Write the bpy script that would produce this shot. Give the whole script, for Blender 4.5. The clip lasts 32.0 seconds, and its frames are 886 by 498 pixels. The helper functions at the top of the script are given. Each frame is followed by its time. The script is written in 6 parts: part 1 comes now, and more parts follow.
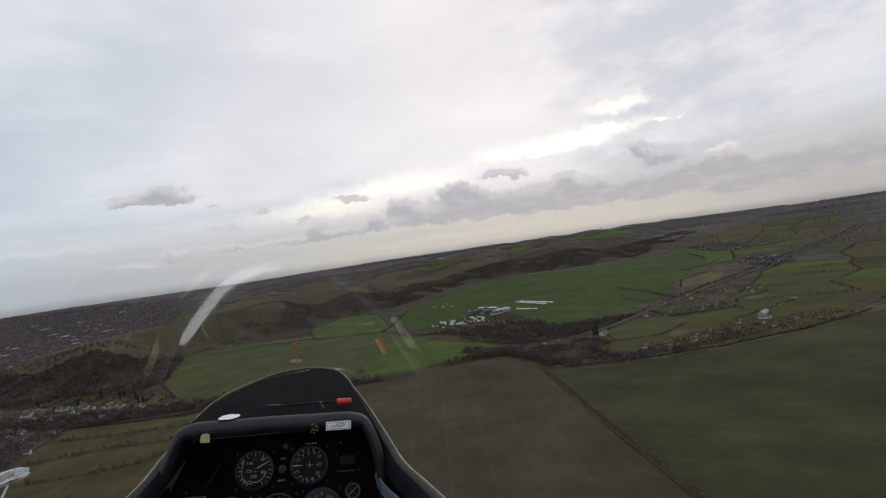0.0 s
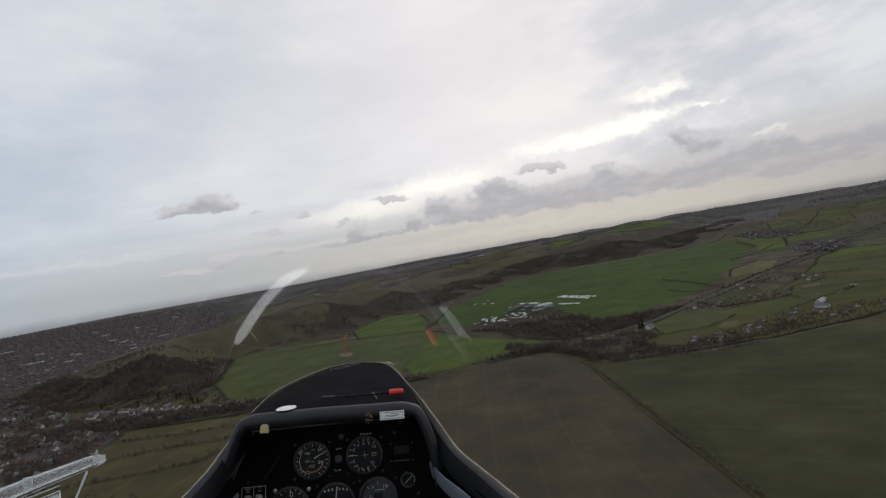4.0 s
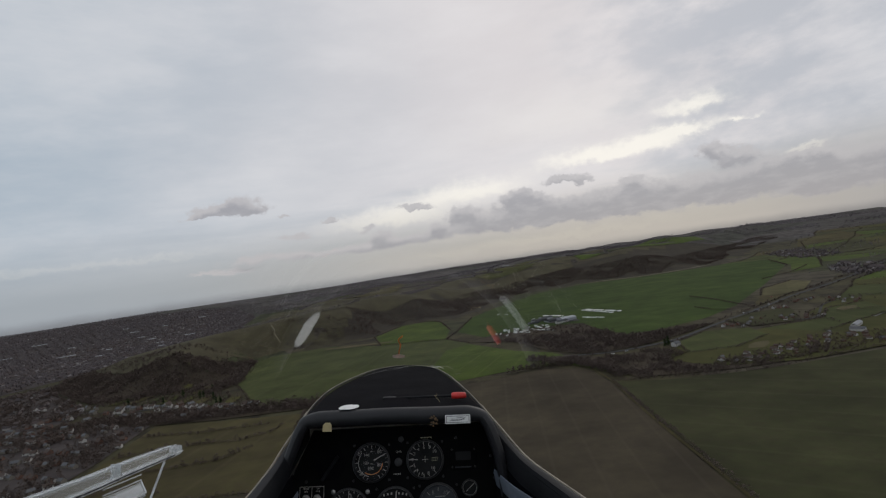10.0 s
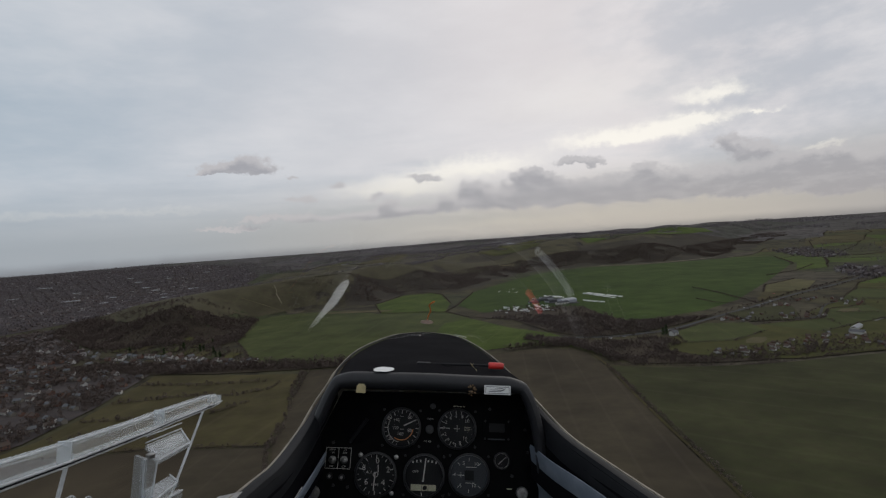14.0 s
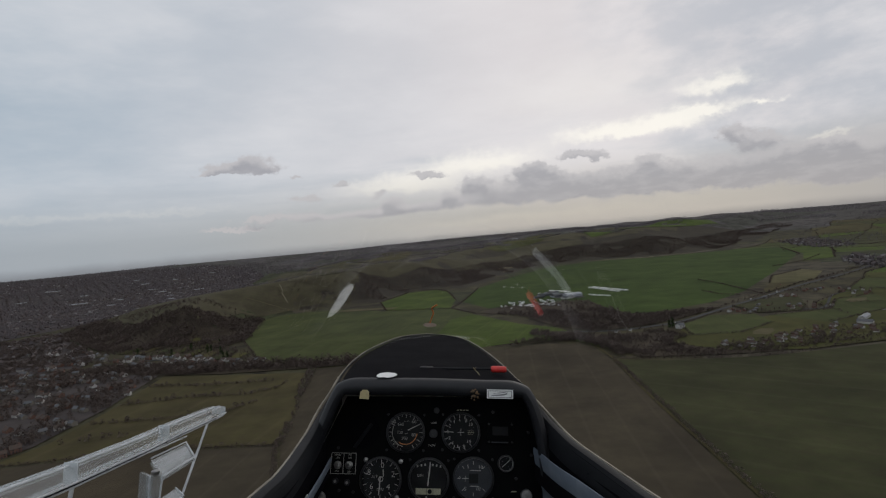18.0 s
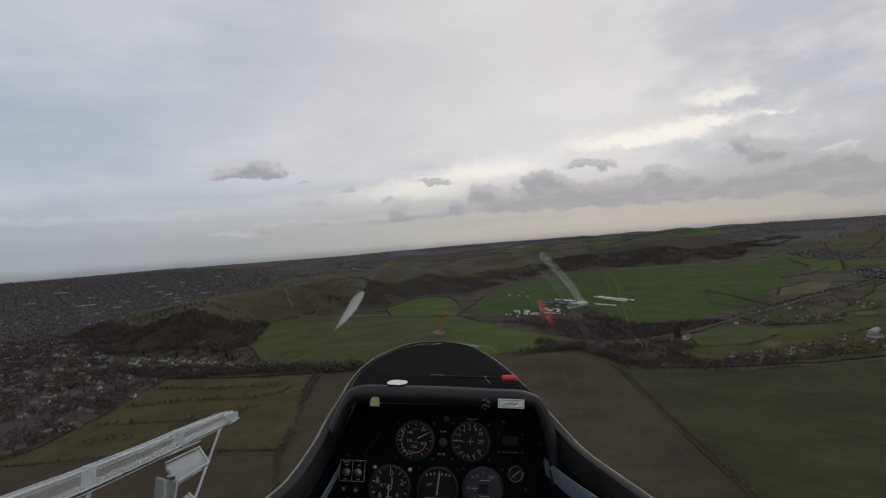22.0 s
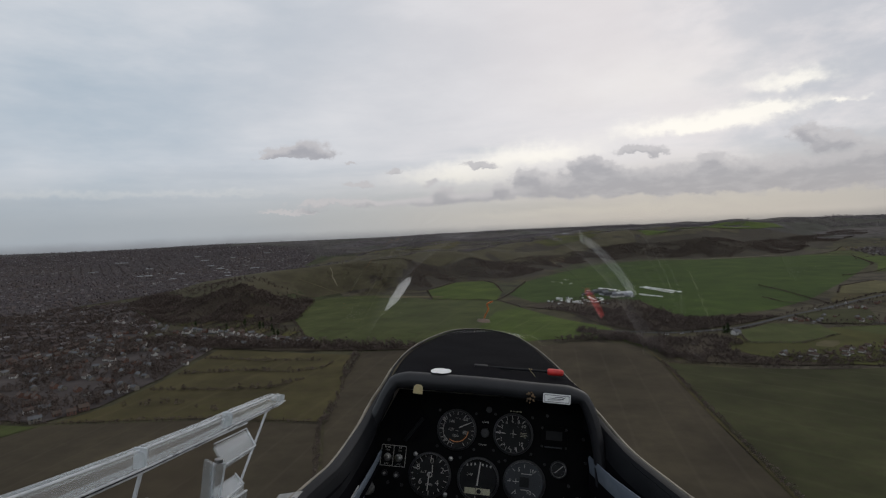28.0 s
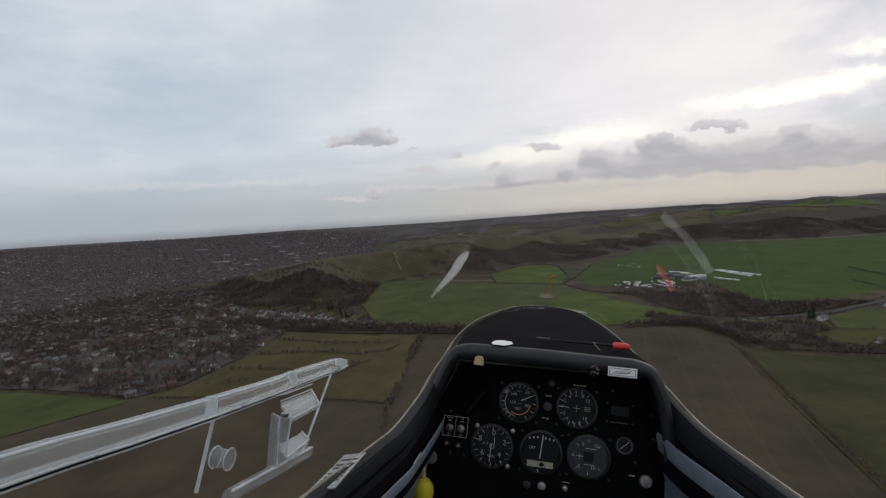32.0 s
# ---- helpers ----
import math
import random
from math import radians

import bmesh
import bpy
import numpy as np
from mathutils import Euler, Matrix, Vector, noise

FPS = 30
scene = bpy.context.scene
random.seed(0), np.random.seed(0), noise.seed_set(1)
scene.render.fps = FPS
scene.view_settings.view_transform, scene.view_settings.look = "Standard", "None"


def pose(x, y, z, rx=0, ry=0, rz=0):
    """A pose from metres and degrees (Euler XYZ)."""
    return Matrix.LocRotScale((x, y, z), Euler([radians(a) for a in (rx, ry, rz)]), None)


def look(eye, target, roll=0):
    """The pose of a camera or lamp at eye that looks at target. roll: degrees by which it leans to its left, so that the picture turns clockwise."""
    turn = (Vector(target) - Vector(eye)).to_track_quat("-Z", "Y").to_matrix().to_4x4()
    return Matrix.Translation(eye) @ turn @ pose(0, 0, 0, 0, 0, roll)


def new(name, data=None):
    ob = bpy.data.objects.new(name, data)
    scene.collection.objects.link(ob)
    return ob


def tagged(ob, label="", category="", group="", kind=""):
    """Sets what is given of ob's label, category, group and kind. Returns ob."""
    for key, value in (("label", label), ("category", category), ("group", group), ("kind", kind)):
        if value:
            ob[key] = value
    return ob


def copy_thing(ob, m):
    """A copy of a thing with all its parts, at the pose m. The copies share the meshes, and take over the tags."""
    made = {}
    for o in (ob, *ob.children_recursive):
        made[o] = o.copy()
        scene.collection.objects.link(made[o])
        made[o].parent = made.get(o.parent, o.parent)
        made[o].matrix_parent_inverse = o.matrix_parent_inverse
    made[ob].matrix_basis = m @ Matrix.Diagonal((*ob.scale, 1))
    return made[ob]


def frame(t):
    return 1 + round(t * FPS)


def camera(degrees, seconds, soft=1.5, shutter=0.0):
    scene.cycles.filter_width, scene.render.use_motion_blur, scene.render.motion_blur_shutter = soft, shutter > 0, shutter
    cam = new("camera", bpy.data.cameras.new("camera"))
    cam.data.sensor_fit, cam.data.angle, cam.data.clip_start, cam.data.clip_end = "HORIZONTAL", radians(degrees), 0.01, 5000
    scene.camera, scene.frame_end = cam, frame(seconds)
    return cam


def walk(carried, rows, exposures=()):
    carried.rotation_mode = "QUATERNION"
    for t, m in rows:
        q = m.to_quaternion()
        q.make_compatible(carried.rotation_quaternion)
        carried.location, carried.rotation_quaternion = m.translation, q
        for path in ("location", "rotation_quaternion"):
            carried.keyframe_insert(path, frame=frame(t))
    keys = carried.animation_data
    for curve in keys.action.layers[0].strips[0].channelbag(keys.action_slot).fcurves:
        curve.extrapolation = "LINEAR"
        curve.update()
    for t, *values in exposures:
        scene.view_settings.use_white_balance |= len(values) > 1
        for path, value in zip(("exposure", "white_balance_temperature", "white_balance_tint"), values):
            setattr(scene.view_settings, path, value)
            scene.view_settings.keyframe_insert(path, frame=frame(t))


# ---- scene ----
cam = camera(79.0, 32.0, soft=1.2)

# The glider hangs still in its right bank, 150 m over the fields before the airfield; cockpit places are
# x to the right, y ahead, z up from the middle of the instrument panel.
GLIDER = Matrix((
    (0.99261, -0.05221, 0.10951, 10.80),
    (0.04431, 0.99632, 0.07341, -137.70),
    (-0.11294, -0.06802, 0.99127, 150.30),
    (0.0, 0.0, 0.0, 1.0)))
PATH = [
    (0, (0.1822, -1.1141, 0.4157), (0.4619, 0.8593, 0.5818), -2.30),
    (0.5, (0.2070, -1.1351, 0.3872), (0.5703, 0.8264, 0.5311), -6.03),
    (1, (0.2149, -1.1054, 0.4146), (0.4593, 0.8742, 0.5616), -3.63),
    (1.5, (0.1532, -1.0771, 0.3984), (0.1819, 0.9205, 0.4927), -2.48),
    (2, (0.1377, -1.0503, 0.3926), (0.0555, 0.9473, 0.4493), -1.40),
    (2.5, (0.1463, -1.0649, 0.3895), (0.1598, 0.9335, 0.4698), -2.63),
    (3, (0.1478, -1.0925, 0.3985), (0.2495, 0.8998, 0.5403), -1.66),
    (3.5, (0.1712, -1.1114, 0.4015), (0.2849, 0.8785, 0.5673), -3.32),
    (5.5, (0.1289, -1.0853, 0.3905), (0.2877, 0.9044, 0.5161), -4.15),
    (6, (0.1228, -1.0792, 0.3953), (0.2706, 0.9131, 0.4905), -3.25),
    (6.5, (0.1218, -1.1169, 0.4122), (0.4015, 0.8562, 0.5812), -2.31),
    (7, (0.1095, -1.1168, 0.4155), (0.4443, 0.8492, 0.5667), -3.58),
    (7.5, (0.1039, -1.0848, 0.4107), (0.2262, 0.9069, 0.5465), -1.29),
    (8, (0.0933, -1.0684, 0.4003), (0.1429, 0.9263, 0.5362), -0.59),
    (8.5, (0.0872, -1.0651, 0.3864), (0.1384, 0.9280, 0.5449), -0.76),
    (9, (0.0872, -1.0701, 0.3852), (0.1372, 0.9203, 0.5744), -1.38),
    (9.5, (0.0807, -1.0668, 0.3847), (0.1287, 0.9234, 0.5765), -1.66),
    (10, (0.0788, -1.0719, 0.3887), (0.1263, 0.9173, 0.5907), -1.91),
    (10.5, (0.0741, -1.0698, 0.3844), (0.1785, 0.9188, 0.5695), -2.55),
    (11, (0.0683, -1.0645, 0.3864), (0.1859, 0.9257, 0.5458), -1.68),
    (11.5, (0.0674, -1.0665, 0.3900), (0.1908, 0.9231, 0.5522), -1.60),
    (12, (0.0583, -1.0621, 0.3934), (0.1633, 0.9276, 0.5660), -1.52),
    (12.5, (0.0421, -1.0485, 0.3912), (0.0957, 0.9449, 0.5439), 0.61),
    (13, (0.0296, -1.0314, 0.3815), (0.1192, 0.9629, 0.5015), -1.04),
    (13.5, (0.0085, -1.0120, 0.3722), (0.0270, 0.9865, 0.4491), 2.02),
    (14, (0.0010, -1.0113, 0.3721), (0.0296, 0.9859, 0.4739), 2.28),
    (14.5, (-0.0044, -1.0073, 0.3665), (-0.0016, 0.9906, 0.4585), 2.47),
    (16.5, (0.0092, -1.0190, 0.3886), (-0.0287, 0.9779, 0.4927), 0.31),
    (17, (0.0081, -1.0165, 0.3893), (-0.0714, 0.9800, 0.4774), 1.27),
    (17.5, (0.0092, -1.0125, 0.3891), (-0.0323, 0.9855, 0.4677), 0.38),
    (18, (0.0075, -1.0169, 0.3882), (0.0202, 0.9811, 0.4769), 1.29),
    (18.5, (0.0043, -1.0077, 0.3814), (0.0772, 0.9901, 0.4381), 1.39),
    (19, (0.0087, -1.0146, 0.3799), (0.1106, 0.9814, 0.4541), 0.90),
    (19.5, (0.0119, -1.0310, 0.3927), (0.1023, 0.9634, 0.5118), 1.69),
    (20, (0.0165, -1.0292, 0.3944), (0.0923, 0.9664, 0.5024), 0.91),
    (20.5, (0.0088, -1.0221, 0.3927), (0.0436, 0.9755, 0.4857), 1.96),
    (21, (0.0024, -1.0196, 0.3901), (0.0186, 0.9781, 0.4848), 2.46),
    (21.5, (0.0018, -1.0213, 0.3866), (0.0397, 0.9747, 0.5074), 0.92),
    (22, (-0.0045, -1.0152, 0.3889), (-0.0152, 0.9815, 0.5031), 2.16),
    (22.5, (-0.0001, -1.0255, 0.3951), (0.0266, 0.9692, 0.5384), 1.55),
    (23, (0.0019, -1.0253, 0.3962), (0.0331, 0.9692, 0.5405), 0.29),
    (23.5, (0.0027, -1.0103, 0.3920), (-0.0285, 0.9877, 0.4743), 1.10),
    (24, (0.0069, -1.0089, 0.3927), (-0.1460, 0.9844, 0.4536), 1.26),
    (24.5, (0.0082, -1.0064, 0.3969), (-0.1780, 0.9837, 0.4663), 0.45),
    (26.5, (-0.0172, -0.9913, 0.3900), (-0.1864, 1.0007, 0.4463), 3.86),
    (27, (-0.0157, -0.9979, 0.3958), (-0.1545, 0.9960, 0.4670), 3.41),
    (27.5, (-0.0159, -0.9898, 0.3940), (-0.1606, 1.0047, 0.4265), 3.86),
    (28, (-0.0154, -0.9955, 0.3972), (-0.1813, 0.9971, 0.4412), 4.23),
    (28.5, (-0.0158, -0.9823, 0.3860), (-0.1644, 1.0121, 0.3876), 3.72),
    (29, (-0.0121, -0.9992, 0.3783), (-0.1826, 0.9922, 0.4511), 3.88),
    (29.5, (-0.0046, -1.0035, 0.3657), (-0.1572, 0.9874, 0.4797), 2.49),
    (30, (0.0007, -1.0092, 0.3688), (-0.1936, 0.9775, 0.4912), 2.86),
    (30.5, (0.0006, -1.0012, 0.3723), (-0.1719, 0.9903, 0.4363), 3.54),
    (31, (0.0201, -1.0140, 0.3934), (-0.1203, 0.9762, 0.5325), -0.05),
    (31.5, (0.0024, -0.9868, 0.3799), (-0.2562, 0.9963, 0.3981), 0.65),
    (32, (-0.0095, -0.9877, 0.3753), (-0.4015, 0.9733, 0.3443), 3.62),
]
walk(cam, [(t, GLIDER @ look(eye, target, roll)) for t, eye, target, roll in PATH],
     exposures=[(0.0, 0.30), (3.5, 0.26), (6.0, 0.08), (9.0, 0.0), (18.0, 0.03), (24.0, -0.05), (27.0, 0.10), (30.0, 0.06), (31.0, 0.02), (32.0, 0.26)])

# ---- sky and light ----
world = bpy.data.worlds.new("overcast_sky")
scene.world = world
world.use_nodes = True
wn, wl = world.node_tree.nodes, world.node_tree.links
wn.clear()


def wmath(op, a, b=0.0, c=0.0, clamp=False):
    n = wn.new("ShaderNodeMath")
    n.operation, n.use_clamp = op, clamp
    for i, v in enumerate((a, b, c)):
        if isinstance(v, (int, float)):
            n.inputs[i].default_value = v
        else:
            wl.new(v, n.inputs[i])
    return n.outputs[0]


def wmix(fac, a, b):
    n = wn.new("ShaderNodeMix")
    n.data_type = "RGBA"
    for i, v in ((0, fac), (6, a), (7, b)):
        if isinstance(v, (int, float)):
            n.inputs[i].default_value = v
        elif isinstance(v, tuple):
            n.inputs[i].default_value = (*v, 1)
        else:
            wl.new(v, n.inputs[i])
    return n.outputs[2]


def wramp(v, lo, hi):
    n = wn.new("ShaderNodeMapRange")
    n.interpolation_type = "SMOOTHSTEP"
    wl.new(v, n.inputs[0])
    n.inputs[1].default_value, n.inputs[2].default_value = lo, hi
    return n.outputs[0]


coord = wn.new("ShaderNodeTexCoord")
split = wn.new("ShaderNodeSeparateXYZ")
wl.new(coord.outputs["Generated"], split.inputs[0])
az = wmath("MULTIPLY", wmath("ARCTAN2", split.outputs[0], split.outputs[1]), 57.2958)
el = wmath("MULTIPLY", wmath("ARCSINE", split.outputs[2]), 57.2958)
plan = wn.new("ShaderNodeCombineXYZ")
wl.new(az, plan.inputs[0])
wl.new(el, plan.inputs[1])


def wnoise(sx, sy, scale, detail, rough=0.55, shift=0.0, up=0.0):
    m = wn.new("ShaderNodeMapping")
    wl.new(plan.outputs[0], m.inputs[0])
    m.inputs["Scale"].default_value = (sx, sy, 1)
    m.inputs["Location"].default_value = (shift, shift * 0.7 + up * sy, shift)
    n = wn.new("ShaderNodeTexNoise")
    n.inputs["Scale"].default_value, n.inputs["Detail"].default_value, n.inputs["Roughness"].default_value = scale, detail, rough
    wl.new(m.outputs[0], n.inputs[0])
    return n.outputs[0]


# ragged outlines: the places at which clouds are looked up are stirred at two sizes
stir_az = wmath("ADD", az, wmath("ADD", wmath("MULTIPLY", wmath("SUBTRACT", wnoise(1, 1.3, 0.45, 4, 0.55, 2.0), 0.5), 5.0), wmath("MULTIPLY", wmath("SUBTRACT", wnoise(1, 1.2, 1.7, 3, 0.55, 6.0), 0.5), 1.2)))
stir_el = wmath("ADD", el, wmath("ADD", wmath("MULTIPLY", wmath("SUBTRACT", wnoise(1, 1.3, 0.45, 4, 0.55, 12.0), 0.5), 1.9), wmath("MULTIPLY", wmath("SUBTRACT", wnoise(1, 1.2, 1.7, 3, 0.55, 16.0), 0.5), 0.7)))


def puffs(rows, up=0.0):
    """The thickness of a cloud layer: soft ellipses (azimuth, elevation, half width, half height) with flat bases."""
    total = 0.0
    for a, e, w, h in rows:
        dx = wmath("DIVIDE", wmath("SUBTRACT", stir_az, a), w)
        dy = wmath("DIVIDE", wmath("SUBTRACT", stir_el, e - up), h)
        dy = wmath("MULTIPLY", dy, wmath("ADD", 1.0, wmath("MULTIPLY", wmath("LESS_THAN", dy, 0.0), 0.6)))
        d = wmath("ADD", wmath("MULTIPLY", dx, dx), wmath("MULTIPLY", dy, dy))
        total = wmath("ADD", total, wmath("EXPONENT", wmath("MULTIPLY", d, -1.0)))
    return wmath("MINIMUM", total, 1.3)


sky = wn.new("ShaderNodeTexSky")
sky.sky_type, sky.sun_disc = "NISHITA", False
sky.sun_elevation, sky.sun_rotation = radians(38), radians(28)
# the high grey-white layer: bluer to one side, warm and bright where the sun stands behind it
left_right = wramp(wmath("ADD", az, wmath("MULTIPLY", wnoise(1, 1, 0.03, 3), 20.0)), -32.0, 22.0)
layer = wmix(left_right, (0.40, 0.475, 0.55), (0.69, 0.665, 0.675))
layer = wmix(wmath("MULTIPLY", wramp(az, 22.0, 55.0), 0.8), layer, (0.52, 0.57, 0.62))
veil = wramp(wnoise(0.5, 1.5, 0.07, 6, 0.6, 3.0), 0.32, 0.72)
layer = wmix(wmath("MULTIPLY", veil, 0.45), layer, (0.82, 0.81, 0.82))
streak = wramp(wnoise(0.25, 2.2, 0.22, 5, 0.55, 9.0), 0.45, 0.75)
low = wramp(el, 14.0, 4.0)
layer = wmix(wmath("MULTIPLY", wmath("MULTIPLY", streak, low), 0.55), layer, (0.42, 0.47, 0.53))
patch = wramp(wnoise(0.6, 1.3, 0.09, 7, 0.6, 21.0), 0.42, 0.62)
layer = wmix(wmath("MULTIPLY", wmath("MULTIPLY", patch, wramp(az, 5.0, 30.0)), 0.85), layer, (0.46, 0.49, 0.54))
BRIGHT = [(14.9, 8.7, 4.7, 1.0), (21.1, 8.8, 4.3, 1.2), (24.5, 9.5, 3.1, 0.7), (26.0, 11.6, 3.0, 0.9), (29.5, 9.2, 1.6, 0.4), (33.8, 5.6, 1.8, 0.42), (2.9, 7.2, 7.0, 1.4), (8.2, 1.2, 17.0, 0.6), (-5.7, 5.6, 7.1, 1.3)]
bright = wramp(wmath("ADD", puffs(BRIGHT), wmath("MULTIPLY", puffs([(14.0, 13.0, 15.0, 5.0), (-44.0, 4.3, 8.0, 0.7), (-30.0, 4.4, 9.0, 0.5)]), 0.45)), 0.1, 1.25)
layer = wmix(wmath("MULTIPLY", bright, 0.78), layer, (1.0, 0.97, 0.88))
layer = wmix(wmath("MULTIPLY", wramp(el, 8.0, 1.0), 0.85), layer, wmix(left_right, (0.32, 0.36, 0.40), (0.43, 0.41, 0.37)))
layer = wmix(wmath("MULTIPLY", wmath("MULTIPLY", wramp(az, 24.0, 44.0), wramp(el, 9.0, 3.0)), 0.75), layer, (0.34, 0.345, 0.36))
SMALL_CLOUDS = [(-20.6, 8.7, 2.0, 1.15), (-22.6, 8.3, 2.8, 0.75), (-24.5, 8.0, 1.5, 0.4), (-16.5, 7.3, 0.8, 0.25), (-16.2, 4.85, 1.4, 0.4), (-12.2, 6.2, 1.0, 0.45), (-3.2, 6.5, 2.0, 0.5), (-9.0, 4.85, 0.6, 0.35), (-7.2, 3.85, 1.3, 0.65),
                (-4.1, 3.1, 3.6, 0.65), (-1.6, 3.8, 1.0, 0.8), (-20.1, 3.15, 3.0, 0.4), (-15.2, 3.0, 2.4, 0.5), (-10.2, 2.8, 3.0, 0.5), (-22.9, 2.5, 3.3, 0.3), (-7.2, 3.0, 2.4, 0.45)]
CLOUD_BANK = [(1.8, 5.0, 1.9, 1.0), (2.5, 3.4, 3.2, 1.1), (7.1, 5.9, 1.9, 0.9), (8.8, 5.2, 2.0, 0.9), (6.3, 3.5, 3.5, 1.4), (12.7, 7.1, 2.1, 0.5), (14.7, 6.5, 1.3, 0.4), (11.2, 3.6, 4.1, 1.6), (16.6, 3.45, 4.2, 1.75), (19.1, 5.1, 1.5, 0.8),
              (21.6, 3.25, 3.9, 1.7), (26.3, 7.1, 1.5, 0.9), (28.6, 6.1, 2.3, 0.8), (26.3, 3.15, 4.0, 1.8), (30.9, 3.35, 3.6, 2.0), (33.7, 4.5, 1.9, 0.8), (35.0, 2.7, 3.2, 2.1), (40, 2.9, 4.0, 2.3), (47, 3.2, 5.0, 2.6)]
CUMULUS = SMALL_CLOUDS + CLOUD_BANK
thick = puffs(CUMULUS)
above = wramp(puffs(CUMULUS, 0.5), 0.2, 1.1)
cloud = wmix(above, (0.50, 0.49, 0.505), (0.335, 0.335, 0.365))
cloud = wmix(wmath("MULTIPLY", wramp(wnoise(0.7, 2.0, 0.6, 5, 0.55, 5.0), 0.42, 0.68), 0.4), cloud, (0.47, 0.465, 0.485))
layer = wmix(wmath("MULTIPLY", wramp(thick, 0.22, 0.72), 0.90), layer, cloud)
# blue-grey haze band painted into the sky along the land's edge
layer = wmix(wmath("MULTIPLY", wramp(wmath("ADD", el, wmath("MULTIPLY", wnoise(0.4, 1, 0.9, 4, 0.6, 31.0), 0.5)), 0.75, -0.45), 0.75), layer, (0.17, 0.18, 0.20))
ground_glow = wramp(el, -0.5, -6.0)
layer = wmix(ground_glow, layer, (0.06, 0.06, 0.05))
skymix = wn.new("ShaderNodeMix")
skymix.data_type = "RGBA"
skymix.blend_type = "ADD"
skymix.inputs[0].default_value = 0.004
wl.new(layer, skymix.inputs[6])
wl.new(sky.outputs[0], skymix.inputs[7])
back = wn.new("ShaderNodeBackground")
back.inputs[1].default_value = 1.0
wl.new(skymix.outputs[2], back.inputs[0])
wout = wn.new("ShaderNodeOutputWorld")
wl.new(back.outputs[0], wout.inputs[0])

sun = new("sun", bpy.data.lights.new("sun", "SUN"))
sun.data.energy, sun.data.angle, sun.data.color = 0.35, radians(25), (1.0, 0.95, 0.86)
sun.matrix_world = look((800, 1500, 900), (0, 0, 0))

# ---- materials ----
def material(name, color, rough=0.6, metal=0.0, second=None, scale=3.0, bump=0.0, bump_scale=40.0, coat=0.0, stretch=(1, 1, 1), third=None, scale3=20.0, spec=0.5):
    """A surface with its colour varied at two scales and fine relief."""
    m = bpy.data.materials.new(name)
    m.use_nodes = True
    nt, lk = m.node_tree.nodes, m.node_tree.links
    b = nt["Principled BSDF"]
    b.inputs["Roughness"].default_value, b.inputs["Metallic"].default_value = rough, metal
    b.inputs["Coat Weight"].default_value = coat
    b.inputs["Specular IOR Level"].default_value = spec
    co = nt.new("ShaderNodeTexCoord")
    mp = nt.new("ShaderNodeMapping")
    mp.inputs["Scale"].default_value = stretch
    lk.new(co.outputs["Object"], mp.inputs[0])

    def noise_tex(sc, detail=6):
        n = nt.new("ShaderNodeTexNoise")
        n.inputs["Scale"].default_value, n.inputs["Detail"].default_value = sc, detail
        lk.new(mp.outputs[0], n.inputs[0])
        return n.outputs[0]

    def mix(fac, a, c):
        n = nt.new("ShaderNodeMix")
        n.data_type = "RGBA"
        lk.new(fac, n.inputs[0])
        for i, v in ((6, a), (7, c)):
            if isinstance(v, tuple):
                n.inputs[i].default_value = (*v, 1)
            else:
                lk.new(v, n.inputs[i])
        return n.outputs[2]

    def ramp(v, lo, hi):
        n = nt.new("ShaderNodeMapRange")
        lk.new(v, n.inputs[0])
        n.inputs[1].default_value, n.inputs[2].default_value = lo, hi
        return n.outputs[0]

    col = color
    if second:
        col = mix(ramp(noise_tex(scale), 0.35, 0.65), col, second)
    if third:
        col = mix(ramp(noise_tex(scale3), 0.45, 0.8), col, third)
    if isinstance(col, tuple):
        b.inputs["Base Color"].default_value = (*col, 1)
    else:
        lk.new(col, b.inputs["Base Color"])
    if bump:
        bp = nt.new("ShaderNodeBump")
        bp.inputs["Strength"].default_value = bump
        bp.inputs["Distance"].default_value = 1.0 / bump_scale
        lk.new(noise_tex(bump_scale, 4), bp.inputs["Height"])
        lk.new(bp.outputs[0], b.inputs["Normal"])
    return m


VINYL = material("black_vinyl", (0.0105, 0.0105, 0.0120), 0.5, spec=0.4, second=(0.0160, 0.0160, 0.0180), scale=9, bump=0.25, bump_scale=600, third=(0.0192, 0.0192, 0.0216), scale3=45)
DECK = material("matt_black_deck", (0.0045, 0.0043, 0.0055), 0.95, second=(0.0075, 0.0072, 0.0088), scale=12, bump=0.15, bump_scale=500, spec=0.03)
PANEL_BLACK = material("black_panel_paint", (0.0030, 0.0030, 0.0033), 0.8, second=(0.0050, 0.0050, 0.0053), scale=20, bump=0.1, bump_scale=900, spec=0.08)
DIAL_BLACK = material("black_dial_face", (0.0024, 0.0024, 0.0028), 0.6, second=(0.0040, 0.0040, 0.0044), scale=30, spec=0.3)
DIAL_GREY = material("grey_dial_face", (0.0151, 0.0185, 0.0229), 0.5, second=(0.0202, 0.0235, 0.0286), scale=30)
BEZEL = material("black_bezel", (0.0054, 0.0054, 0.0058), 0.4, second=(0.0108, 0.0108, 0.0108), scale=60, bump=0.05, bump_scale=300)
WHITE_MARK = material("white_dial_paint", (0.50, 0.49, 0.45), 0.6, second=(0.40, 0.39, 0.36), scale=200)
YELLOW_MARK = material("cream_dial_paint", (0.4320, 0.4200, 0.2880), 0.6, second=(0.3600, 0.3480, 0.2400), scale=200)
ORANGE_MARK = material("orange_dial_paint", (0.7, 0.28, 0.08), 0.6, second=(0.55, 0.2, 0.06), scale=200)
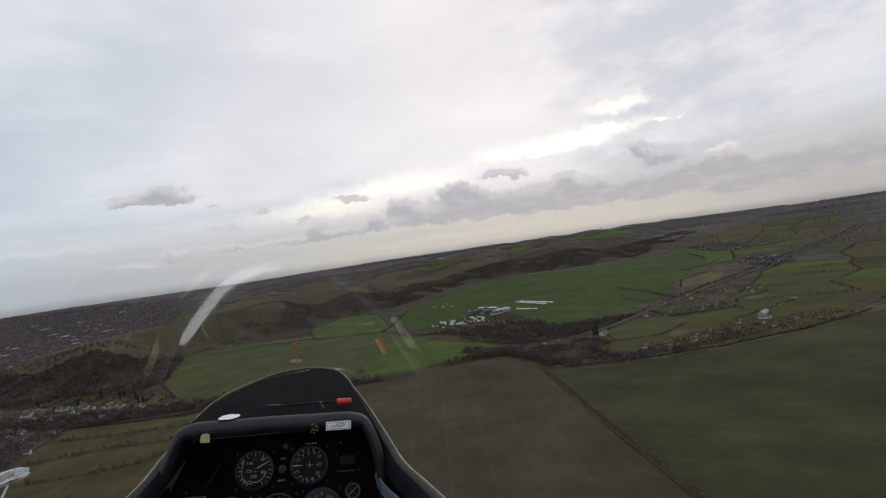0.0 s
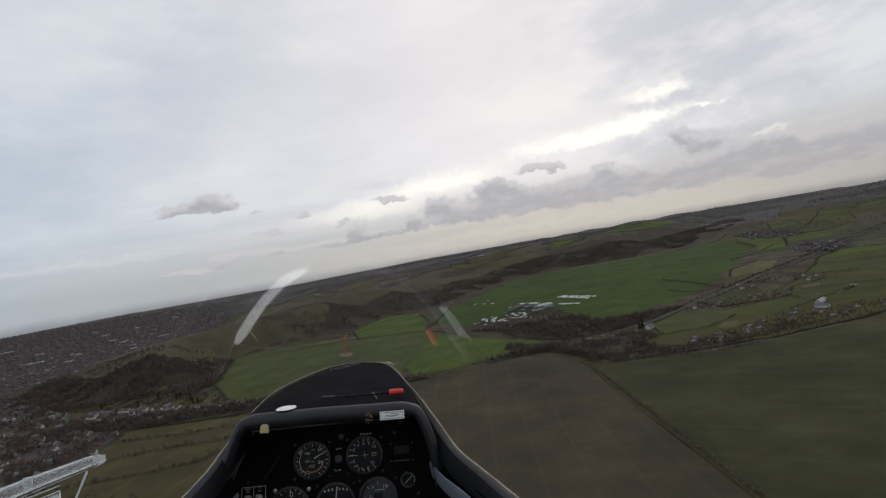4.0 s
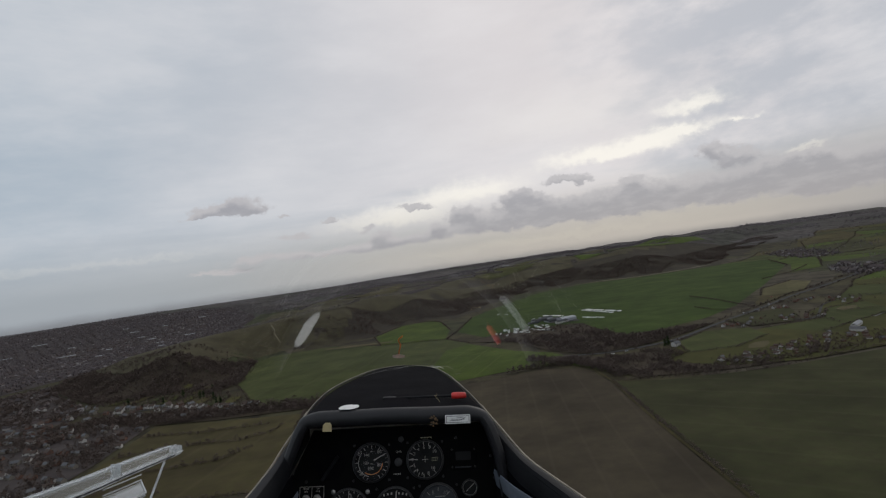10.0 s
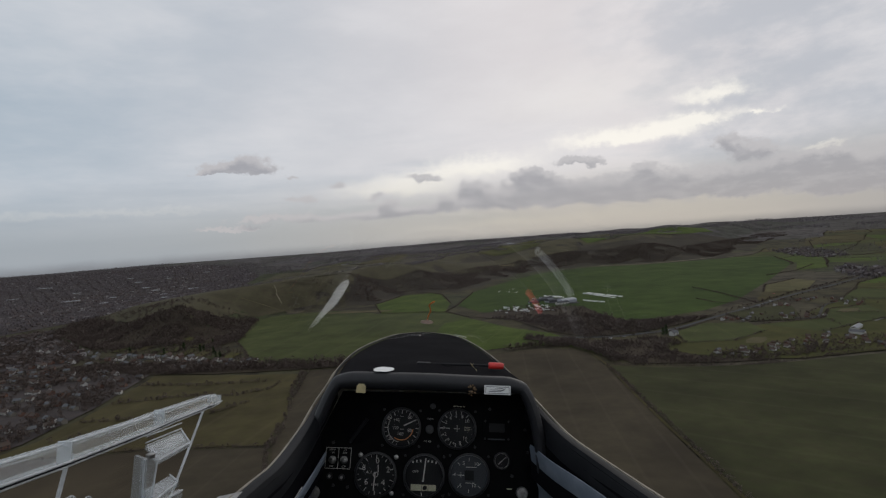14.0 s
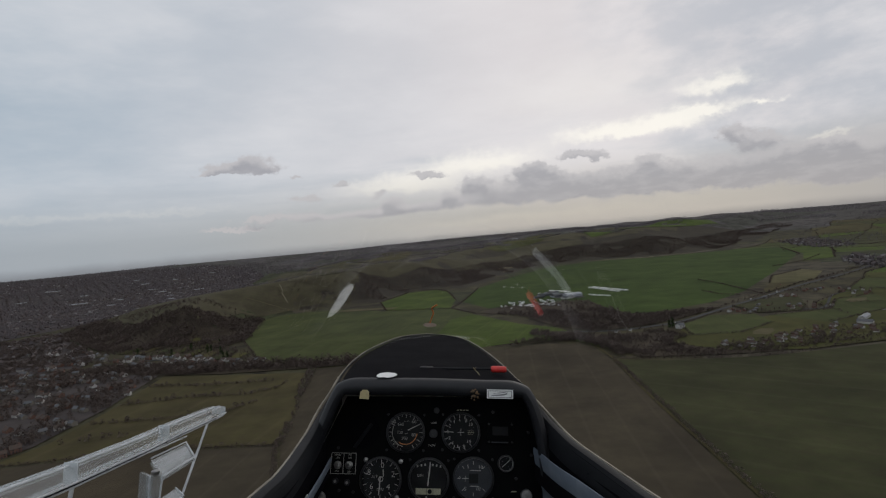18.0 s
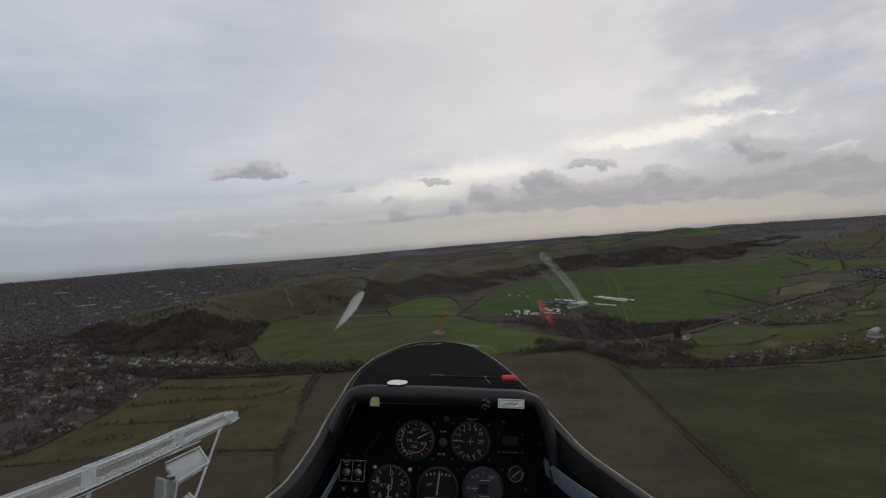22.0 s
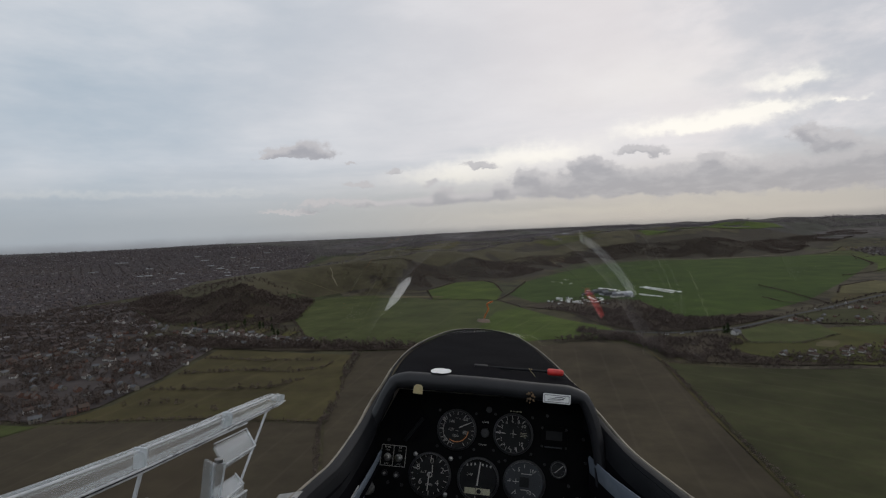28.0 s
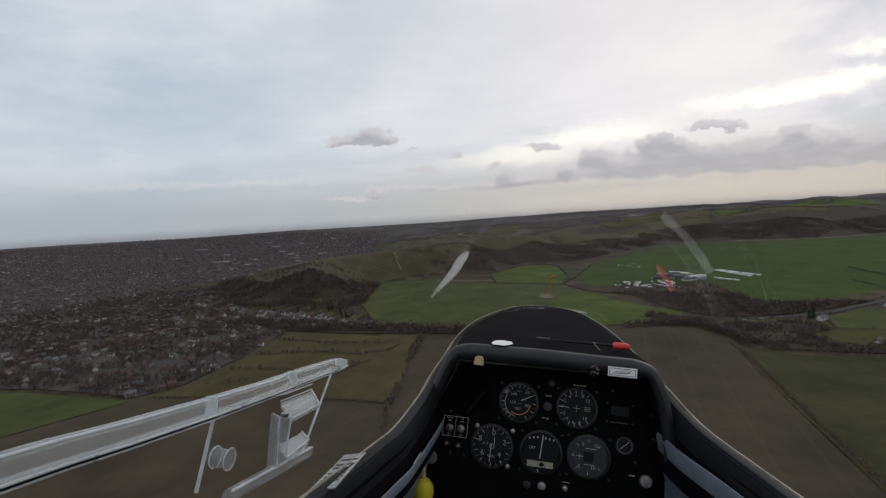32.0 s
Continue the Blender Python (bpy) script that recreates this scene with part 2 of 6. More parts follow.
GREY_PAINT = material("grey_blue_cockpit_paint", (0.1688, 0.1968, 0.2363), 0.55, second=(0.1407, 0.1631, 0.1968), scale=7, bump=0.1, bump_scale=250, third=(0.2250, 0.2475, 0.2812), scale3=30)
FRAME_BLACK = material("satin_black_frame", (0.0080, 0.0084, 0.0100), 0.6, second=(0.0135, 0.0140, 0.0160), scale=14, bump=0.08, bump_scale=300, spec=0.15)
SEAL = material("beige_seal", (0.2860, 0.2530, 0.1980), 0.7, second=(0.1650, 0.1485, 0.1155), scale=25, bump=0.2, bump_scale=300)
HULL_WHITE = material("white_gelcoat", (0.78, 0.78, 0.76), 0.25, second=(0.72, 0.72, 0.70), scale=2, coat=0.4)
RED_PLASTIC = material("red_plastic_grip", (0.62, 0.035, 0.03), 0.4, second=(0.5, 0.03, 0.025), scale=60)
YELLOW_PLASTIC = material("yellow_plastic_knob", (0.68, 0.60, 0.03), 0.4, second=(0.55, 0.48, 0.03), scale=40)
STEEL = material("dull_steel", (0.42, 0.41, 0.39), 0.4, 0.9, second=(0.25, 0.24, 0.23), scale=150)
WHITE_PAPER = material("white_sticker", (0.78, 0.78, 0.76), 0.55, second=(0.68, 0.68, 0.66), scale=80)
YELLOW_TAPE = material("old_yellow_tape", (0.50, 0.42, 0.22), 0.7, second=(0.38, 0.31, 0.16), scale=90)
BROWN_STAIN = material("brown_glue_residue", (0.22, 0.13, 0.06), 0.8, second=(0.04, 0.03, 0.02), scale=160, bump=0.5, bump_scale=300)
DARK_INK = material("dark_ink", (0.05, 0.05, 0.06), 0.6)
WOOL = material("orange_wool", (0.75, 0.22, 0.03), 0.9, second=(0.55, 0.12, 0.02), scale=200)
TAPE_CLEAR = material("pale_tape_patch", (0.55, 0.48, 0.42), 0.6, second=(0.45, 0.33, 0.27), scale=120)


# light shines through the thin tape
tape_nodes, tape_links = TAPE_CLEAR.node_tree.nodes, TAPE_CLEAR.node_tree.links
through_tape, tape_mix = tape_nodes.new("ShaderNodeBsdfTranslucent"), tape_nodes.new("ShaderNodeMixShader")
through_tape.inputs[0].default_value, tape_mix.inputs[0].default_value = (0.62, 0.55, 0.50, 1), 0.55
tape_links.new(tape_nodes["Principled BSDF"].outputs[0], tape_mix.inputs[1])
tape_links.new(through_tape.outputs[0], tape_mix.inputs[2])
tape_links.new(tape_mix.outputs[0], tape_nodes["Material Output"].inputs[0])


def field_material(name, a, b, c, line=0.0, angle=0.0, gap=24.0, large=0.004, patches=0.0, hues=((0.066, 0.062, 0.036), (0.052, 0.060, 0.030), (0.085, 0.074, 0.055))):
    """Crop or earth: broad patches, fine mottling and the tractor's lines."""
    m = bpy.data.materials.new(name)
    m.use_nodes = True
    nt, lk = m.node_tree.nodes, m.node_tree.links
    bsdf = nt["Principled BSDF"]
    bsdf.inputs["Roughness"].default_value, bsdf.inputs["Specular IOR Level"].default_value = 0.95, 0.05
    geo = nt.new("ShaderNodeNewGeometry")

    def tex(scale, detail, rough=0.6, src=None):
        n = nt.new("ShaderNodeTexNoise")
        n.inputs["Scale"].default_value, n.inputs["Detail"].default_value, n.inputs["Roughness"].default_value = scale, detail, rough
        lk.new(src or geo.outputs["Position"], n.inputs[0])
        return n.outputs[0]

    def mix(fac, p, q):
        n = nt.new("ShaderNodeMix")
        n.data_type = "RGBA"
        lk.new(fac, n.inputs[0])
        for i, v in ((6, p), (7, q)):
            if isinstance(v, tuple):
                n.inputs[i].default_value = (*v, 1)
            else:
                lk.new(v, n.inputs[i])
        return n.outputs[2]

    def ramp(v, lo, hi, top=1.0):
        n = nt.new("ShaderNodeMapRange")
        lk.new(v, n.inputs[0])
        for i, w in ((1, lo), (2, hi), (4, top)):
            n.inputs[i].default_value = w
        return n.outputs[0]

    a, b, c = tuple(v * 0.98 for v in a), tuple(v * 1.26 for v in b), tuple(v * 1.1 for v in c)
    col = mix(ramp(tex(large, 5), 0.35, 0.68), a, b)
    col = mix(ramp(tex(0.09, 6, 0.7), 0.42, 0.85), col, c)
    mp = nt.new("ShaderNodeMapping")
    mp.inputs["Rotation"].default_value = (0, 0, radians(angle))
    lk.new(geo.outputs["Position"], mp.inputs[0])
    st = nt.new("ShaderNodeMapping")
    st.inputs["Scale"].default_value = (1.0, 0.03, 1.0)
    lk.new(mp.outputs[0], st.inputs[0])
    col = mix(ramp(tex(0.10, 4, 0.6, st.outputs[0]), 0.4, 0.75, 0.35), col, c)
    shade = nt.new("ShaderNodeMix")
    shade.data_type, shade.blend_type = "RGBA", "MULTIPLY"
    shade.inputs[0].default_value = 1.0
    lk.new(col, shade.inputs[6])
    lk.new(mix(ramp(tex(0.016, 6, 0.65), 0.36, 0.66), (0.82, 0.82, 0.84), (1.18, 1.17, 1.14)), shade.inputs[7])
    col = shade.outputs[2]
    if line:
        wave = nt.new("ShaderNodeTexWave")
        wave.inputs["Scale"].default_value = 0.314 / gap
        wave.inputs["Distortion"].default_value = 0.3
        wave.inputs["Detail"].default_value = 1.0
        lk.new(mp.outputs[0], wave.inputs[0])
        col = mix(ramp(wave.outputs[1], 0.965, 1.0, line), col, tuple(min(1.0, v * 2.0) for v in c))
    if patches:
        warp = nt.new("ShaderNodeMapping")
        warp.inputs["Scale"].default_value = (1.0, 0.7, 0.05)
        lk.new(geo.outputs["Position"], warp.inputs[0])
        cells = nt.new("ShaderNodeTexVoronoi")
        cells.inputs["Scale"].default_value = 1.0 / patches
        lk.new(warp.outputs[0], cells.inputs["Vector"])
        hue = nt.new("ShaderNodeSeparateColor")
        lk.new(cells.outputs["Color"], hue.inputs[0])
        col = mix(ramp(hue.outputs[0], 0.55, 0.60, 0.8), col, hues[0])
        col = mix(ramp(hue.outputs[1], 0.72, 0.77, 0.8), col, hues[1])
        col = mix(ramp(hue.outputs[2], 0.80, 0.85, 0.8), col, hues[2])
        col = mix(ramp(tex(0.02, 6, 0.7), 0.45, 0.62, 0.85), col, (0.024, 0.020, 0.017))
    lk.new(col, bsdf.inputs["Base Color"])
    return m


WOOD_FLOOR = field_material("winter_wood_floor", (0.0560, 0.0500, 0.0290), (0.0660, 0.0600, 0.0320), (0.0470, 0.0400, 0.0290), large=0.006, patches=230.0)
GREEN_WHEAT = field_material("green_winter_crop", (0.0450, 0.0690, 0.0150), (0.0560, 0.0790, 0.0170), (0.0540, 0.0620, 0.0200), 0.2, 20, 40)
AIRFIELD_GREEN = field_material("airfield_grass", (0.0305, 0.0530, 0.0125), (0.0390, 0.0610, 0.0140), (0.0370, 0.0480, 0.0160), 0.0, -25)
DARK_GREEN = field_material("dark_green_crop", (0.0380, 0.0415, 0.0190), (0.0450, 0.0470, 0.0220), (0.0420, 0.0370, 0.0220), 0.12, -52, 45)
BROWN_EARTH = field_material("brown_stubble", (0.0490, 0.0405, 0.0275), (0.0570, 0.0480, 0.0320), (0.0480, 0.0390, 0.0290), 0.12, 4, 28)
OLIVE = field_material("olive_pasture", (0.0570, 0.0500, 0.0235), (0.0640, 0.0570, 0.0250), (0.0600, 0.0470, 0.0280), 0.12, 8, 60)
PASTURE = field_material("green_pasture", (0.0460, 0.0570, 0.0205), (0.0520, 0.0620, 0.0220), (0.0520, 0.0510, 0.0250), 0.12, 8, 60)
LEAF_LITTER = field_material("brown_leaf_litter", (0.046, 0.036, 0.027), (0.056, 0.045, 0.032), (0.036, 0.030, 0.024), large=0.01)
STRAW = field_material("pale_worn_pasture", (0.088, 0.080, 0.040), (0.098, 0.086, 0.046), (0.072, 0.068, 0.034), 0.1, 30, 40)
DOWNLAND = field_material("rough_downland_grass", (0.0700, 0.0640, 0.0370), (0.0620, 0.0575, 0.0350), (0.0560, 0.0450, 0.0330), large=0.008)
PLOUGH = field_material("dark_ploughed_earth", (0.0574, 0.0362, 0.0250), (0.0684, 0.0438, 0.0292), (0.0488, 0.0287, 0.0208), 0.1, -20, 30)
# lightened and purpled: haze over the town is mixed into the colour
TOWN_GROUND = field_material("garden_ground", (0.060, 0.051, 0.048), (0.073, 0.062, 0.058), (0.048, 0.042, 0.043), large=0.02)
# lilac-grey tint painted in for the haze over the distant land
FAR_PLAIN = field_material("hazed_far_plain", (0.090, 0.082, 0.084), (0.093, 0.087, 0.084), (0.078, 0.070, 0.074), large=0.003, patches=210.0, hues=((0.075, 0.069, 0.062), (0.062, 0.064, 0.050), (0.096, 0.086, 0.080)))
SCRUB_FLOOR = field_material("thorn_scrub_ground", (0.044, 0.038, 0.030), (0.050, 0.044, 0.031), (0.036, 0.031, 0.027), large=0.012)
MEADOW = field_material("small_meadow_grass", (0.0464, 0.0543, 0.0177), (0.0597, 0.0565, 0.0208), (0.0549, 0.0468, 0.0208))
PALE_GRASS = material("pale_worn_grass", (0.115, 0.098, 0.055), 0.95, second=(0.075, 0.068, 0.036), scale=0.03, spec=0.05, third=(0.09, 0.075, 0.045), scale3=0.3)
CHALK = material("bare_chalk", (0.22, 0.19, 0.13), 0.9, second=(0.13, 0.115, 0.07), scale=0.05, bump=0.2, bump_scale=2)
YARD = material("pale_concrete_yard", (0.17, 0.165, 0.16), 0.9, second=(0.12, 0.118, 0.115), scale=0.05, third=(0.20, 0.195, 0.19), scale3=0.6, spec=0.05)
ASPHALT = material("grey_asphalt", (0.065, 0.065, 0.066), 0.9, second=(0.05, 0.05, 0.05), scale=0.1, third=(0.08, 0.08, 0.078), scale3=1.0, spec=0.05)


# ---- building helpers ----
def part(name, bm, mat, parent=None, label="", m=None, smooth=True):
    """Links a bmesh as one mesh object, under a thing or a part where one is given."""
    if m is not None:
        bm.transform(m)
    me = bpy.data.meshes.new(name)
    if smooth:
        for f in bm.faces:
            f.smooth = True
    bm.to_mesh(me)
    bm.free()
    me.materials.append(mat)
    ob = new(name, me)
    if smooth:
        me.set_sharp_from_angle(angle=radians(38))
    if parent is not None:
        ob.parent = parent
    if label:
        tagged(ob, label)
    return ob


def rbox(sx, sy, sz, bevel=0.0, at=(0, 0, 0), segments=2):
    bm = bmesh.new()
    bmesh.ops.create_cube(bm, size=1.0, matrix=Matrix.Translation(at) @ Matrix.Diagonal((sx, sy, sz, 1)))
    if bevel:
        bmesh.ops.bevel(bm, geom=list(bm.edges), offset=bevel, segments=segments, affect="EDGES", profile=0.5)
    return bm


def loft(rings, closed=True, caps=False):
    """A skin over rings of equally many points."""
    bm = bmesh.new()
    vs = [[bm.verts.new(p) for p in r] for r in rings]
    n = len(rings[0])
    for a, b in zip(vs, vs[1:]):
        for i in range(n if closed else n - 1):
            j = (i + 1) % n
            bm.faces.new((a[i], a[j], b[j], b[i]))
    if caps:
        bm.faces.new(vs[0][::-1])
        bm.faces.new(vs[-1])
    bmesh.ops.recalc_face_normals(bm, faces=list(bm.faces))
    return bm


def spline(points, n):
    """n points on a smooth curve through the given ones."""
    p = np.array(points, float)
    p = np.vstack([2 * p[0] - p[1], p, 2 * p[-1] - p[-2]])
    k = len(p) - 3
    out = []
    for s in np.linspace(0, k - 1e-6, n):
        i, f = int(s), s - int(s)
        a, b, c, d = p[i:i + 4]
        out.append(0.5 * (2 * b + (c - a) * f + (2 * a - 5 * b + 4 * c - d) * f * f + (3 * b - a - 3 * c + d) * f ** 3))
    return [Vector(v) for v in out]


def tube(points, rx, rz=None, sides=10, caps=True, up=(0, 0, 1)):
    """A bar of oval section along points; rx across, rz along up."""
    rz = rz or rx
    rings = []
    for i, p in enumerate(points):
        d = (points[min(i + 1, len(points) - 1)] - points[max(i - 1, 0)]).normalized()
        side = d.cross(Vector(up))
        side = side.normalized() if side.length > 1e-4 else Vector((1, 0, 0))
        u = side.cross(d).normalized()
        rings.append([p + side * rx * math.cos(a) + u * rz * math.sin(a) for a in np.linspace(0, 2 * math.pi, sides, endpoint=False)])
    return loft(rings, True, caps)


def turned(profile, sides=32):
    """A body turned about its z axis from (radius, z) pairs."""
    rings = [[(max(r, 1e-5) * math.cos(a), max(r, 1e-5) * math.sin(a), z) for a in np.linspace(0, 2 * math.pi, sides, endpoint=False)] for r, z in profile]
    return loft(rings, True, True)


def thing(name, label, category, group="", m=None, kind=""):
    ob = tagged(new(name), label, category, group, kind)
    if m is not None:
        ob.matrix_world = m
    return ob


LEAN = radians(15)
PANEL = Matrix(((1, 0, 0, 0), (0, math.sin(LEAN), -math.cos(LEAN), 0), (0, math.cos(LEAN), math.sin(LEAN), 0), (0, 0, 0, 1)))


def on_panel(u, v, w=0.0, turn=0.0):
    """A pose on the instrument panel: u to the right, v up, w towards the pilot."""
    return PANEL @ Matrix.Translation((u, v, w)) @ Matrix.Rotation(radians(turn), 4, "Z")


# ---- the glider's cockpit ----
glider = thing("glider", "two-seat glider cockpit with black instrument panel, in flight", "glider", m=GLIDER)
CX = 0.012
RAIL_HALF = [(0.0, 0.693, 0.193), (0.084, 0.615, 0.193), (0.126, 0.45, 0.193), (0.156, 0.27, 0.189), (0.181, 0.15, 0.170), (0.200, 0.055, 0.143), (0.215, -0.04, 0.122), (0.228, -0.12, 0.110),
             (0.250, -0.20, 0.102), (0.268, -0.28, 0.098), (0.282, -0.36, 0.097), (0.296, -0.60, 0.096), (0.302, -1.00, 0.096), (0.29, -1.45, 0.096)]


def middle(y):
    """The middle of the cockpit, shifted along y to fit the camera's view."""
    return float(np.interp(y, (-0.3, 0.0, 0.25, 0.6), (0.014, -0.003, -0.016, -0.012)))


RAIL_LEFT = RAIL_HALF[:5] + [(0.191, 0.055, 0.143), (0.200, -0.04, 0.122), (0.204, -0.12, 0.110), (0.214, -0.25, 0.100), (0.227, -0.33, 0.098), (0.262, -0.60, 0.096), (0.283, -1.00, 0.096), (0.28, -1.45, 0.096)]
RAIL = spline([(middle(y) - x, y, z) for x, y, z in RAIL_LEFT[:0:-1]] + [(middle(y) + x, y, z) for x, y, z in RAIL_HALF], 121)

panel_outline = [(-0.235, -0.22), (-0.235, -0.02), (-0.205, 0.06), (-0.165, 0.15), (0.18, 0.155), (0.208, 0.06), (0.215, -0.02), (0.215, -0.22)]
bm = loft([[(u, v, w) for u, v in panel_outline] for w in (-0.003, 0.0)], True, True)
panel = part("instrument_panel", bm, PANEL_BLACK, glider, "matt black instrument panel with dials", PANEL, smooth=False)

LIP = spline([(-0.222, -0.060, 0.050), (-0.203, -0.056, 0.088), (-0.188, -0.054, 0.121), (-0.168, -0.050, 0.168), (-0.148, -0.046, 0.181), (-0.07, -0.045, 0.183), (0.0, -0.045, 0.184),
              (0.08, -0.045, 0.183), (0.152, -0.046, 0.182), (0.172, -0.050, 0.170), (0.188, -0.054, 0.130), (0.198, -0.056, 0.085), (0.206, -0.060, 0.030)], 81)
rolls = []
for i, p in enumerate(LIP):
    d = (LIP[min(i + 1, 80)] - LIP[max(i - 1, 0)]).normalized()
    side = d.cross(Vector((0, 1, 0))).normalized()
    fat = 0.0155 if abs(p.x) < 0.14 else 0.0155 - 0.005 * min(1.0, (abs(p.x) - 0.14) / 0.03)
    rolls.append([p + side * fat * math.cos(a) + Vector((0, 1, 0)) * 0.015 * math.sin(a) for a in np.linspace(0, 2 * math.pi, 12, endpoint=False)])
part("coaming_lip", loft(rolls, True, True), VINYL, glider, "rolled black vinyl edge of the coaming")
OUT_HALF = [(0.234, -0.19, 0.088), (0.222, -0.11, 0.098), (0.208, -0.03, 0.112), (0.195, 0.06, 0.137), (0.178, 0.15, 0.168), (0.154, 0.27, 0.187), (0.124, 0.45, 0.191), (0.082, 0.613, 0.192)]
OUT = spline([(middle(y) - x * (0.925 if y < 0.1 else 0.985), y, z) for x, y, z in OUT_HALF] + [(middle(0.6), 0.690, 0.191)] + [(middle(y) + x, y, z) for x, y, z in OUT_HALF[::-1]], 81)
rows = []
for k in range(13):
    f = k / 12
    row = []
    for a, b in zip(LIP, OUT):
        p = (a + Vector((0, 0.005, 0.012))).lerp(b, f)
        p.z += 0.012 * math.exp(-((p.x - 0.0) / 0.045) ** 2) * math.exp(-((f - 0.12) / 0.09) ** 2) * (1 if p.z > 0.15 else 0)
        row.append(p)
    rows.append(row)
part("coaming_deck", loft(rows, False), DECK, glider, "matt black deck ahead of the panel")
frame_rings = []
for i, p in enumerate(RAIL):
    d = (RAIL[min(i + 1, len(RAIL) - 1)] - RAIL[max(i - 1, 0)]).normalized()
    side = d.cross(Vector((0, 0, 1))).normalized()
    fat = float(np.interp(p.y, (-0.15, 0.12), (1.0, 0.22)))
    frame_rings.append([p + side * 0.010 * fat * math.cos(a) + Vector((0, 0, 0.008 * fat * math.sin(a))) for a in np.linspace(0, 2 * math.pi, 8, endpoint=False)])
part("canopy_frame", loft(frame_rings, True, True), FRAME_BLACK, glider, "black canopy frame")
seal = [p + Vector(((p.x - CX) * float(np.interp(p.y, (0.0, 0.15), (0.040, 0.012))), 0.003, float(np.interp(p.y, (0.0, 0.15), (0.004, 0.001))))) for p in RAIL]
front = [i for i, p in enumerate(RAIL) if p.y > 0.12]
for name, run, fat in (("canopy_seal", seal[front[0]:front[-1] + 1], 0.0012), ("side_seal", seal[:front[0] + 1], 0.0026), ("side_seal", seal[front[-1]:], 0.0026)):
    part(name, tube(run, fat, fat, 6), SEAL, glider, "beige edge strip along the canopy frame")

for side in (-1, 1):
    edge = [p for p in RAIL if (p.x - CX) * side > 0 and p.y < 0.10]
    edge.sort(key=lambda p: -p.y)
    inner = [p for p in edge if p.y < -0.02]
    sill = loft([[p + Vector((-side * x, 0, z)) for p in edge] for x, z in ((0.0, 0.005), (0.006, 0.004), (0.012, -0.004), (0.014, -0.030))], False)
    part("sill", sill, FRAME_BLACK, glider, "satin dark grey cockpit sill")
    slot = loft([[Vector((p.x - side * x, p.y, z)) for p in inner] for x, z in ((0.013, 0.085), (0.014, 0.03), (0.024 if side > 0 else 0.020, 0.02), (0.024, 0.064) if side > 0 else (0.020, 0.040))], False)
    part("sill_slot", slot, DECK, glider, "dark slot between sill and side wall")
    low = 0.019
    wall = loft([[Vector((p.x - side * x, p.y, z)) for p in inner] for x, z in (((0.024, 0.064), (0.0245, 0.074), (0.027, 0.077), (0.0285, 0.072), (0.012 + low * 0.6, 0.045), (low - 0.009, 0.0), (low - 0.014, -0.10), (low, -0.40)) if side > 0 else ((0.020, 0.040), (0.0205, 0.050), (0.022, 0.052), (0.0235, 0.048), (0.018, 0.025), (0.004, 0.0), (-0.016, -0.10), (-0.02, -0.40)))], False)
    part("side_wall", wall, GREY_PAINT, glider, "grey-blue painted cockpit side wall")
    part("wall_edge", tube([Vector((p.x - side * (0.0265 if side > 0 else 0.0218), p.y, 0.0768 if side > 0 else 0.0525)) for p in inner], 0.0012, 0.0008, 6), GREY_PAINT, glider, "pale worn edge of the side wall")

# unseen surfaces added behind the camera to keep sky light off the panel
part("rear_light_screen", loft([[Vector((x, y, z)) for x in np.linspace(-0.21, 0.235, 9)] for y, z in ((-1.02, -0.38), (-1.14, -0.10), (-1.24, 0.10), (-1.32, 0.30))], False), VINYL, glider, "unseen black slope added to block light from behind")
part("rear_light_wall", loft([[Vector((CX + 0.27 * math.sin(a), -1.42, 0.09 + 0.45 * max(0.0, math.cos(a)) - (0.45 if math.cos(a) < 0 else 0.0))) for a in np.linspace(-3.1, 3.1, 25)], [Vector((CX, -1.42, 0.1))] * 25], False), DECK, glider, "unseen dark wall added to block light from behind")

# hull round the cockpit
hull = []
for k in range(7):
    f = k / 6
    hull.append([Vector((CX + (p.x - CX) * (1 + 0.34 * math.sin(math.pi * f) - 0.55 * f ** 3), p.y + 0.25 * math.sin(math.pi * f * 0.6) * max(0.0, (p.y - 0.1)), p.z - 0.012 - 0.62 * f)) for p in RAIL])
part("hull", loft(hull, False), HULL_WHITE, glider, "white fuselage hull under the canopy frame")
part("cockpit_floor", rbox(0.52, 1.7, 0.01, 0.0, (CX, -0.62, -0.40)), DECK, glider)



# ---- instruments ----
def flat(points, depth=0.0006):
    """A thin plate with the given outline in its own x, y plane."""
    return loft([[(x, y, z) for x, y in points] for z in (0.0, depth)], True, True)


def bar(x0, y0, x1, y1, w, w2=None, depth=0.0006):
    d = Vector((x1 - x0, y1 - y0)).normalized()
    n = Vector((-d.y, d.x))
    w2 = w if w2 is None else w2
    return [(x0 + n.x * w / 2, y0 + n.y * w / 2), (x1 + n.x * w2 / 2, y1 + n.y * w2 / 2), (x1 - n.x * w2 / 2, y1 - n.y * w2 / 2), (x0 - n.x * w / 2, y0 - n.y * w / 2)]


def merge(bms):
    out = bmesh.new()
    for b in bms:
        me = bpy.data.meshes.new("join")
        b.to_mesh(me)
        b.free()
        out.from_mesh(me)
        bpy.data.meshes.remove(me)
    return out


def bars(rows, depth=0.0006):
    return merge([flat(bar(*r), depth) for r in rows])


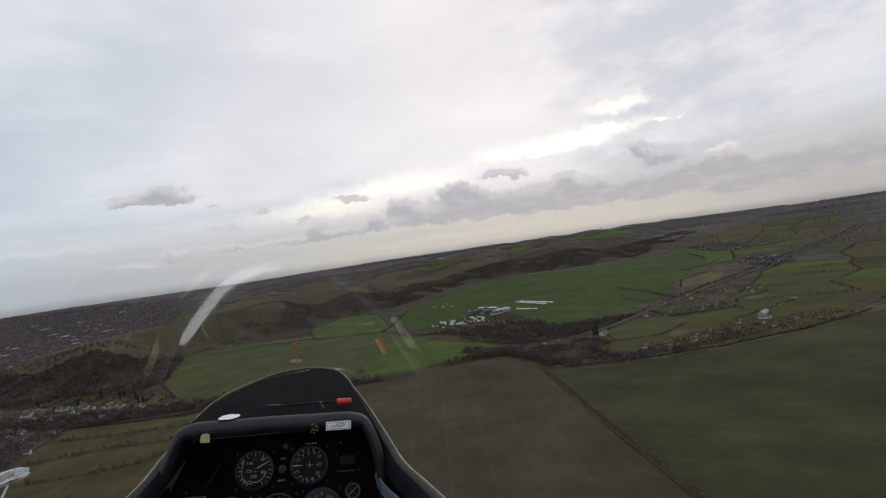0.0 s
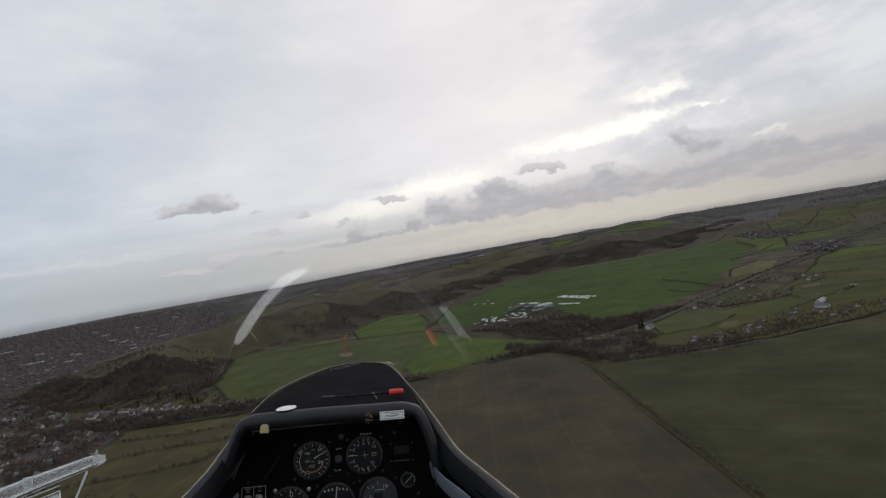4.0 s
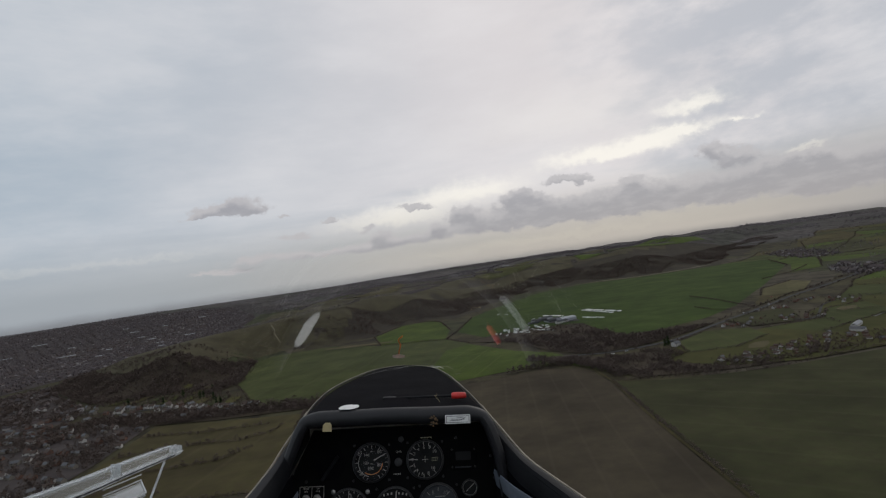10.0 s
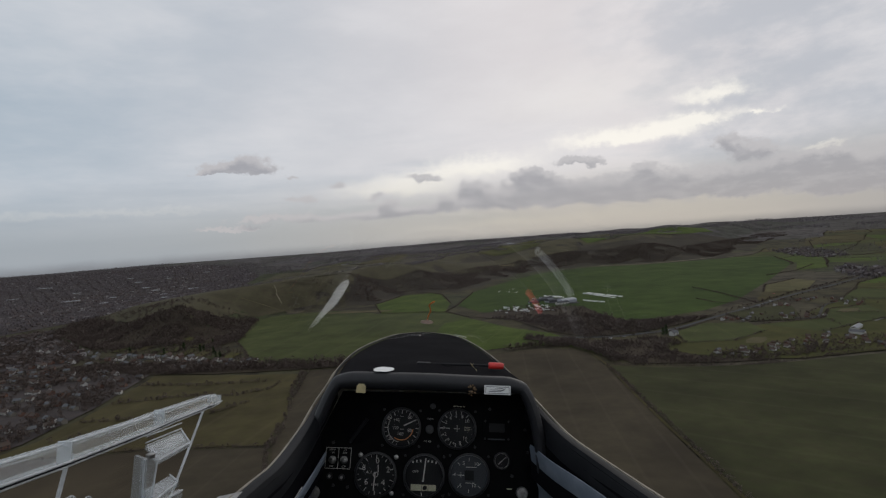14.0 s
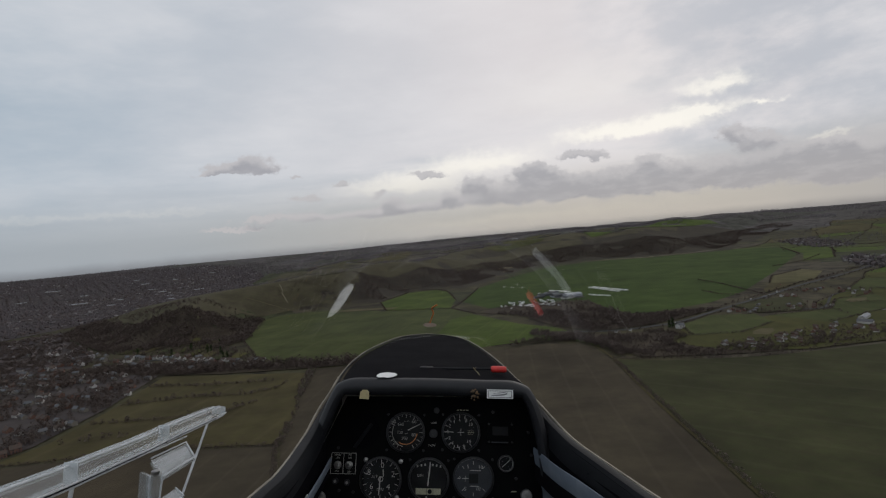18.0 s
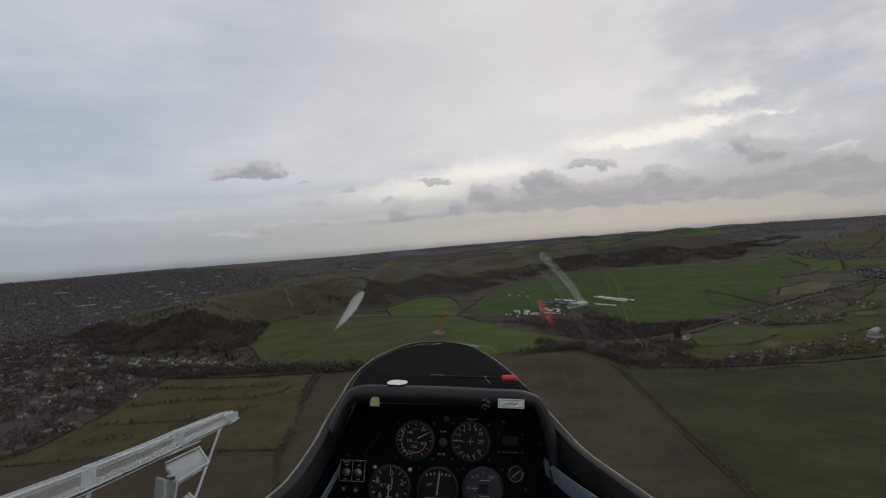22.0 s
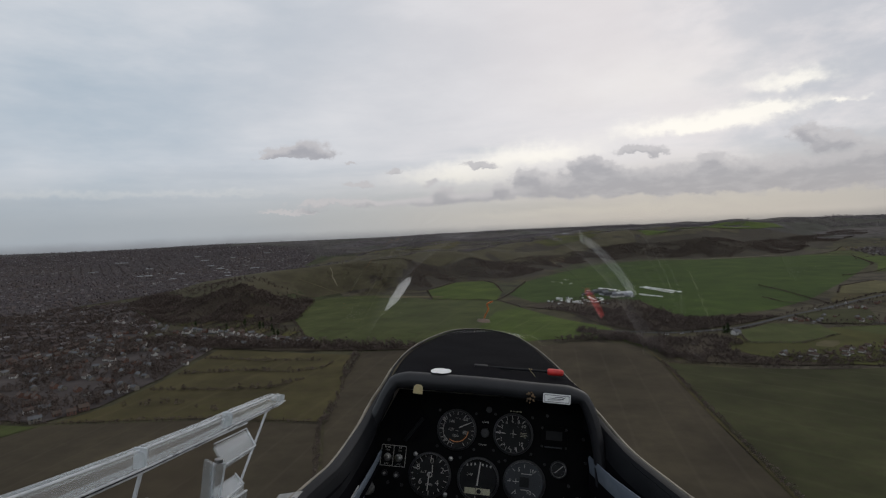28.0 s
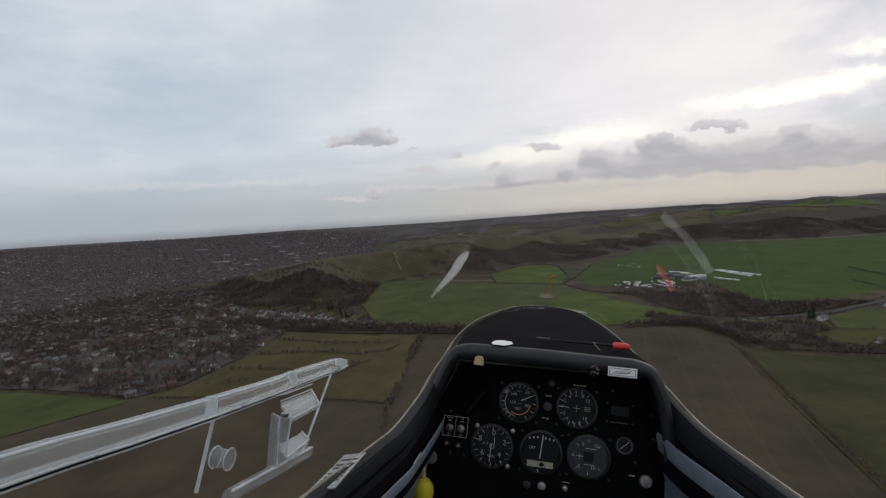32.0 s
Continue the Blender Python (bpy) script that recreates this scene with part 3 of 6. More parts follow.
def lettering(rows, depth=0.0003):
    """Words in the built-in font: text, x, y, height of a capital, turn."""
    out = []
    for text, x, y, size, turn in rows:
        cu = bpy.data.curves.new("lettering", "FONT")
        cu.body, cu.size, cu.extrude, cu.resolution_u = text, size * 1.02 / 0.69, depth / 2, 2
        cu.offset = -size * 0.012
        cu.align_x, cu.align_y = "CENTER", "CENTER"
        ob = bpy.data.objects.new("lettering", cu)
        me = bpy.data.meshes.new_from_object(ob)
        b = bmesh.new()
        b.from_mesh(me)
        b.transform(Matrix.Translation((x, y, depth / 2)) @ Matrix.Rotation(radians(turn), 4, "Z"))
        out.append(b)
        bpy.data.objects.remove(ob)
        bpy.data.curves.remove(cu)
        bpy.data.meshes.remove(me)
    return merge(out)


def ring_bars(angles_deg, r0, r1, w):
    """Scale marks; angles clockwise from the top."""
    return [(r0 * math.sin(radians(a)), r0 * math.cos(radians(a)), r1 * math.sin(radians(a)), r1 * math.cos(radians(a)), w) for a in angles_deg]


def arc_bars(a0, a1, r, w, n=24):
    out = []
    for k in range(n):
        a, b = (radians(a0 + (a1 - a0) * (k + f) / n) for f in (0, 1.05))
        out.append((r * math.sin(a), r * math.cos(a), r * math.sin(b), r * math.cos(b), w))
    return out


def thin_glass(name, tint, rough, gain):
    """A thin clear sheet: lets light pass, and mirrors more the flatter it is seen."""
    m = bpy.data.materials.new(name)
    m.use_nodes = True
    nt, lk = m.node_tree.nodes, m.node_tree.links
    nt.clear()
    tr, gl, lw, mx, out = (nt.new("ShaderNode" + k) for k in ("BsdfTransparent", "BsdfGlossy", "LayerWeight", "MixShader", "OutputMaterial"))
    tr.inputs[0].default_value = (*tint, 1)
    gl.inputs["Roughness"].default_value = rough
    lw.inputs["Blend"].default_value = 0.5
    power, gained = nt.new("ShaderNodeMath"), nt.new("ShaderNodeMath")
    power.operation, gained.operation = "POWER", "MULTIPLY_ADD"
    power.inputs[1].default_value = 5.0
    gained.inputs[1].default_value, gained.inputs[2].default_value = gain, 0.04 * gain
    gained.use_clamp = True
    lk.new(lw.outputs["Facing"], power.inputs[0])
    lk.new(power.outputs[0], gained.inputs[0])
    most = nt.new("ShaderNodeMath")
    most.operation = "MINIMUM"
    most.inputs[1].default_value = 0.42
    lk.new(gained.outputs[0], most.inputs[0])
    lk.new(most.outputs[0], mx.inputs[0])
    lk.new(tr.outputs[0], mx.inputs[1])
    lk.new(gl.outputs[0], mx.inputs[2])
    lk.new(mx.outputs[0], out.inputs[0])
    return m


DIAL_GLASS = thin_glass("dial_glass", (0.97, 0.97, 0.97), 0.03, 0.06)


def screws(owner, spots, m, radius=0.0032, mat=STEEL):
    for u, v in spots:
        bm = turned([(radius, 0.0), (radius, 0.0012), (radius * 0.7, 0.002), (0, 0.0021)], 12)
        part("screw", bm, mat, owner, m=m @ Matrix.Translation((u, v, 0.0008)))


def dial(name, u, v, radius, label, face_mat, marks, words, needles, extra=(), corner=True):
    """A round instrument: bezel, face, scale, figures, needle, glass and its screws."""
    m = on_panel(u, v)
    r = radius
    bezel = part(name, turned([(r * 1.02, 0.0), (r * 1.05, 0.003), (r * 1.02, 0.006), (r * 0.95, 0.0065), (r * 0.93, 0.003), (r * 0.93, 0.0012)], 48), BEZEL, glider, label, m)
    part("dial_face", turned([(r * 0.935, 0.0), (r * 0.935, 0.0014), (0, 0.0014)], 48), face_mat, bezel, m=m)
    up = m @ Matrix.Translation((0, 0, 0.0014))
    if marks:
        tagged(part("scale_marks", bars(marks, 0.0004), WHITE_MARK, bezel, m=up, smooth=False), kind="stuff")
    if words:
        tagged(part("figures", lettering(words), WHITE_MARK, bezel, m=up, smooth=False), kind="stuff")
    for row in needles:
        part("needle", flat(bar(*row), 0.0006), WHITE_MARK, bezel, "white needle", m=up @ Matrix.Translation((0, 0, 0.0012)), smooth=False)
    for kind, rows, mat in extra:
        part(kind, bars(rows, 0.0004), mat, bezel, m=up @ Matrix.Translation((0, 0, 0.0002)), smooth=False)
    glass = part("cover_glass", turned([(r * 0.93, 0.0), (r * 0.92, 0.0004), (0, 0.0005)], 40), DIAL_GLASS, bezel, m=m @ Matrix.Translation((0, 0, 0.0046)))
    glass.visible_shadow = False
    if corner:
        k = r * 0.97
        screws(bezel, [(-k, k * 0.93), (k, k * 0.93), (k, -k * 0.93), (-k, -k * 0.93)], m, 0.0026, BEZEL)
    return bezel


W = 0.0011
dial("airspeed_indicator", -0.049, 0.086, 0.0355, "round black airspeed dial with white figures", DIAL_BLACK,
     ring_bars(range(-150, 180, 30), 0.026, 0.032, W) + ring_bars(range(-165, 165, 30), 0.029, 0.032, 0.0007) + arc_bars(-170, -60, 0.0255, 0.0009),
     [("40", -0.0235, 0.018, 0.0060, 0), ("140", -0.0105, 0.0140, 0.0055, 0), ("60", 0.0150, 0.0195, 0.0060, 0), ("80", 0.0155, -0.0045, 0.0060, 0), ("100", -0.002, -0.0110, 0.0055, 0),
      ("120", -0.0110, -0.0005, 0.0050, 0), ("20", -0.0200, -0.0195, 0.0055, 0), ("knots", 0.001, 0.0205, 0.0026, 0), ("kmh", 0.001, -0.002, 0.0024, 0)],
     [(0.004, 0.004, 0.026, 0.015, 0.0022, 0.0012)],
     [("caution_arc", arc_bars(95, 215, 0.0215, 0.0016), ORANGE_MARK)])
dial("variometer", 0.056, 0.088, 0.0355, "round black variometer dial with white figures", DIAL_BLACK,
     ring_bars([-90, -67, -45, -25, -5, 15, 40, -113, -135, -155, -175, 165, 140], 0.026, 0.0325, W) + [(-0.006, 0, 0.006, 0, 0.0007), (0, -0.006, 0, 0.007, 0.0007)],
     [("6", -0.002, 0.0225, 0.0060, 0), ("8", 0.0095, 0.0220, 0.0060, 0), ("10", 0.0185, 0.0145, 0.0060, 0), ("4", -0.0130, 0.0190, 0.0060, 0), ("2", -0.0210, 0.0110, 0.0060, 0), ("0", -0.0250, 0.0005, 0.0055, 0),
      ("2", -0.0215, -0.0105, 0.0060, 0), ("4", -0.0160, -0.0200, 0.0060, 0), ("6", -0.0055, -0.0255, 0.0060, 0), ("8", 0.006, -0.0255, 0.0060, 0), ("10", 0.0150, -0.0165, 0.0060, 0)],
     [(-0.014, 0.0, -0.032, 0.0015, 0.0014, 0.0008)],
     [("lettering_bars", [(0.013, 0.003, 0.025, 0.003, 0.0007), (0.013, 0.000, 0.025, 0.000, 0.0007), (0.013, -0.003, 0.023, -0.003, 0.0007)], YELLOW_MARK)])
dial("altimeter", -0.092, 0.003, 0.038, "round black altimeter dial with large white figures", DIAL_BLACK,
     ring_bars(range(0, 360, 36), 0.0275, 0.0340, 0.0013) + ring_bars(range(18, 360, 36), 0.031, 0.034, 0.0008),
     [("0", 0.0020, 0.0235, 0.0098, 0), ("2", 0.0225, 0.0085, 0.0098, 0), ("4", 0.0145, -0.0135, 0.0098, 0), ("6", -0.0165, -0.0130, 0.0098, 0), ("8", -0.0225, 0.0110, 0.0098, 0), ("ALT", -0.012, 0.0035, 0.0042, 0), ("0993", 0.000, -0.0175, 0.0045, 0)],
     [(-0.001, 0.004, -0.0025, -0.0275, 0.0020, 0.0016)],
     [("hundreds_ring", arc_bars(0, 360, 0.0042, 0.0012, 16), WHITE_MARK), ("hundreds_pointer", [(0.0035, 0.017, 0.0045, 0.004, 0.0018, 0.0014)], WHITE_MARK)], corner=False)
alt = on_panel(-0.092, 0.003)
for u, v in [(-0.030, 0.033), (0.036, 0.031), (0.031, -0.031)]:
    part("screw", turned([(0.0042, 0.0), (0.0042, 0.003), (0.003, 0.0038), (0, 0.004)], 14), STEEL, panel, "bright screw head", m=alt @ Matrix.Translation((u, v, 0.0)))
dial("turn_indicator", -0.003, 0.004, 0.0370, "round black turn and slip dial with white needle", DIAL_BLACK,
     [(x, 0.0235 - 6 * x * x, x * 1.04, 0.0275 - 6 * x * x, 0.0028) for x in (-0.021, -0.014, -0.007, 0.007, 0.014, 0.021)] + [(-0.004, -0.029, -0.003, -0.034, 0.002)],
     [("OFF", -0.0160, 0.0065, 0.0046, 0)],
     [(-0.0015, -0.011, 0.0025, 0.030, 0.0024, 0.0022)],
     [("slip_tube", [(-0.0235, -0.0205, 0.0225, -0.0205, 0.0105)], YELLOW_MARK)])
slip = on_panel(-0.003, 0.004, 0.0022)
part("slip_ball", turned([(0.0001, 0), (0.0040, 0.0012), (0.0001, 0.0024)], 16), DIAL_BLACK, panel, "black slip ball", m=slip @ Matrix.Translation((0.0025, -0.0205, 0)))
part("slip_tube_line", bars([(-0.0035, -0.0155, -0.0035, -0.0255, 0.0007), (0.0085, -0.0155, 0.0085, -0.0255, 0.0007)], 0.0005), DARK_INK, panel, m=slip, smooth=False)
dial("electric_variometer", 0.080, 0.007, 0.0370, "round grey-blue electric variometer dial", DIAL_GREY,
     ring_bars([-90, -45, 45, -135, 135, 0, 180], 0.024, 0.030, 0.0010) + [(-0.021, 0, -0.009, 0, 0.0011), (-0.015, 0.005, -0.015, -0.005, 0.0007), (-0.006, 0.0140, 0.014, 0.0140, 0.0012), (-0.006, -0.0130, 0.010, -0.0130, 0.0010)],
     [("5", -0.010, 0.0205, 0.0064, 0), ("10", 0.0135, 0.0195, 0.0064, 0), ("0", -0.0255, 0.0010, 0.0050, 0), ("5", -0.0150, -0.0180, 0.0064, 0), ("10", 0.0090, -0.0175, 0.0064, 0)],
     [], [("hub_window", [(-0.008, 0.0, 0.009, 0.0, 0.0170)], DIAL_BLACK)])
dial("clock", 0.141, 0.034, 0.0150, "small round black gauge with white rim", DIAL_BLACK, arc_bars(0, 360, 0.0128, 0.0006, 28), [], [(-0.007, -0.006, 0.008, 0.007, 0.0012, 0.0010)], corner=False)

# the empty instrument hole with a strut behind it
hole = part("empty_instrument_hole", turned([(0.031, 0.0012), (0.029, 0.0012), (0.0285, 0.0005), (0, 0.0004)], 40), DECK, glider, "empty black instrument hole", on_panel(-0.130, 0.087))
part("strut", tube([Vector((0.016, 0.013, 0.004)), Vector((-0.014, -0.030, 0.006))], 0.0036, 0.0036, 8, True, (0, 0, 1)), FRAME_BLACK, hole, "dark strut across the hole", on_panel(-0.130, 0.087))

# switch plate
plate = part("switch_plate", rbox(0.046, 0.036, 0.0015, 0.0004, (0, 0, 0.0008), 1), PANEL_BLACK, glider, "black switch plate with two toggle switches", on_panel(-0.163, 0.029))
pm = on_panel(-0.163, 0.029, 0.0016)
tagged(part("plate_outline", bars([(-0.023, -0.018, -0.023, 0.018, 0.0008), (0.023, -0.018, 0.023, 0.018, 0.0008), (0.0, -0.018, 0.0, 0.018, 0.0008), (-0.023, 0.018, 0.023, 0.018, 0.0008), (-0.023, -0.018, 0.023, -0.018, 0.0008)], 0.0003), WHITE_MARK, plate, m=pm, smooth=False), kind="stuff")
tagged(part("plate_lettering", lettering([("MAIN", -0.0115, 0.0145, 0.0032, 0), ("ON", -0.0115, 0.0095, 0.0030, 0), ("OFF", -0.0115, -0.0145, 0.0030, 0), ("T/S", 0.0115, 0.0145, 0.0032, 0), ("ON", 0.0115, 0.0095, 0.0030, 0), ("OFF", 0.0115, -0.0145, 0.0030, 0)]), WHITE_MARK, plate, m=pm, smooth=False), kind="stuff")
for u in (-0.0105, 0.0105):
    t = part("toggle_switch", turned([(0.0072, 0), (0.0072, 0.002), (0.0055, 0.003), (0.0045, 0.006), (0.003, 0.0065)], 12), STEEL, plate, m=pm @ Matrix.Translation((u, -0.003, 0)))
    part("lever", turned([(0.0018, 0), (0.0022, 0.008), (0.0028, 0.013), (0.0015, 0.015), (0, 0.0152)], 10), STEEL, plate, m=pm @ Matrix.Translation((u, -0.003, 0.004)) @ Matrix.Rotation(radians(-22), 4, "X"))


def knob(name, u, v, r, h, mat, label, sides=20):
    return part(name, turned([(r, 0), (r, h * 0.6), (r * 0.85, h * 0.85), (r * 0.35, h * 0.9), (r * 0.3, h), (0, h)], sides), mat, glider, label, on_panel(u, v))


for u, v in [(-0.199, -0.003), (-0.176, -0.002), (-0.154, -0.004)]:
    b = knob("jack_socket", u, v, 0.0058, 0.004, BEZEL, "small black socket with metal centre", 14)
    part("socket_core", turned([(0.0026, 0), (0.0026, 0.0048), (0, 0.0048)], 10), STEEL, b, m=on_panel(u, v))
knob("panel_knob", -0.203, -0.031, 0.0120, 0.007, STEEL, "round dull metal panel fastener")
knob("panel_knob", 0.178, -0.020, 0.0110, 0.007, STEEL, "round dull metal panel fastener")
knob("push_button", -0.024, -0.053, 0.0082, 0.008, BEZEL, "black push button")
knob("push_button", 0.002, -0.052, 0.0078, 0.008, STEEL, "grey push button")
knob("toggle_switch", 0.042, -0.050, 0.0050, 0.012, STEEL, "small metal toggle switch", 12)
knob("panel_screw", 0.009, 0.127, 0.0058, 0.003, BEZEL, "dark panel screw", 12)
knob("rotary_switch", 0.004, 0.085, 0.0085, 0.006, BEZEL, "black rotary switch between the dials")
for u, v in [(0.118, 0.126), (0.185, 0.09), (0.19, 0.05), (-0.175, 0.056), (0.16, 0.008), (-0.168, -0.018), (-0.142, -0.02)]:
    knob("panel_screw", u, v, 0.0030, 0.0018, BEZEL, "dark panel screw", 10)
tagged(part("panel_lettering", merge([lettering([("CLIMB", 0.004, 0.104, 0.0030, 0), ("CRUISE", 0.001, 0.0635, 0.0030, 0)])]), WHITE_MARK, panel, m=on_panel(0, 0, 0.0005), smooth=False), kind="stuff")
tagged(part("lettering_bars", bars([(0.048 + k * 0.006, 0.128 + 0.001 * (k % 2), 0.052 + k * 0.006, 0.129 - 0.001 * (k % 2), 0.002) for k in range(4)] + [(0.036, -0.0405, 0.050, -0.0405, 0.001), (-0.022, -0.078, -0.014, -0.078, 0.002), (-0.010, -0.078, -0.003, -0.078, 0.002), (0.150, -0.014, 0.160, -0.014, 0.002)], 0.0003), YELLOW_MARK, panel, m=on_panel(0, 0, 0.0005), smooth=False), kind="stuff")
radio = part("radio", rbox(0.050, 0.040, 0.004, 0.001, (0, 0, 0.002), 2), PANEL_BLACK, glider, "black radio face with a dark display", on_panel(0.131, 0.088))
part("display", rbox(0.030, 0.016, 0.0006, 0.0002, (0, 0, 0.0043), 1), DIAL_BLACK, radio, m=on_panel(0.131, 0.092))
part("trim_strip", rbox(0.032, 0.0024, 0.0010, 0.0003, (0, 0, 0.0045), 1), DIAL_GREY, radio, m=on_panel(0.130, 0.0715))
screws(radio, [(-0.022, 0.016), (0.022, 0.016), (-0.022, -0.016), (0.022, -0.016)], on_panel(0.131, 0.088, 0.0032), 0.002, BEZEL)

# marks on the coaming lip
def on_lip(x, z, y=-0.0622, lean=8):
    return Matrix.Translation((x, y, z)) @ Matrix.Rotation(radians(90 - lean), 4, "X")


part("yellow_tape", flat([(-0.008, -0.0075), (0.009, -0.008), (0.0085, 0.004), (0.005, 0.0078), (-0.003, 0.0080), (-0.007, 0.004)], 0.0006), YELLOW_TAPE, glider, "torn piece of old yellow tape", on_lip(-0.119, 0.172), smooth=False)
sticker = part("white_sticker", rbox(0.046, 0.0155, 0.0006, 0.0002, (0, 0, 0.0004), 1), WHITE_PAPER, glider, "white sticker with a line drawing", on_lip(0.1195, 0.1775))
part("drawing", bars([(-0.0205, -0.0055, 0.0205, -0.0055, 0.0008), (-0.0205, 0.0055, 0.0205, 0.0055, 0.0008), (-0.0205, -0.0055, -0.0205, 0.0055, 0.0008), (0.0205, -0.0055, 0.0205, 0.0055, 0.0008),
                      (-0.015, -0.0025, 0.006, -0.0015, 0.0010), (-0.012, 0.0005, 0.012, -0.0005, 0.0008), (0.006, -0.0015, 0.014, 0.003, 0.0010), (-0.004, 0.002, 0.010, 0.0035, 0.0008)], 0.0003), DARK_INK, sticker, m=on_lip(0.1195, 0.1775, -0.0630), smooth=False)
glue = []
for u, v, w, h in ((-0.004, 0.005, 0.004, 0.003), (0.003, 0.003, 0.003, 0.004), (-0.002, -0.003, 0.005, 0.003), (0.005, -0.005, 0.0022, 0.0028), (-0.006, -0.007, 0.002, 0.002), (0.001, 0.0085, 0.0025, 0.0015), (0.0065, 0.001, 0.0012, 0.0022), (-0.001, -0.009, 0.0014, 0.0018)):
    blob = bmesh.new()
    bmesh.ops.create_icosphere(blob, subdivisions=2, radius=1.0)
    for q in blob.verts:
        q.co = Vector((q.co.x * w, q.co.y * h, q.co.z * 0.0009)) * (0.7 + 0.9 * noise.noise(q.co * 2.3 + Vector((u, v, 0)) * 900)) + Vector((u, v, 0))
    glue.append(blob)
for blob in glue:
    part("glue_flake", blob, BROWN_STAIN, glider, "flaking brown glue residue", on_lip(0.0755, 0.176))
ragged = [(-0.0175, -0.005), (-0.0130, -0.0085), (-0.004, -0.0080), (0.004, -0.0088), (0.012, -0.0060), (0.0175, -0.0020), (0.0190, 0.0030), (0.0140, 0.0080), (0.0090, 0.0078), (0.002, 0.0095), (-0.006, 0.0085), (-0.0130, 0.0055), (-0.0165, 0.0010)]
part("white_patch", flat(ragged, 0.0006), WHITE_PAPER, glider, "torn white patch on the coaming", Matrix.Translation((-0.083, -0.036, 0.2012)) @ Matrix.Rotation(radians(5), 4, "X") @ Matrix.Diagonal((1, 1.8, 1, 1)), smooth=False)
# canopy jettison lever on the deck
lever = part("deck_lever", tube([Vector((-0.020, 0.03, 0.2035)), Vector((0.04, 0.03, 0.2040)), Vector((0.116, 0.03, 0.2045))], 0.0024, 0.0024, 8), FRAME_BLACK, glider, "thin black lever with a red grip")
part("grip", turned([(0.004, 0), (0.0062, 0.002), (0.0066, 0.012), (0.0062, 0.026), (0.0045, 0.0295), (0, 0.030)], 16), RED_PLASTIC, lever, "red plastic grip", Matrix.Translation((0.112, 0.03, 0.2045)) @ Matrix.Rotation(radians(90), 4, "Y"))
part("pivot", rbox(0.026, 0.016, 0.007, 0.002, (-0.012, 0.03, 0.2030)), FRAME_BLACK, lever)
part("tie", merge([tube([Vector((0.0775, 0.027, 0.2078)), Vector((0.080, 0.027, 0.2045)), Vector((0.0828, 0.027, 0.2078))], 0.0006, 0.0006, 5), tube([Vector((0.080, 0.027, 0.204)), Vector((0.085, 0.016, 0.2005)), Vector((0.088, 0.004, 0.1985))], 0.00035, 0.00035, 5)]), YELLOW_TAPE, lever, "knotted thread tie")

# yellow release knob on its stalk
pull = part("release_knob", turned([(0.004, 0.022), (0.010, 0.020), (0.0165, 0.010), (0.0175, 0.0), (0.0165, -0.010), (0.010, -0.0165), (0, -0.018)], 20), YELLOW_PLASTIC, glider, "round yellow release knob", Matrix.Translation((-0.194, -0.100, -0.052)))
part("stalk", tube([Vector((-0.202, -0.085, 0.004)), Vector((-0.1985, -0.094, -0.012)), Vector((-0.195, -0.099, -0.034))], 0.0045, 0.0045, 8), YELLOW_TAPE, pull, "worn yellow tube")

# sill fittings: pale worn edges and plates
for side in (-1, 1):
    pl = part("sill_plate", rbox(0.030, 0.10, 0.003, 0.001, (0, 0, 0)), STEEL, glider, "engraved metal plate on the sill", Matrix.Translation((CX + side * 0.244, -0.40, 0.101)) @ Matrix.Rotation(radians(side * 14), 4, "Y"))
    tagged(part("lettering_bars", bars([(-0.011, y, 0.011, y, 0.003) for y in (-0.03, -0.02, -0.01, 0.005, 0.015, 0.03)], 0.0004), DARK_INK, pl, m=Matrix.Translation((CX + side * 0.244, -0.40, 0.1027)) @ Matrix.Rotation(radians(side * 14), 4, "Y"), smooth=False), kind="stuff")
part("side_label", rbox(0.0015, 0.045, 0.022, 0.0004, (-0.186, -0.20, 0.035)), WHITE_PAPER, glider, "pale label on the side wall")


# ---- canopy ----
def clear_plastic(name, milk):
    """Scuffed clear acrylic: mostly clear, milky where it is scratched and at its edges."""
    m = thin_glass(name, (0.93, 0.95, 0.95), 0.15, 1.0)
    nt, lk = m.node_tree.nodes, m.node_tree.links
    co, n, r, df, mx = (nt.new("ShaderNode" + k) for k in ("TexCoord", "TexNoise", "MapRange", "BsdfDiffuse", "MixShader"))
    n.inputs["Scale"].default_value, n.inputs["Detail"].default_value = 30.0, 6
    lk.new(co.outputs["Object"], n.inputs[0])
    lk.new(n.outputs[0], r.inputs[0])
    r.inputs[1].default_value, r.inputs[2].default_value = 0.3, 0.75
    r.inputs[3].default_value, r.inputs[4].default_value = milk * 0.6, milk * 1.5
    df.inputs[0].default_value = (0.80, 0.82, 0.84, 1)
    out = nt["Material Output"]
    first = out.inputs[0].links[0].from_socket
    lk.new(r.outputs[0], mx.inputs[0])
    lk.new(first, mx.inputs[1])
    lk.new(df.outputs[0], mx.inputs[2])
    lk.new(mx.outputs[0], out.inputs[0])
    return m


PERSPEX, ACRYLIC = thin_glass("canopy_perspex", (0.965, 0.952, 0.948), 0.045, 1.6), clear_plastic("clear_acrylic", 0.11)
EDGE = clear_plastic("milky_acrylic_edge", 0.36)
# the canopy's gloss is masked to a window fitted to the camera's view
pn, pl = PERSPEX.node_tree.nodes, PERSPEX.node_tree.links


def pmath(op, a, b=0.0):
    n = pn.new("ShaderNodeMath")
    n.operation = op
    for i, v in enumerate((a, b)):
        if isinstance(v, (int, float)):
            n.inputs[i].default_value = v
        else:
            pl.new(v, n.inputs[i])
    return n.outputs[0]


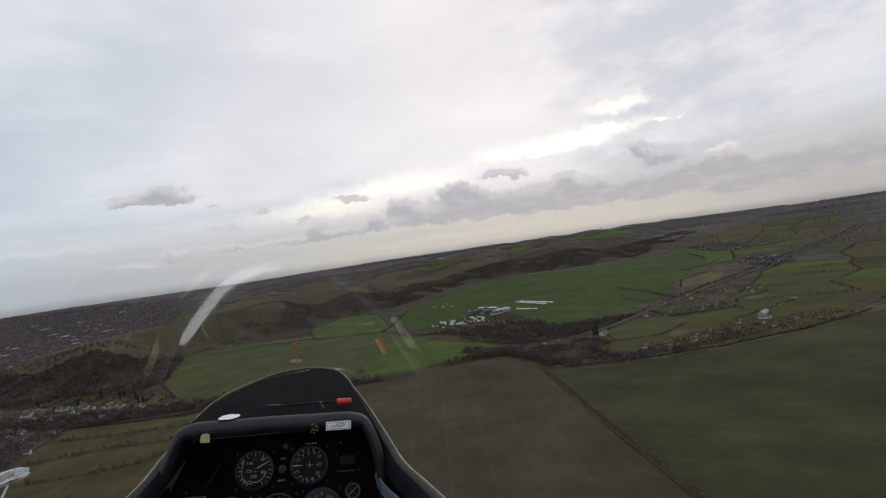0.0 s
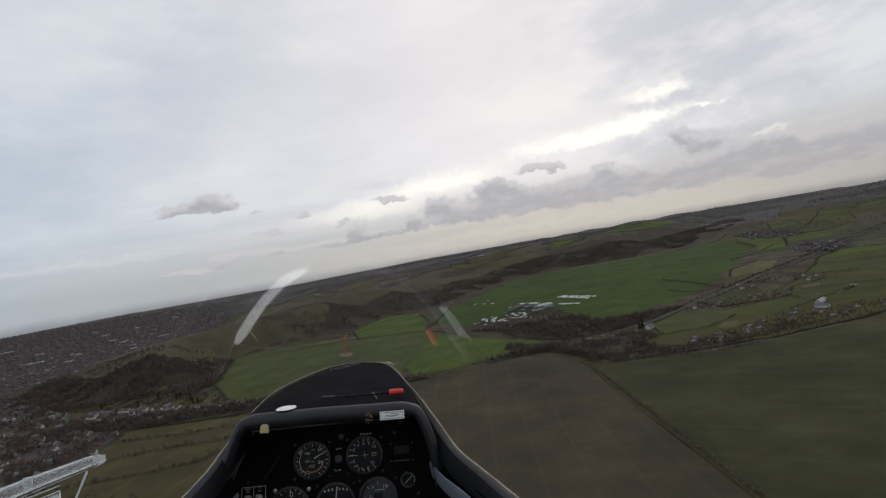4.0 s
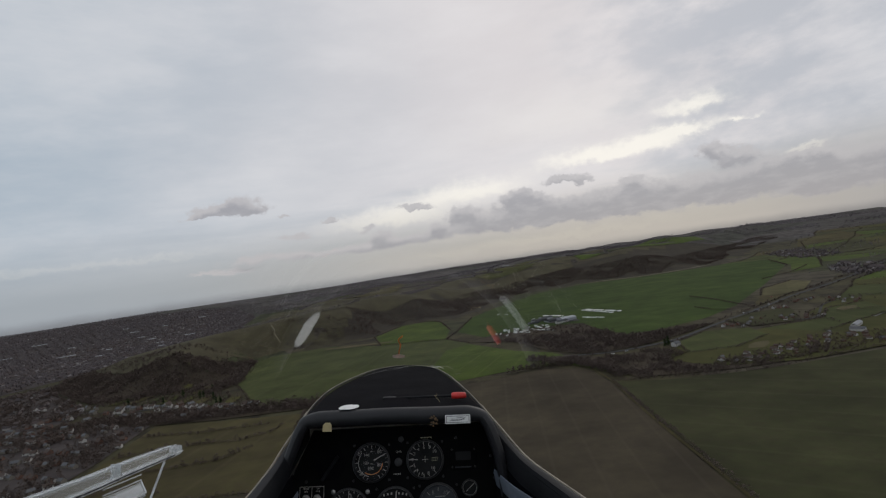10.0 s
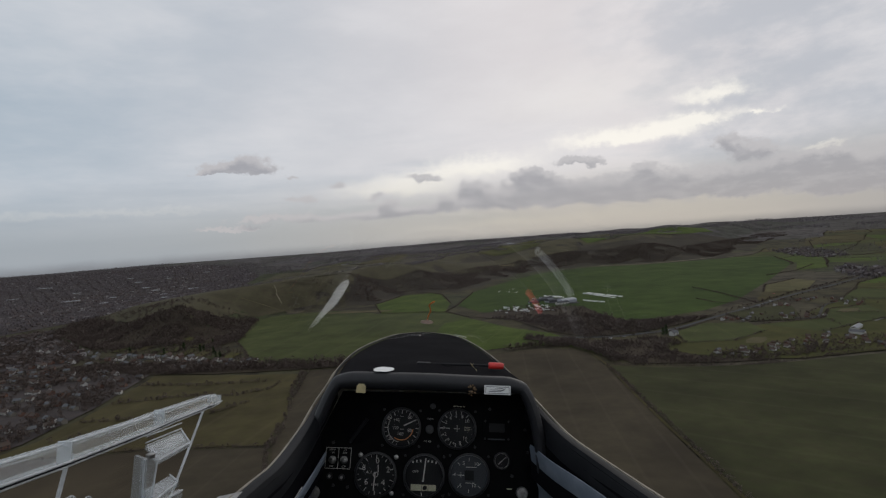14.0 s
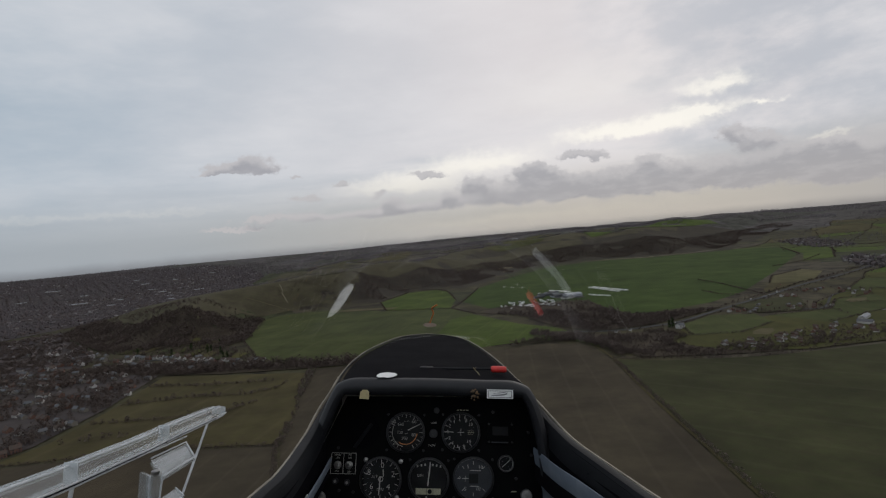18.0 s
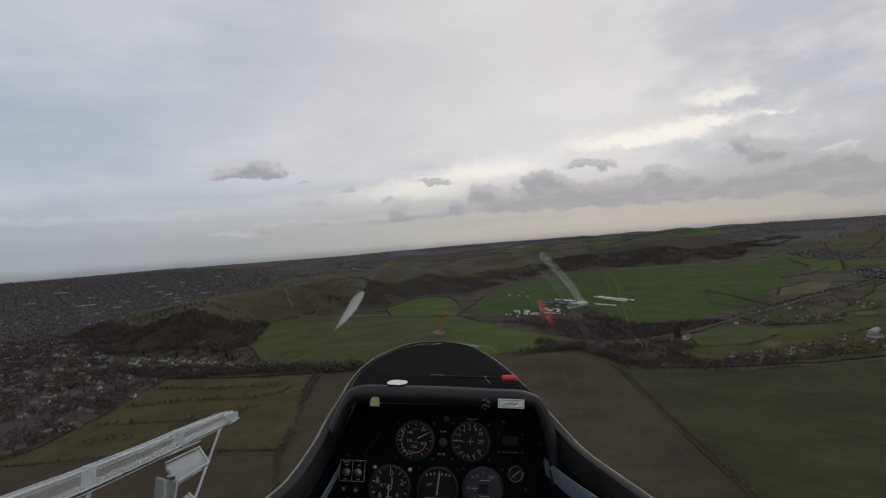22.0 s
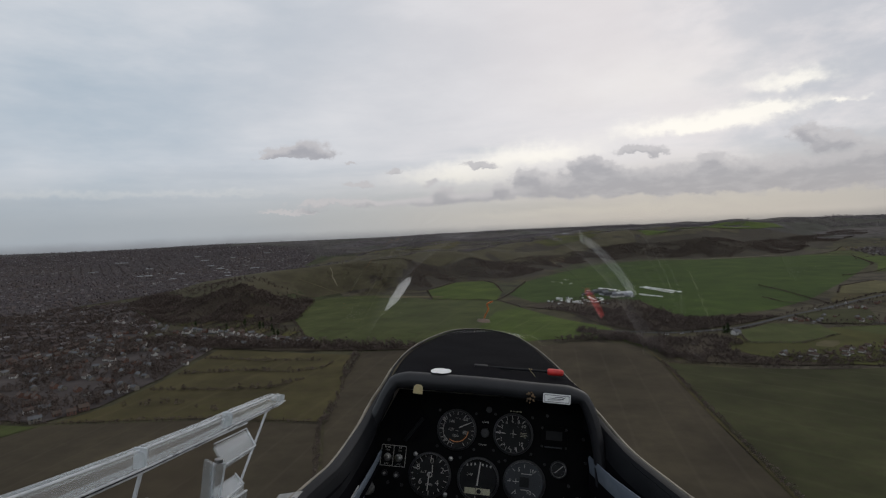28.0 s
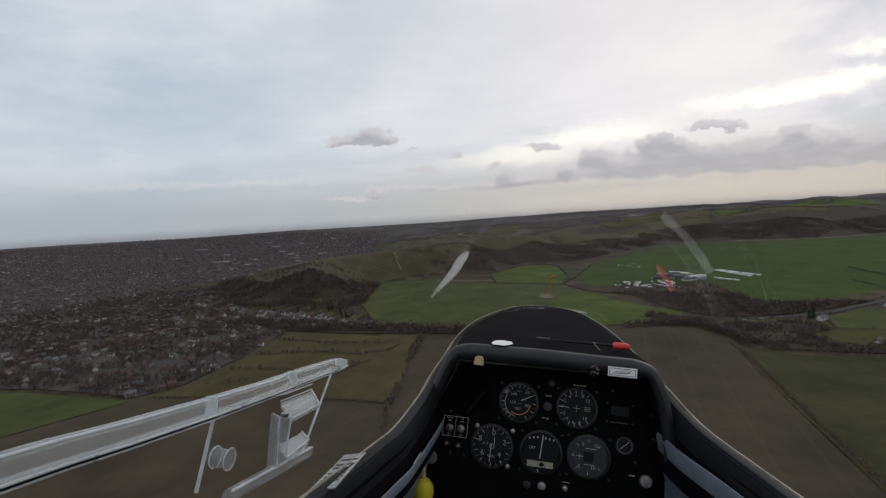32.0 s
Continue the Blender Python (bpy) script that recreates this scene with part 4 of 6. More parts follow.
def pramp(v, lo, hi):
    n = pn.new("ShaderNodeMapRange")
    n.interpolation_type = "SMOOTHSTEP"
    pl.new(v, n.inputs[0])
    n.inputs[1].default_value, n.inputs[2].default_value = lo, hi
    return n.outputs[0]


where, apart = pn.new("ShaderNodeTexCoord"), pn.new("ShaderNodeSeparateXYZ")
pl.new(where.outputs["Object"], apart.inputs[0])
# directions as seen from the camera's usual place in the cockpit
ahead = pmath("ADD", apart.outputs[1], 1.02)
across, over = pmath("DIVIDE", pmath("SUBTRACT", apart.outputs[0], 0.03), ahead), pmath("DIVIDE", pmath("SUBTRACT", apart.outputs[2], 0.385), ahead)
glossy = pmath("MULTIPLY", pmath("MULTIPLY", pramp(across, -0.36, -0.18), pramp(across, 0.46, 0.28)), pmath("MULTIPLY", pramp(over, -0.135, -0.095), pramp(over, 0.17, 0.08)))
glossy = pmath("MULTIPLY", glossy, pramp(ahead, 0.2, 0.4))
for n in list(pn):
    if n.type == "MIX_SHADER":
        share, clear, mirror = (n.inputs[i].links[0].from_socket for i in range(3))
        both = pn.new("ShaderNodeAddShader")
        pl.new(clear, both.inputs[0])
        pl.new(mirror, both.inputs[1])
        pl.new(pmath("MULTIPLY", share, glossy), mirror.node.inputs["Color"])
        pl.new(both.outputs[0], n.outputs[0].links[0].to_socket)
        pn.remove(n)
half = len(RAIL) // 2
shell = []
for k in range(2, half + 1):
    a, b = RAIL[half - k], RAIL[half + k]
    y, away = (a.y + b.y) / 2, 0.3 - (a.y + b.y) / 2
    crown, bow, x0 = 0.2687 + 0.2069 * away + 0.0209 * away * away, 3.3756 - 1.823 * away, 0.0262
    ring = []
    for f in np.linspace(-1, 1, 41):
        f = math.copysign(abs(f) ** 0.8, f)
        end = b if f > 0 else a
        reach = end.x - x0
        x = x0 + reach * abs(f)
        rest = crown - bow * reach ** 2 - (end.z + 0.004)
        ring.append(Vector((x, y, crown - bow * (x - x0) ** 2 - rest * f ** 16)))
    shell.append(ring)
glass = part("canopy", loft(shell, False), PERSPEX, glider, "clear perspex canopy, mirroring only along forward sight lines")
glass.visible_shadow = False

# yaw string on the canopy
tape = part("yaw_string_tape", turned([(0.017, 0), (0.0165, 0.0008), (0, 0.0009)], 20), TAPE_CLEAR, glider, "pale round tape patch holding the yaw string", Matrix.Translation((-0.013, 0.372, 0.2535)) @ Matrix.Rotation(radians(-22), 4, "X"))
part("yaw_string", tube(spline([(-0.013, 0.372, 0.256), (-0.010, 0.345, 0.270), (-0.004, 0.31, 0.289), (-0.008, 0.285, 0.302), (0.004, 0.262, 0.312)], 16), 0.0016, 0.0016, 6), WOOL, tape, "frayed orange wool yaw string")

# sliding clear-vision window in the canopy's side
WINDOW = [(-0.336, 0.2105, 0.0052), (-0.352, 0.2120, 0.0062), (-0.46, 0.2205, 0.0066), (-0.515, 0.2238, 0.0068), (-0.61, 0.2320, 0.0072), (-0.70, 0.2415, 0.0074), (-0.745, 0.2470, 0.0075), (-0.85, 0.257, 0.0076), (-1.0, 0.267, 0.0076)]
vent = part("window_rail", loft([[Vector((-0.27 + dx, y, z + dz * h)) for dx, dz in ((0.012, -1.0), (0.015, -0.5), (0.011, 0.8), (0.005, 1.0), (-0.003, 0.9), (-0.003, -1.0))] for y, z, h in WINDOW], True, True), ACRYLIC, glider, "clear acrylic rail of the sliding window")
vent.visible_shadow = False
for dx, dz in ((0.013, -1.02), (0.016, -0.45), (0.007, 1.03)):
    part("rail_edge", tube([Vector((-0.27 + dx, y, z + dz * h)) for y, z, h in WINDOW], 0.0008, 0.0008, 6), EDGE, vent, "milky polished rail edge")
# dark bar added in place of the shade on the rail's underside
part("rail_shadow_line", tube([Vector((-0.2575, y, z - 0.80 * h)) for y, z, h in WINDOW[1:]], 0.0010, 0.0020, 6), FRAME_BLACK, vent, "dark bar standing in for shade under the rail")
for y, z in ((-0.472, 0.2225), (-0.608, 0.2335)):
    part("clip", rbox(0.010, 0.0038, 0.0160, 0.0015, (-0.262, y, z)), ACRYLIC, vent, "clear acrylic clip")
    part("clip_edge", rbox(0.0105, 0.0010, 0.0165, 0.0004, (-0.262, y - 0.0020, z), 1), EDGE, vent)
part("rail_end", rbox(0.017, 0.0012, 0.0095, 0.0005, (-0.264, -0.3352, 0.2105), 1), EDGE, vent, "milky cut end of the rail")
pane = part("sliding_pane", loft([[Vector((-0.274 + dx, y, z)) for y, z in ((-0.352, 0.200), (-0.425, 0.120), (-0.75, 0.150), (-0.75, 0.236))] for dx in (0, 0.003)], True, True), PERSPEX, glider, "clear sliding window pane")
pane.visible_shadow = False
part("front_edge", tube([Vector((-0.270, -0.352, 0.199)), Vector((-0.270, -0.422, 0.126))], 0.0014, 0.0014, 6, True, (1, 0, 0)), EDGE, pane, "pale polished pane edge")
part("rear_edge", tube([Vector((-0.270, -0.594, 0.220)), Vector((-0.270, -0.612, 0.165))], 0.0016, 0.0016, 6, True, (1, 0, 0)), EDGE, pane, "pale polished pane edge")


def sheet(a, b, c, d, thick=0.003):
    """A small plate between four corners."""
    q = [Vector(p) for p in (a, b, c, d)]
    n = (q[1] - q[0]).cross(q[3] - q[0]).normalized() * thick
    return loft([q, [p + n for p in q]], True, True)


scoop = part("window_scoop", sheet((-0.268, -0.485, 0.200), (-0.268, -0.411, 0.193), (-0.235, -0.463, 0.196), (-0.235, -0.527, 0.200)), ACRYLIC, glider, "clear acrylic air scoop on the sliding window")
scoop.visible_shadow = False
part("lower_shelf", sheet((-0.268, -0.486, 0.157), (-0.268, -0.431, 0.152), (-0.235, -0.484, 0.166), (-0.235, -0.530, 0.166)), ACRYLIC, scoop, "clear acrylic shelf")
part("back_plate", sheet((-0.235, -0.549, 0.209), (-0.235, -0.527, 0.203), (-0.235, -0.533, 0.162), (-0.235, -0.549, 0.164)), ACRYLIC, scoop, "scuffed clear acrylic plate")
part("side_plate", sheet((-0.247, -0.543, 0.210), (-0.235, -0.549, 0.209), (-0.235, -0.549, 0.164), (-0.247, -0.545, 0.162)), ACRYLIC, scoop)
for a, b in (((-0.268, -0.485, 0.202), (-0.268, -0.411, 0.195)), ((-0.235, -0.463, 0.197), (-0.235, -0.527, 0.201)), ((-0.268, -0.411, 0.194), (-0.235, -0.463, 0.197)), ((-0.235, -0.484, 0.167), (-0.235, -0.530, 0.167)), ((-0.268, -0.431, 0.153), (-0.235, -0.484, 0.167)),
             ((-0.235, -0.549, 0.209), (-0.235, -0.549, 0.164)), ((-0.235, -0.527, 0.202), (-0.235, -0.533, 0.172)), ((-0.268, -0.485, 0.208), (-0.268, -0.411, 0.201))):
    part("scoop_edge", tube([Vector(a), Vector(b)], 0.0008, 0.0008, 6, True, (0.3, 0.2, 1)), EDGE, scoop)
part("lower_bar", tube([Vector((-0.250, -0.600, 0.160)), Vector((-0.250, -0.450, 0.140))], 0.005, 0.006, 8), ACRYLIC, scoop, "clear acrylic lower guide")
part("bar_edge", tube([Vector((-0.246, -0.600, 0.165)), Vector((-0.246, -0.450, 0.145))], 0.0012, 0.0012, 6), EDGE, scoop)
part("scoop_screw", turned([(0.0035, 0), (0.0035, 0.003), (0, 0.0035)], 12), STEEL, scoop, m=Matrix.Translation((-0.236, -0.538, 0.207)))
knob_body = part("finger_knob", turned([(0.011, 0), (0.012, 0.003), (0.010, 0.006), (0.010, 0.016), (0.012, 0.020), (0.009, 0.022), (0, 0.022)], 24), ACRYLIC, glider, "clear round finger knob", Matrix.Translation((-0.270, -0.592, 0.186)) @ Matrix.Rotation(radians(90), 4, "Y") @ Matrix.Scale(0.75, 4))
for z in (0.003, 0.020):
    part("knob_rim", tube([Vector((0.0118 * math.cos(a), 0.0118 * math.sin(a), z)) for a in np.linspace(0, 2 * math.pi, 25)], 0.0007, 0.0007, 5, False), EDGE, knob_body, m=Matrix.Translation((-0.270, -0.592, 0.186)) @ Matrix.Rotation(radians(90), 4, "Y") @ Matrix.Scale(0.75, 4))
# ---- the land ----
FOOT = [(-1500, 1600), (-1080, 1250), (-860, 1040), (-700, 905), (-567, 869), (-480, 940), (-513, 1181), (-444, 1276), (-349, 1328), (-236, 1345), (-177, 1560), (-11, 1540), (102, 1792), (370, 2250), (677, 2320), (904, 2187), (1159, 2286), (1476, 2600), (1942, 3000), (2900, 3700)]
LEFT_EDGE = [(-1500, 1620), (-1040, 1500), (-900, 1440), (-800, 1400), (-735, 1480), (-715, 1700), (-700, 2000), (-860, 2600), (-1250, 3600), (-1800, 4700)]


def side_of(x, y, line):
    """Distance to a broken line, above nought to its left as one goes along it."""
    best, sign = np.full(x.shape, 1e18), np.ones(x.shape)
    for (ax, ay), (bx, by) in zip(line, line[1:]):
        dx, dy = bx - ax, by - ay
        t = np.clip(((x - ax) * dx + (y - ay) * dy) / (dx * dx + dy * dy), 0, 1)
        d = (x - ax - t * dx) ** 2 + (y - ay - t * dy) ** 2
        near = d < best
        best = np.where(near, d, best)
        sign = np.where(near, np.sign(dx * (y - ay) - dy * (x - ax)), sign)
    return np.sqrt(best) * sign


def smooth01(v):
    v = np.clip(v, 0, 1)
    return v * v * (3 - 2 * v)


def waves(x, y, size):
    return (np.sin(x / size + 1.3 * np.sin(y / size * 0.7)) + np.sin(y / size * 1.1 + 0.8 * np.sin(x / size * 0.9 + 2.0))) / 2


def height(x, y):
    x, y = np.asarray(x, float), np.asarray(y, float)
    up = side_of(x, y, FOOT)
    width = 165 + 430 * smooth01((x + 430) / 700)
    ridge = (80 + 36 * smooth01((x + 100) / 900)) * smooth01(up / width) ** 0.8
    ridge = ridge * smooth01(0.5 - side_of(x, y, LEFT_EDGE) / 240)
    ridge = ridge * np.interp(x, [-1120, -1020, -900, -750, -620, -550], [0.0, 0.25, 0.50, 0.74, 0.94, 1.0])
    ridge = ridge * (1 + 0.10 * waves(x, y, 70) * smooth01(up / width) + 0.10 * waves(x, y, 260))
    r = np.hypot(x, y)
    far = 120 * smooth01((r - 2400) / 2600) + 6 * waves(x, y, 420) * smooth01((r - 2300) / 800)
    return np.maximum(ridge, far) + np.minimum(ridge, far) * 0.08


METRES = 0.9


def laid(x, y, z):
    """Plan to metres, its right side shifted to fit the camera's view."""
    x, y, z = np.asarray(x, float), np.asarray(y, float), np.asarray(z, float)
    x = x - 34 * smooth01((x - 150) / 200)
    return np.stack([x, y - 55 * smooth01((x - 116) / 240), z], -1) * METRES


def on_land(x, y, lift=0.0):
    return Vector(laid(x, y, float(height(x, y)))) + Vector((0, 0, lift))


rings = np.concatenate([[0.0], np.geomspace(60, 5300, 180)])
angles = np.radians(np.concatenate([np.arange(-180, -62, 4), np.arange(-62, 72, 0.5), np.arange(72, 180, 4)]))
A, R = np.meshgrid(angles, rings)
GX, GY = R * np.sin(A) + 12, R * np.cos(A) - 153
GZ = height(GX, GY)
na = len(angles)
verts = laid(GX, GY, GZ).reshape(-1, 3)
faces = [(i * na + j, i * na + (j + 1) % na, (i + 1) * na + (j + 1) % na, (i + 1) * na + j) for i in range(len(rings) - 1) for j in range(na)]
me = bpy.data.meshes.new("ground")
me.from_pydata(verts.tolist(), [], faces)
me.flip_normals()
me.shade_smooth()
me.materials.append(WOOD_FLOOR)
me.materials.append(DOWNLAND)
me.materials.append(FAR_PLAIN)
me.materials.append(SCRUB_FLOOR)


def slope_at(x, y):
    """How far up the escarpment: nought at its foot, one at its crest."""
    return side_of(x, y, FOOT) / (165 + 430 * smooth01((x + 430) / 700))


FX, FY = (GX[:-1] + GX[1:]) / 2, (GY[:-1] + GY[1:]) / 2
rise = slope_at(FX, FY) + 0.08 * waves(FX, FY, 55)
grass = (rise > 0.42) & (rise < 1.25) & (side_of(FX, FY, LEFT_EDGE) < 60) & (FX > -1050)
# past about 3 km the ground takes the haze-tinted colour
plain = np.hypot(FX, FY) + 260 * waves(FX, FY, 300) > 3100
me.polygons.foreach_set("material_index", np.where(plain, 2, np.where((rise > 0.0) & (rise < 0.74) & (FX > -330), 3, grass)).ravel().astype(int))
ground = tagged(new("ground", me), "rolling farmland and chalk downs in winter", "ground", kind="structure")


laid_fields = []


def field(name, outline, mat, label, lift=0.3, cut=60.0):
    """A field laid over the land, its outline given in the plan."""
    laid_fields.append(name)
    lift += 0.004 * len(laid_fields)
    bm = bmesh.new()
    f = bm.faces.new([bm.verts.new((x, y, 0)) for x, y in outline])
    f.normal_update()
    if f.normal.z < 0:
        bmesh.ops.reverse_faces(bm, faces=[f])
        f.normal_update()
    bmesh.ops.triangulate(bm, faces=list(bm.faces))
    for _ in range(5):
        long = [e for e in bm.edges if e.calc_length() > cut]
        if not long:
            break
        bmesh.ops.subdivide_edges(bm, edges=long, cuts=1)
        bmesh.ops.triangulate(bm, faces=list(bm.faces))
    co = np.array([v.co[:] for v in bm.verts])
    for v, p in zip(bm.verts, laid(co[:, 0], co[:, 1], height(co[:, 0], co[:, 1]))):
        v.co = (p[0], p[1], p[2] + lift)
    bmesh.ops.recalc_face_normals(bm, faces=list(bm.faces))
    if sum(f.normal.z for f in bm.faces) < 0:
        bmesh.ops.reverse_faces(bm, faces=list(bm.faces))
    return tagged(part(name, bm, mat), label, "field", kind="structure")



# fields of the plain
field("field", [(-205, 575), (-112, 583), (-18, 589), (60, 600), (91, 611), (120, 619), (135, 606), (158, 604), (172, 580), (178, 500), (172, 330), (168, 160), (158, -30), (120, -170), (-60, -170), (-108, 60), (-116, 166), (-160, 295), (-192, 466)], BROWN_EARTH, "brown stubble field with faint tramlines")
field("field", [(187, 506), (250, 500), (341, 512), (407, 517), (520, 530), (640, 560), (900, 520), (1200, 400), (1200, -100), (440, -60), (266, 135), (172, 86), (176, 330)], DARK_GREEN, "dark green winter crop field")
field("field", [(262, 130), (168, 82), (162, -60), (126, -170), (229, -300), (600, -300), (434, -62)], PLOUGH, "dark brown ploughed field")
field("field", [(-166, 296), (-280, 305), (-430, 290), (-520, 100), (-300, -120), (-112, 60), (-120, 166)], BROWN_EARTH, "dull brown field with tractor lines")
field("field", [(-505, 1170), (-430, 860), (-300, 624), (-215, 608), (-205, 850), (-216, 1138), (-322, 1225), (-427, 1226)], PASTURE, "olive green pasture below the downs")
field("field", [(-215, 608), (-137, 595), (-62, 600), (-60, 700), (-32, 900), (20, 955), (-30, 1062), (-190, 1110), (-216, 1138), (-205, 850)], PASTURE, "green pasture running on from the olive one")
field("field", [(-232, 1300), (-173, 1500), (-87, 1520), (-50, 1440), (-24, 1227), (-34, 1068), (-188, 1116)], GREEN_WHEAT, "bright green crop field under the hill")
field("field", [(44, 900), (94, 800), (149, 735), (219, 560), (206, 540), (149, 640), (70, 640), (-40, 610), (-58, 700), (-30, 905), (18, 950)], GREEN_WHEAT, "bright green crop field with tractor lines")
field("airfield", [(-8, 1175), (36, 1447), (183, 1780), (370, 2080), (594, 2220), (793, 2150), (1126, 2180), (1394, 2300), (1151, 1742), (846, 1326), (601, 1011), (494, 913), (384, 860), (330, 850), (305, 930), (296, 1061), (151, 1050), (53, 1017)], AIRFIELD_GREEN, "wide mown grass airfield")
field("field", [(-440, 604), (-330, 580), (-214, 556), (-200, 470), (-176, 385), (-168, 302), (-280, 311), (-426, 296), (-408, 345), (-415, 460)], OLIVE, "olive pasture crossed by old hedges")
field("field", [(-436, 286), (-588, 300), (-740, 287), (-900, 460), (-1160, 500), (-1700, 900), (-2000, 600), (-1500, -100), (-700, -150), (-526, 100)], PASTURE, "green field at the edge of the town")
field("field", [(-1010, 478), (-1150, 498), (-1560, 800), (-1700, 660), (-1300, 250), (-1080, 330)], BROWN_EARTH, "pale brown field at the edge of the town")
# patchwork beyond the road and village
pr = np.random.default_rng(17)
paddocks = []


def paddock(u, v):
    """Plan of a corner of the patchwork, laid along the main road."""
    k = np.random.default_rng(int(abs(u * 131 + v * 17)) + 5)
    u, v = u * 150 + k.uniform(-38, 38), v * 165 + k.uniform(-38, 38)
    return 560 + u * 0.66 + v * 0.75, 700 + u * 0.75 - v * 0.66


for u in range(0, 18):
    for v in range(-7, 9):
        corners = [paddock(u, v), paddock(u + 1, v), paddock(u + 1, v + 1), paddock(u, v + 1)]
        cx, cy = sum(p[0] for p in corners) / 4, sum(p[1] for p in corners) / 4
        beyond = min(p[1] - 0.72 * p[0] for p in corners) > 600 and cx > 1280 and max(slope_at(np.array([p[0] for p in corners]), np.array([p[1] for p in corners]))) < -0.1
        if not beyond and (max(p[1] - 0.72 * p[0] for p in corners) > 480 or cy < 560 + 0.10 * (cx - 400)):
            continue
        field("paddock", corners, (MEADOW, PASTURE, DARK_GREEN, GREEN_WHEAT, OLIVE, MEADOW, PASTURE)[pr.integers(7)], "green paddock between thin hedges", 0.1, 90)
        paddocks.append([corners[0], corners[1], corners[2]])
field("village_plots", [(300, 600), (345, 548), (430, 528), (560, 545), (700, 590), (660, 690), (620, 760), (500, 740), (440, 700), (350, 690)], MEADOW, "green paddocks and plots round the village", 0.5)
field("meadow", [(360, 720), (430, 780), (490, 760), (480, 690), (410, 640), (345, 640)], PASTURE, "small green meadow beside the road", 0.5)
field("meadow", [(500, 850), (560, 890), (640, 900), (600, 810), (560, 760), (500, 770)], DARK_GREEN, "small dark green field behind the houses", 0.5)
field("meadow", [(500, 740), (600, 750), (660, 830), (740, 850), (700, 740), (600, 690), (540, 660)], PASTURE, "green pasture behind the village", 0.5)
field("bare_patch", [(414, 622), (430, 614), (448, 632), (456, 650), (440, 652), (424, 640)], PALE_GRASS, "bare brown patch in the paddock", 0.6)
field("bare_patch", [(660, 790), (690, 800), (706, 822), (684, 828), (664, 812)], PALE_GRASS, "bare brown patch in the pasture", 0.6)
field("meadow", [(765, 1206), (891, 1296), (900, 1230), (790, 1090), (745, 1075), (700, 1095)], STRAW, "pale worn field beside the road", 0.5)
field("meadow", [(640, 1010), (700, 1092), (745, 1070), (690, 1020), (620, 965)], OLIVE, "dull olive field beside the road", 0.5)
field("meadow", [(1170, 1740), (1287, 2074), (1431, 1996), (1133, 1534), (1020, 1500)], GREEN_WHEAT, "green crop field near the downs")
field("meadow", [(1431, 2100), (1560, 2330), (1873, 2358), (1640, 1950), (1480, 1880)], DARK_GREEN, "distant dark green field")
field("meadow", [(1640, 2440), (1813, 2719), (2066, 2746), (1960, 2420)], OLIVE, "distant olive field")
# fields on top of the downs
field("down_field", [(684, 3100), (1027, 3100), (1373, 3400), (1557, 3300), (1547, 3130), (1189, 2930), (723, 2783)], GREEN_WHEAT, "green field on top of the downs", 1.0)
field("down_field", [(100, 2580), (332, 3150), (600, 3150), (450, 2740), (174, 2520)], MEADOW, "green field on the downs top", 1.0)
field("down_field", [(-680, 2150), (-600, 2600), (-300, 2950), (-260, 2500), (-420, 2100)], OLIVE, "rough grass on the downs top", 1.0)
field("down_field", [(-1050, 2800), (-900, 2980), (-500, 2921), (-560, 2760)], MEADOW, "pale green field on the plateau", 1.0)
field("down_field", [(-1000, 3150), (-850, 3330), (-350, 3250), (-300, 3050)], OLIVE, "straw-coloured field on the plateau", 1.0)
field("down_field", [(-1060, 1360), (-960, 1270), (-850, 1135), (-740, 1035), (-640, 1005), (-552, 1065), (-556, 1160), (-515, 1195), (-448, 1296), (-400, 1330), (-440, 1480), (-520, 1560), (-610, 1700), (-690, 1640), (-720, 1460), (-800, 1380), (-900, 1410), (-1000, 1440)], DOWNLAND, "rough winter grass on the chalk hill", 0.8, 26)
field("down_field", [(-560, 1400), (-500, 1640), (-330, 1780), (-120, 1960), (-70, 1850), (-250, 1640), (-420, 1480)], DOWNLAND, "rough winter grass on the downs slope", 0.8, 30)
field("down_field", [(-100, 2000), (90, 2300), (330, 2640), (650, 2750), (640, 2620), (380, 2480), (160, 2150), (-20, 1880)], DOWNLAND, "rough winter grass on the downs slope", 0.8, 30)
field("chalk_path", [(-531, 1372), (-529, 1373), (-512, 1346), (-509, 1330), (-498, 1318), (-485, 1300), (-487, 1299), (-500, 1316), (-511, 1329), (-514, 1345)], CHALK, "bare chalk path up the hill", 1.2, 8)
field("chalk_path", [(-580, 1250), (-508, 1264), (-388, 1273), (-388, 1271), (-508, 1261.5), (-580, 1247.5)], PALE_GRASS, "bare chalk path along the hill foot", 1.2, 20)
field("chalk_path", [(640, 2255), (800, 2180), (960, 2200), (1150, 2270), (1152, 2262), (960, 2188), (800, 2168), (640, 2243)], CHALK, "pale track along the foot of the downs", 1.2, 40)
field("bare_patch", [(-340, 1200), (-250, 1186), (-165, 1166), (-170, 1146), (-260, 1158), (-335, 1176)], PALE_GRASS, "pale bare strip in the pasture", 0.5)


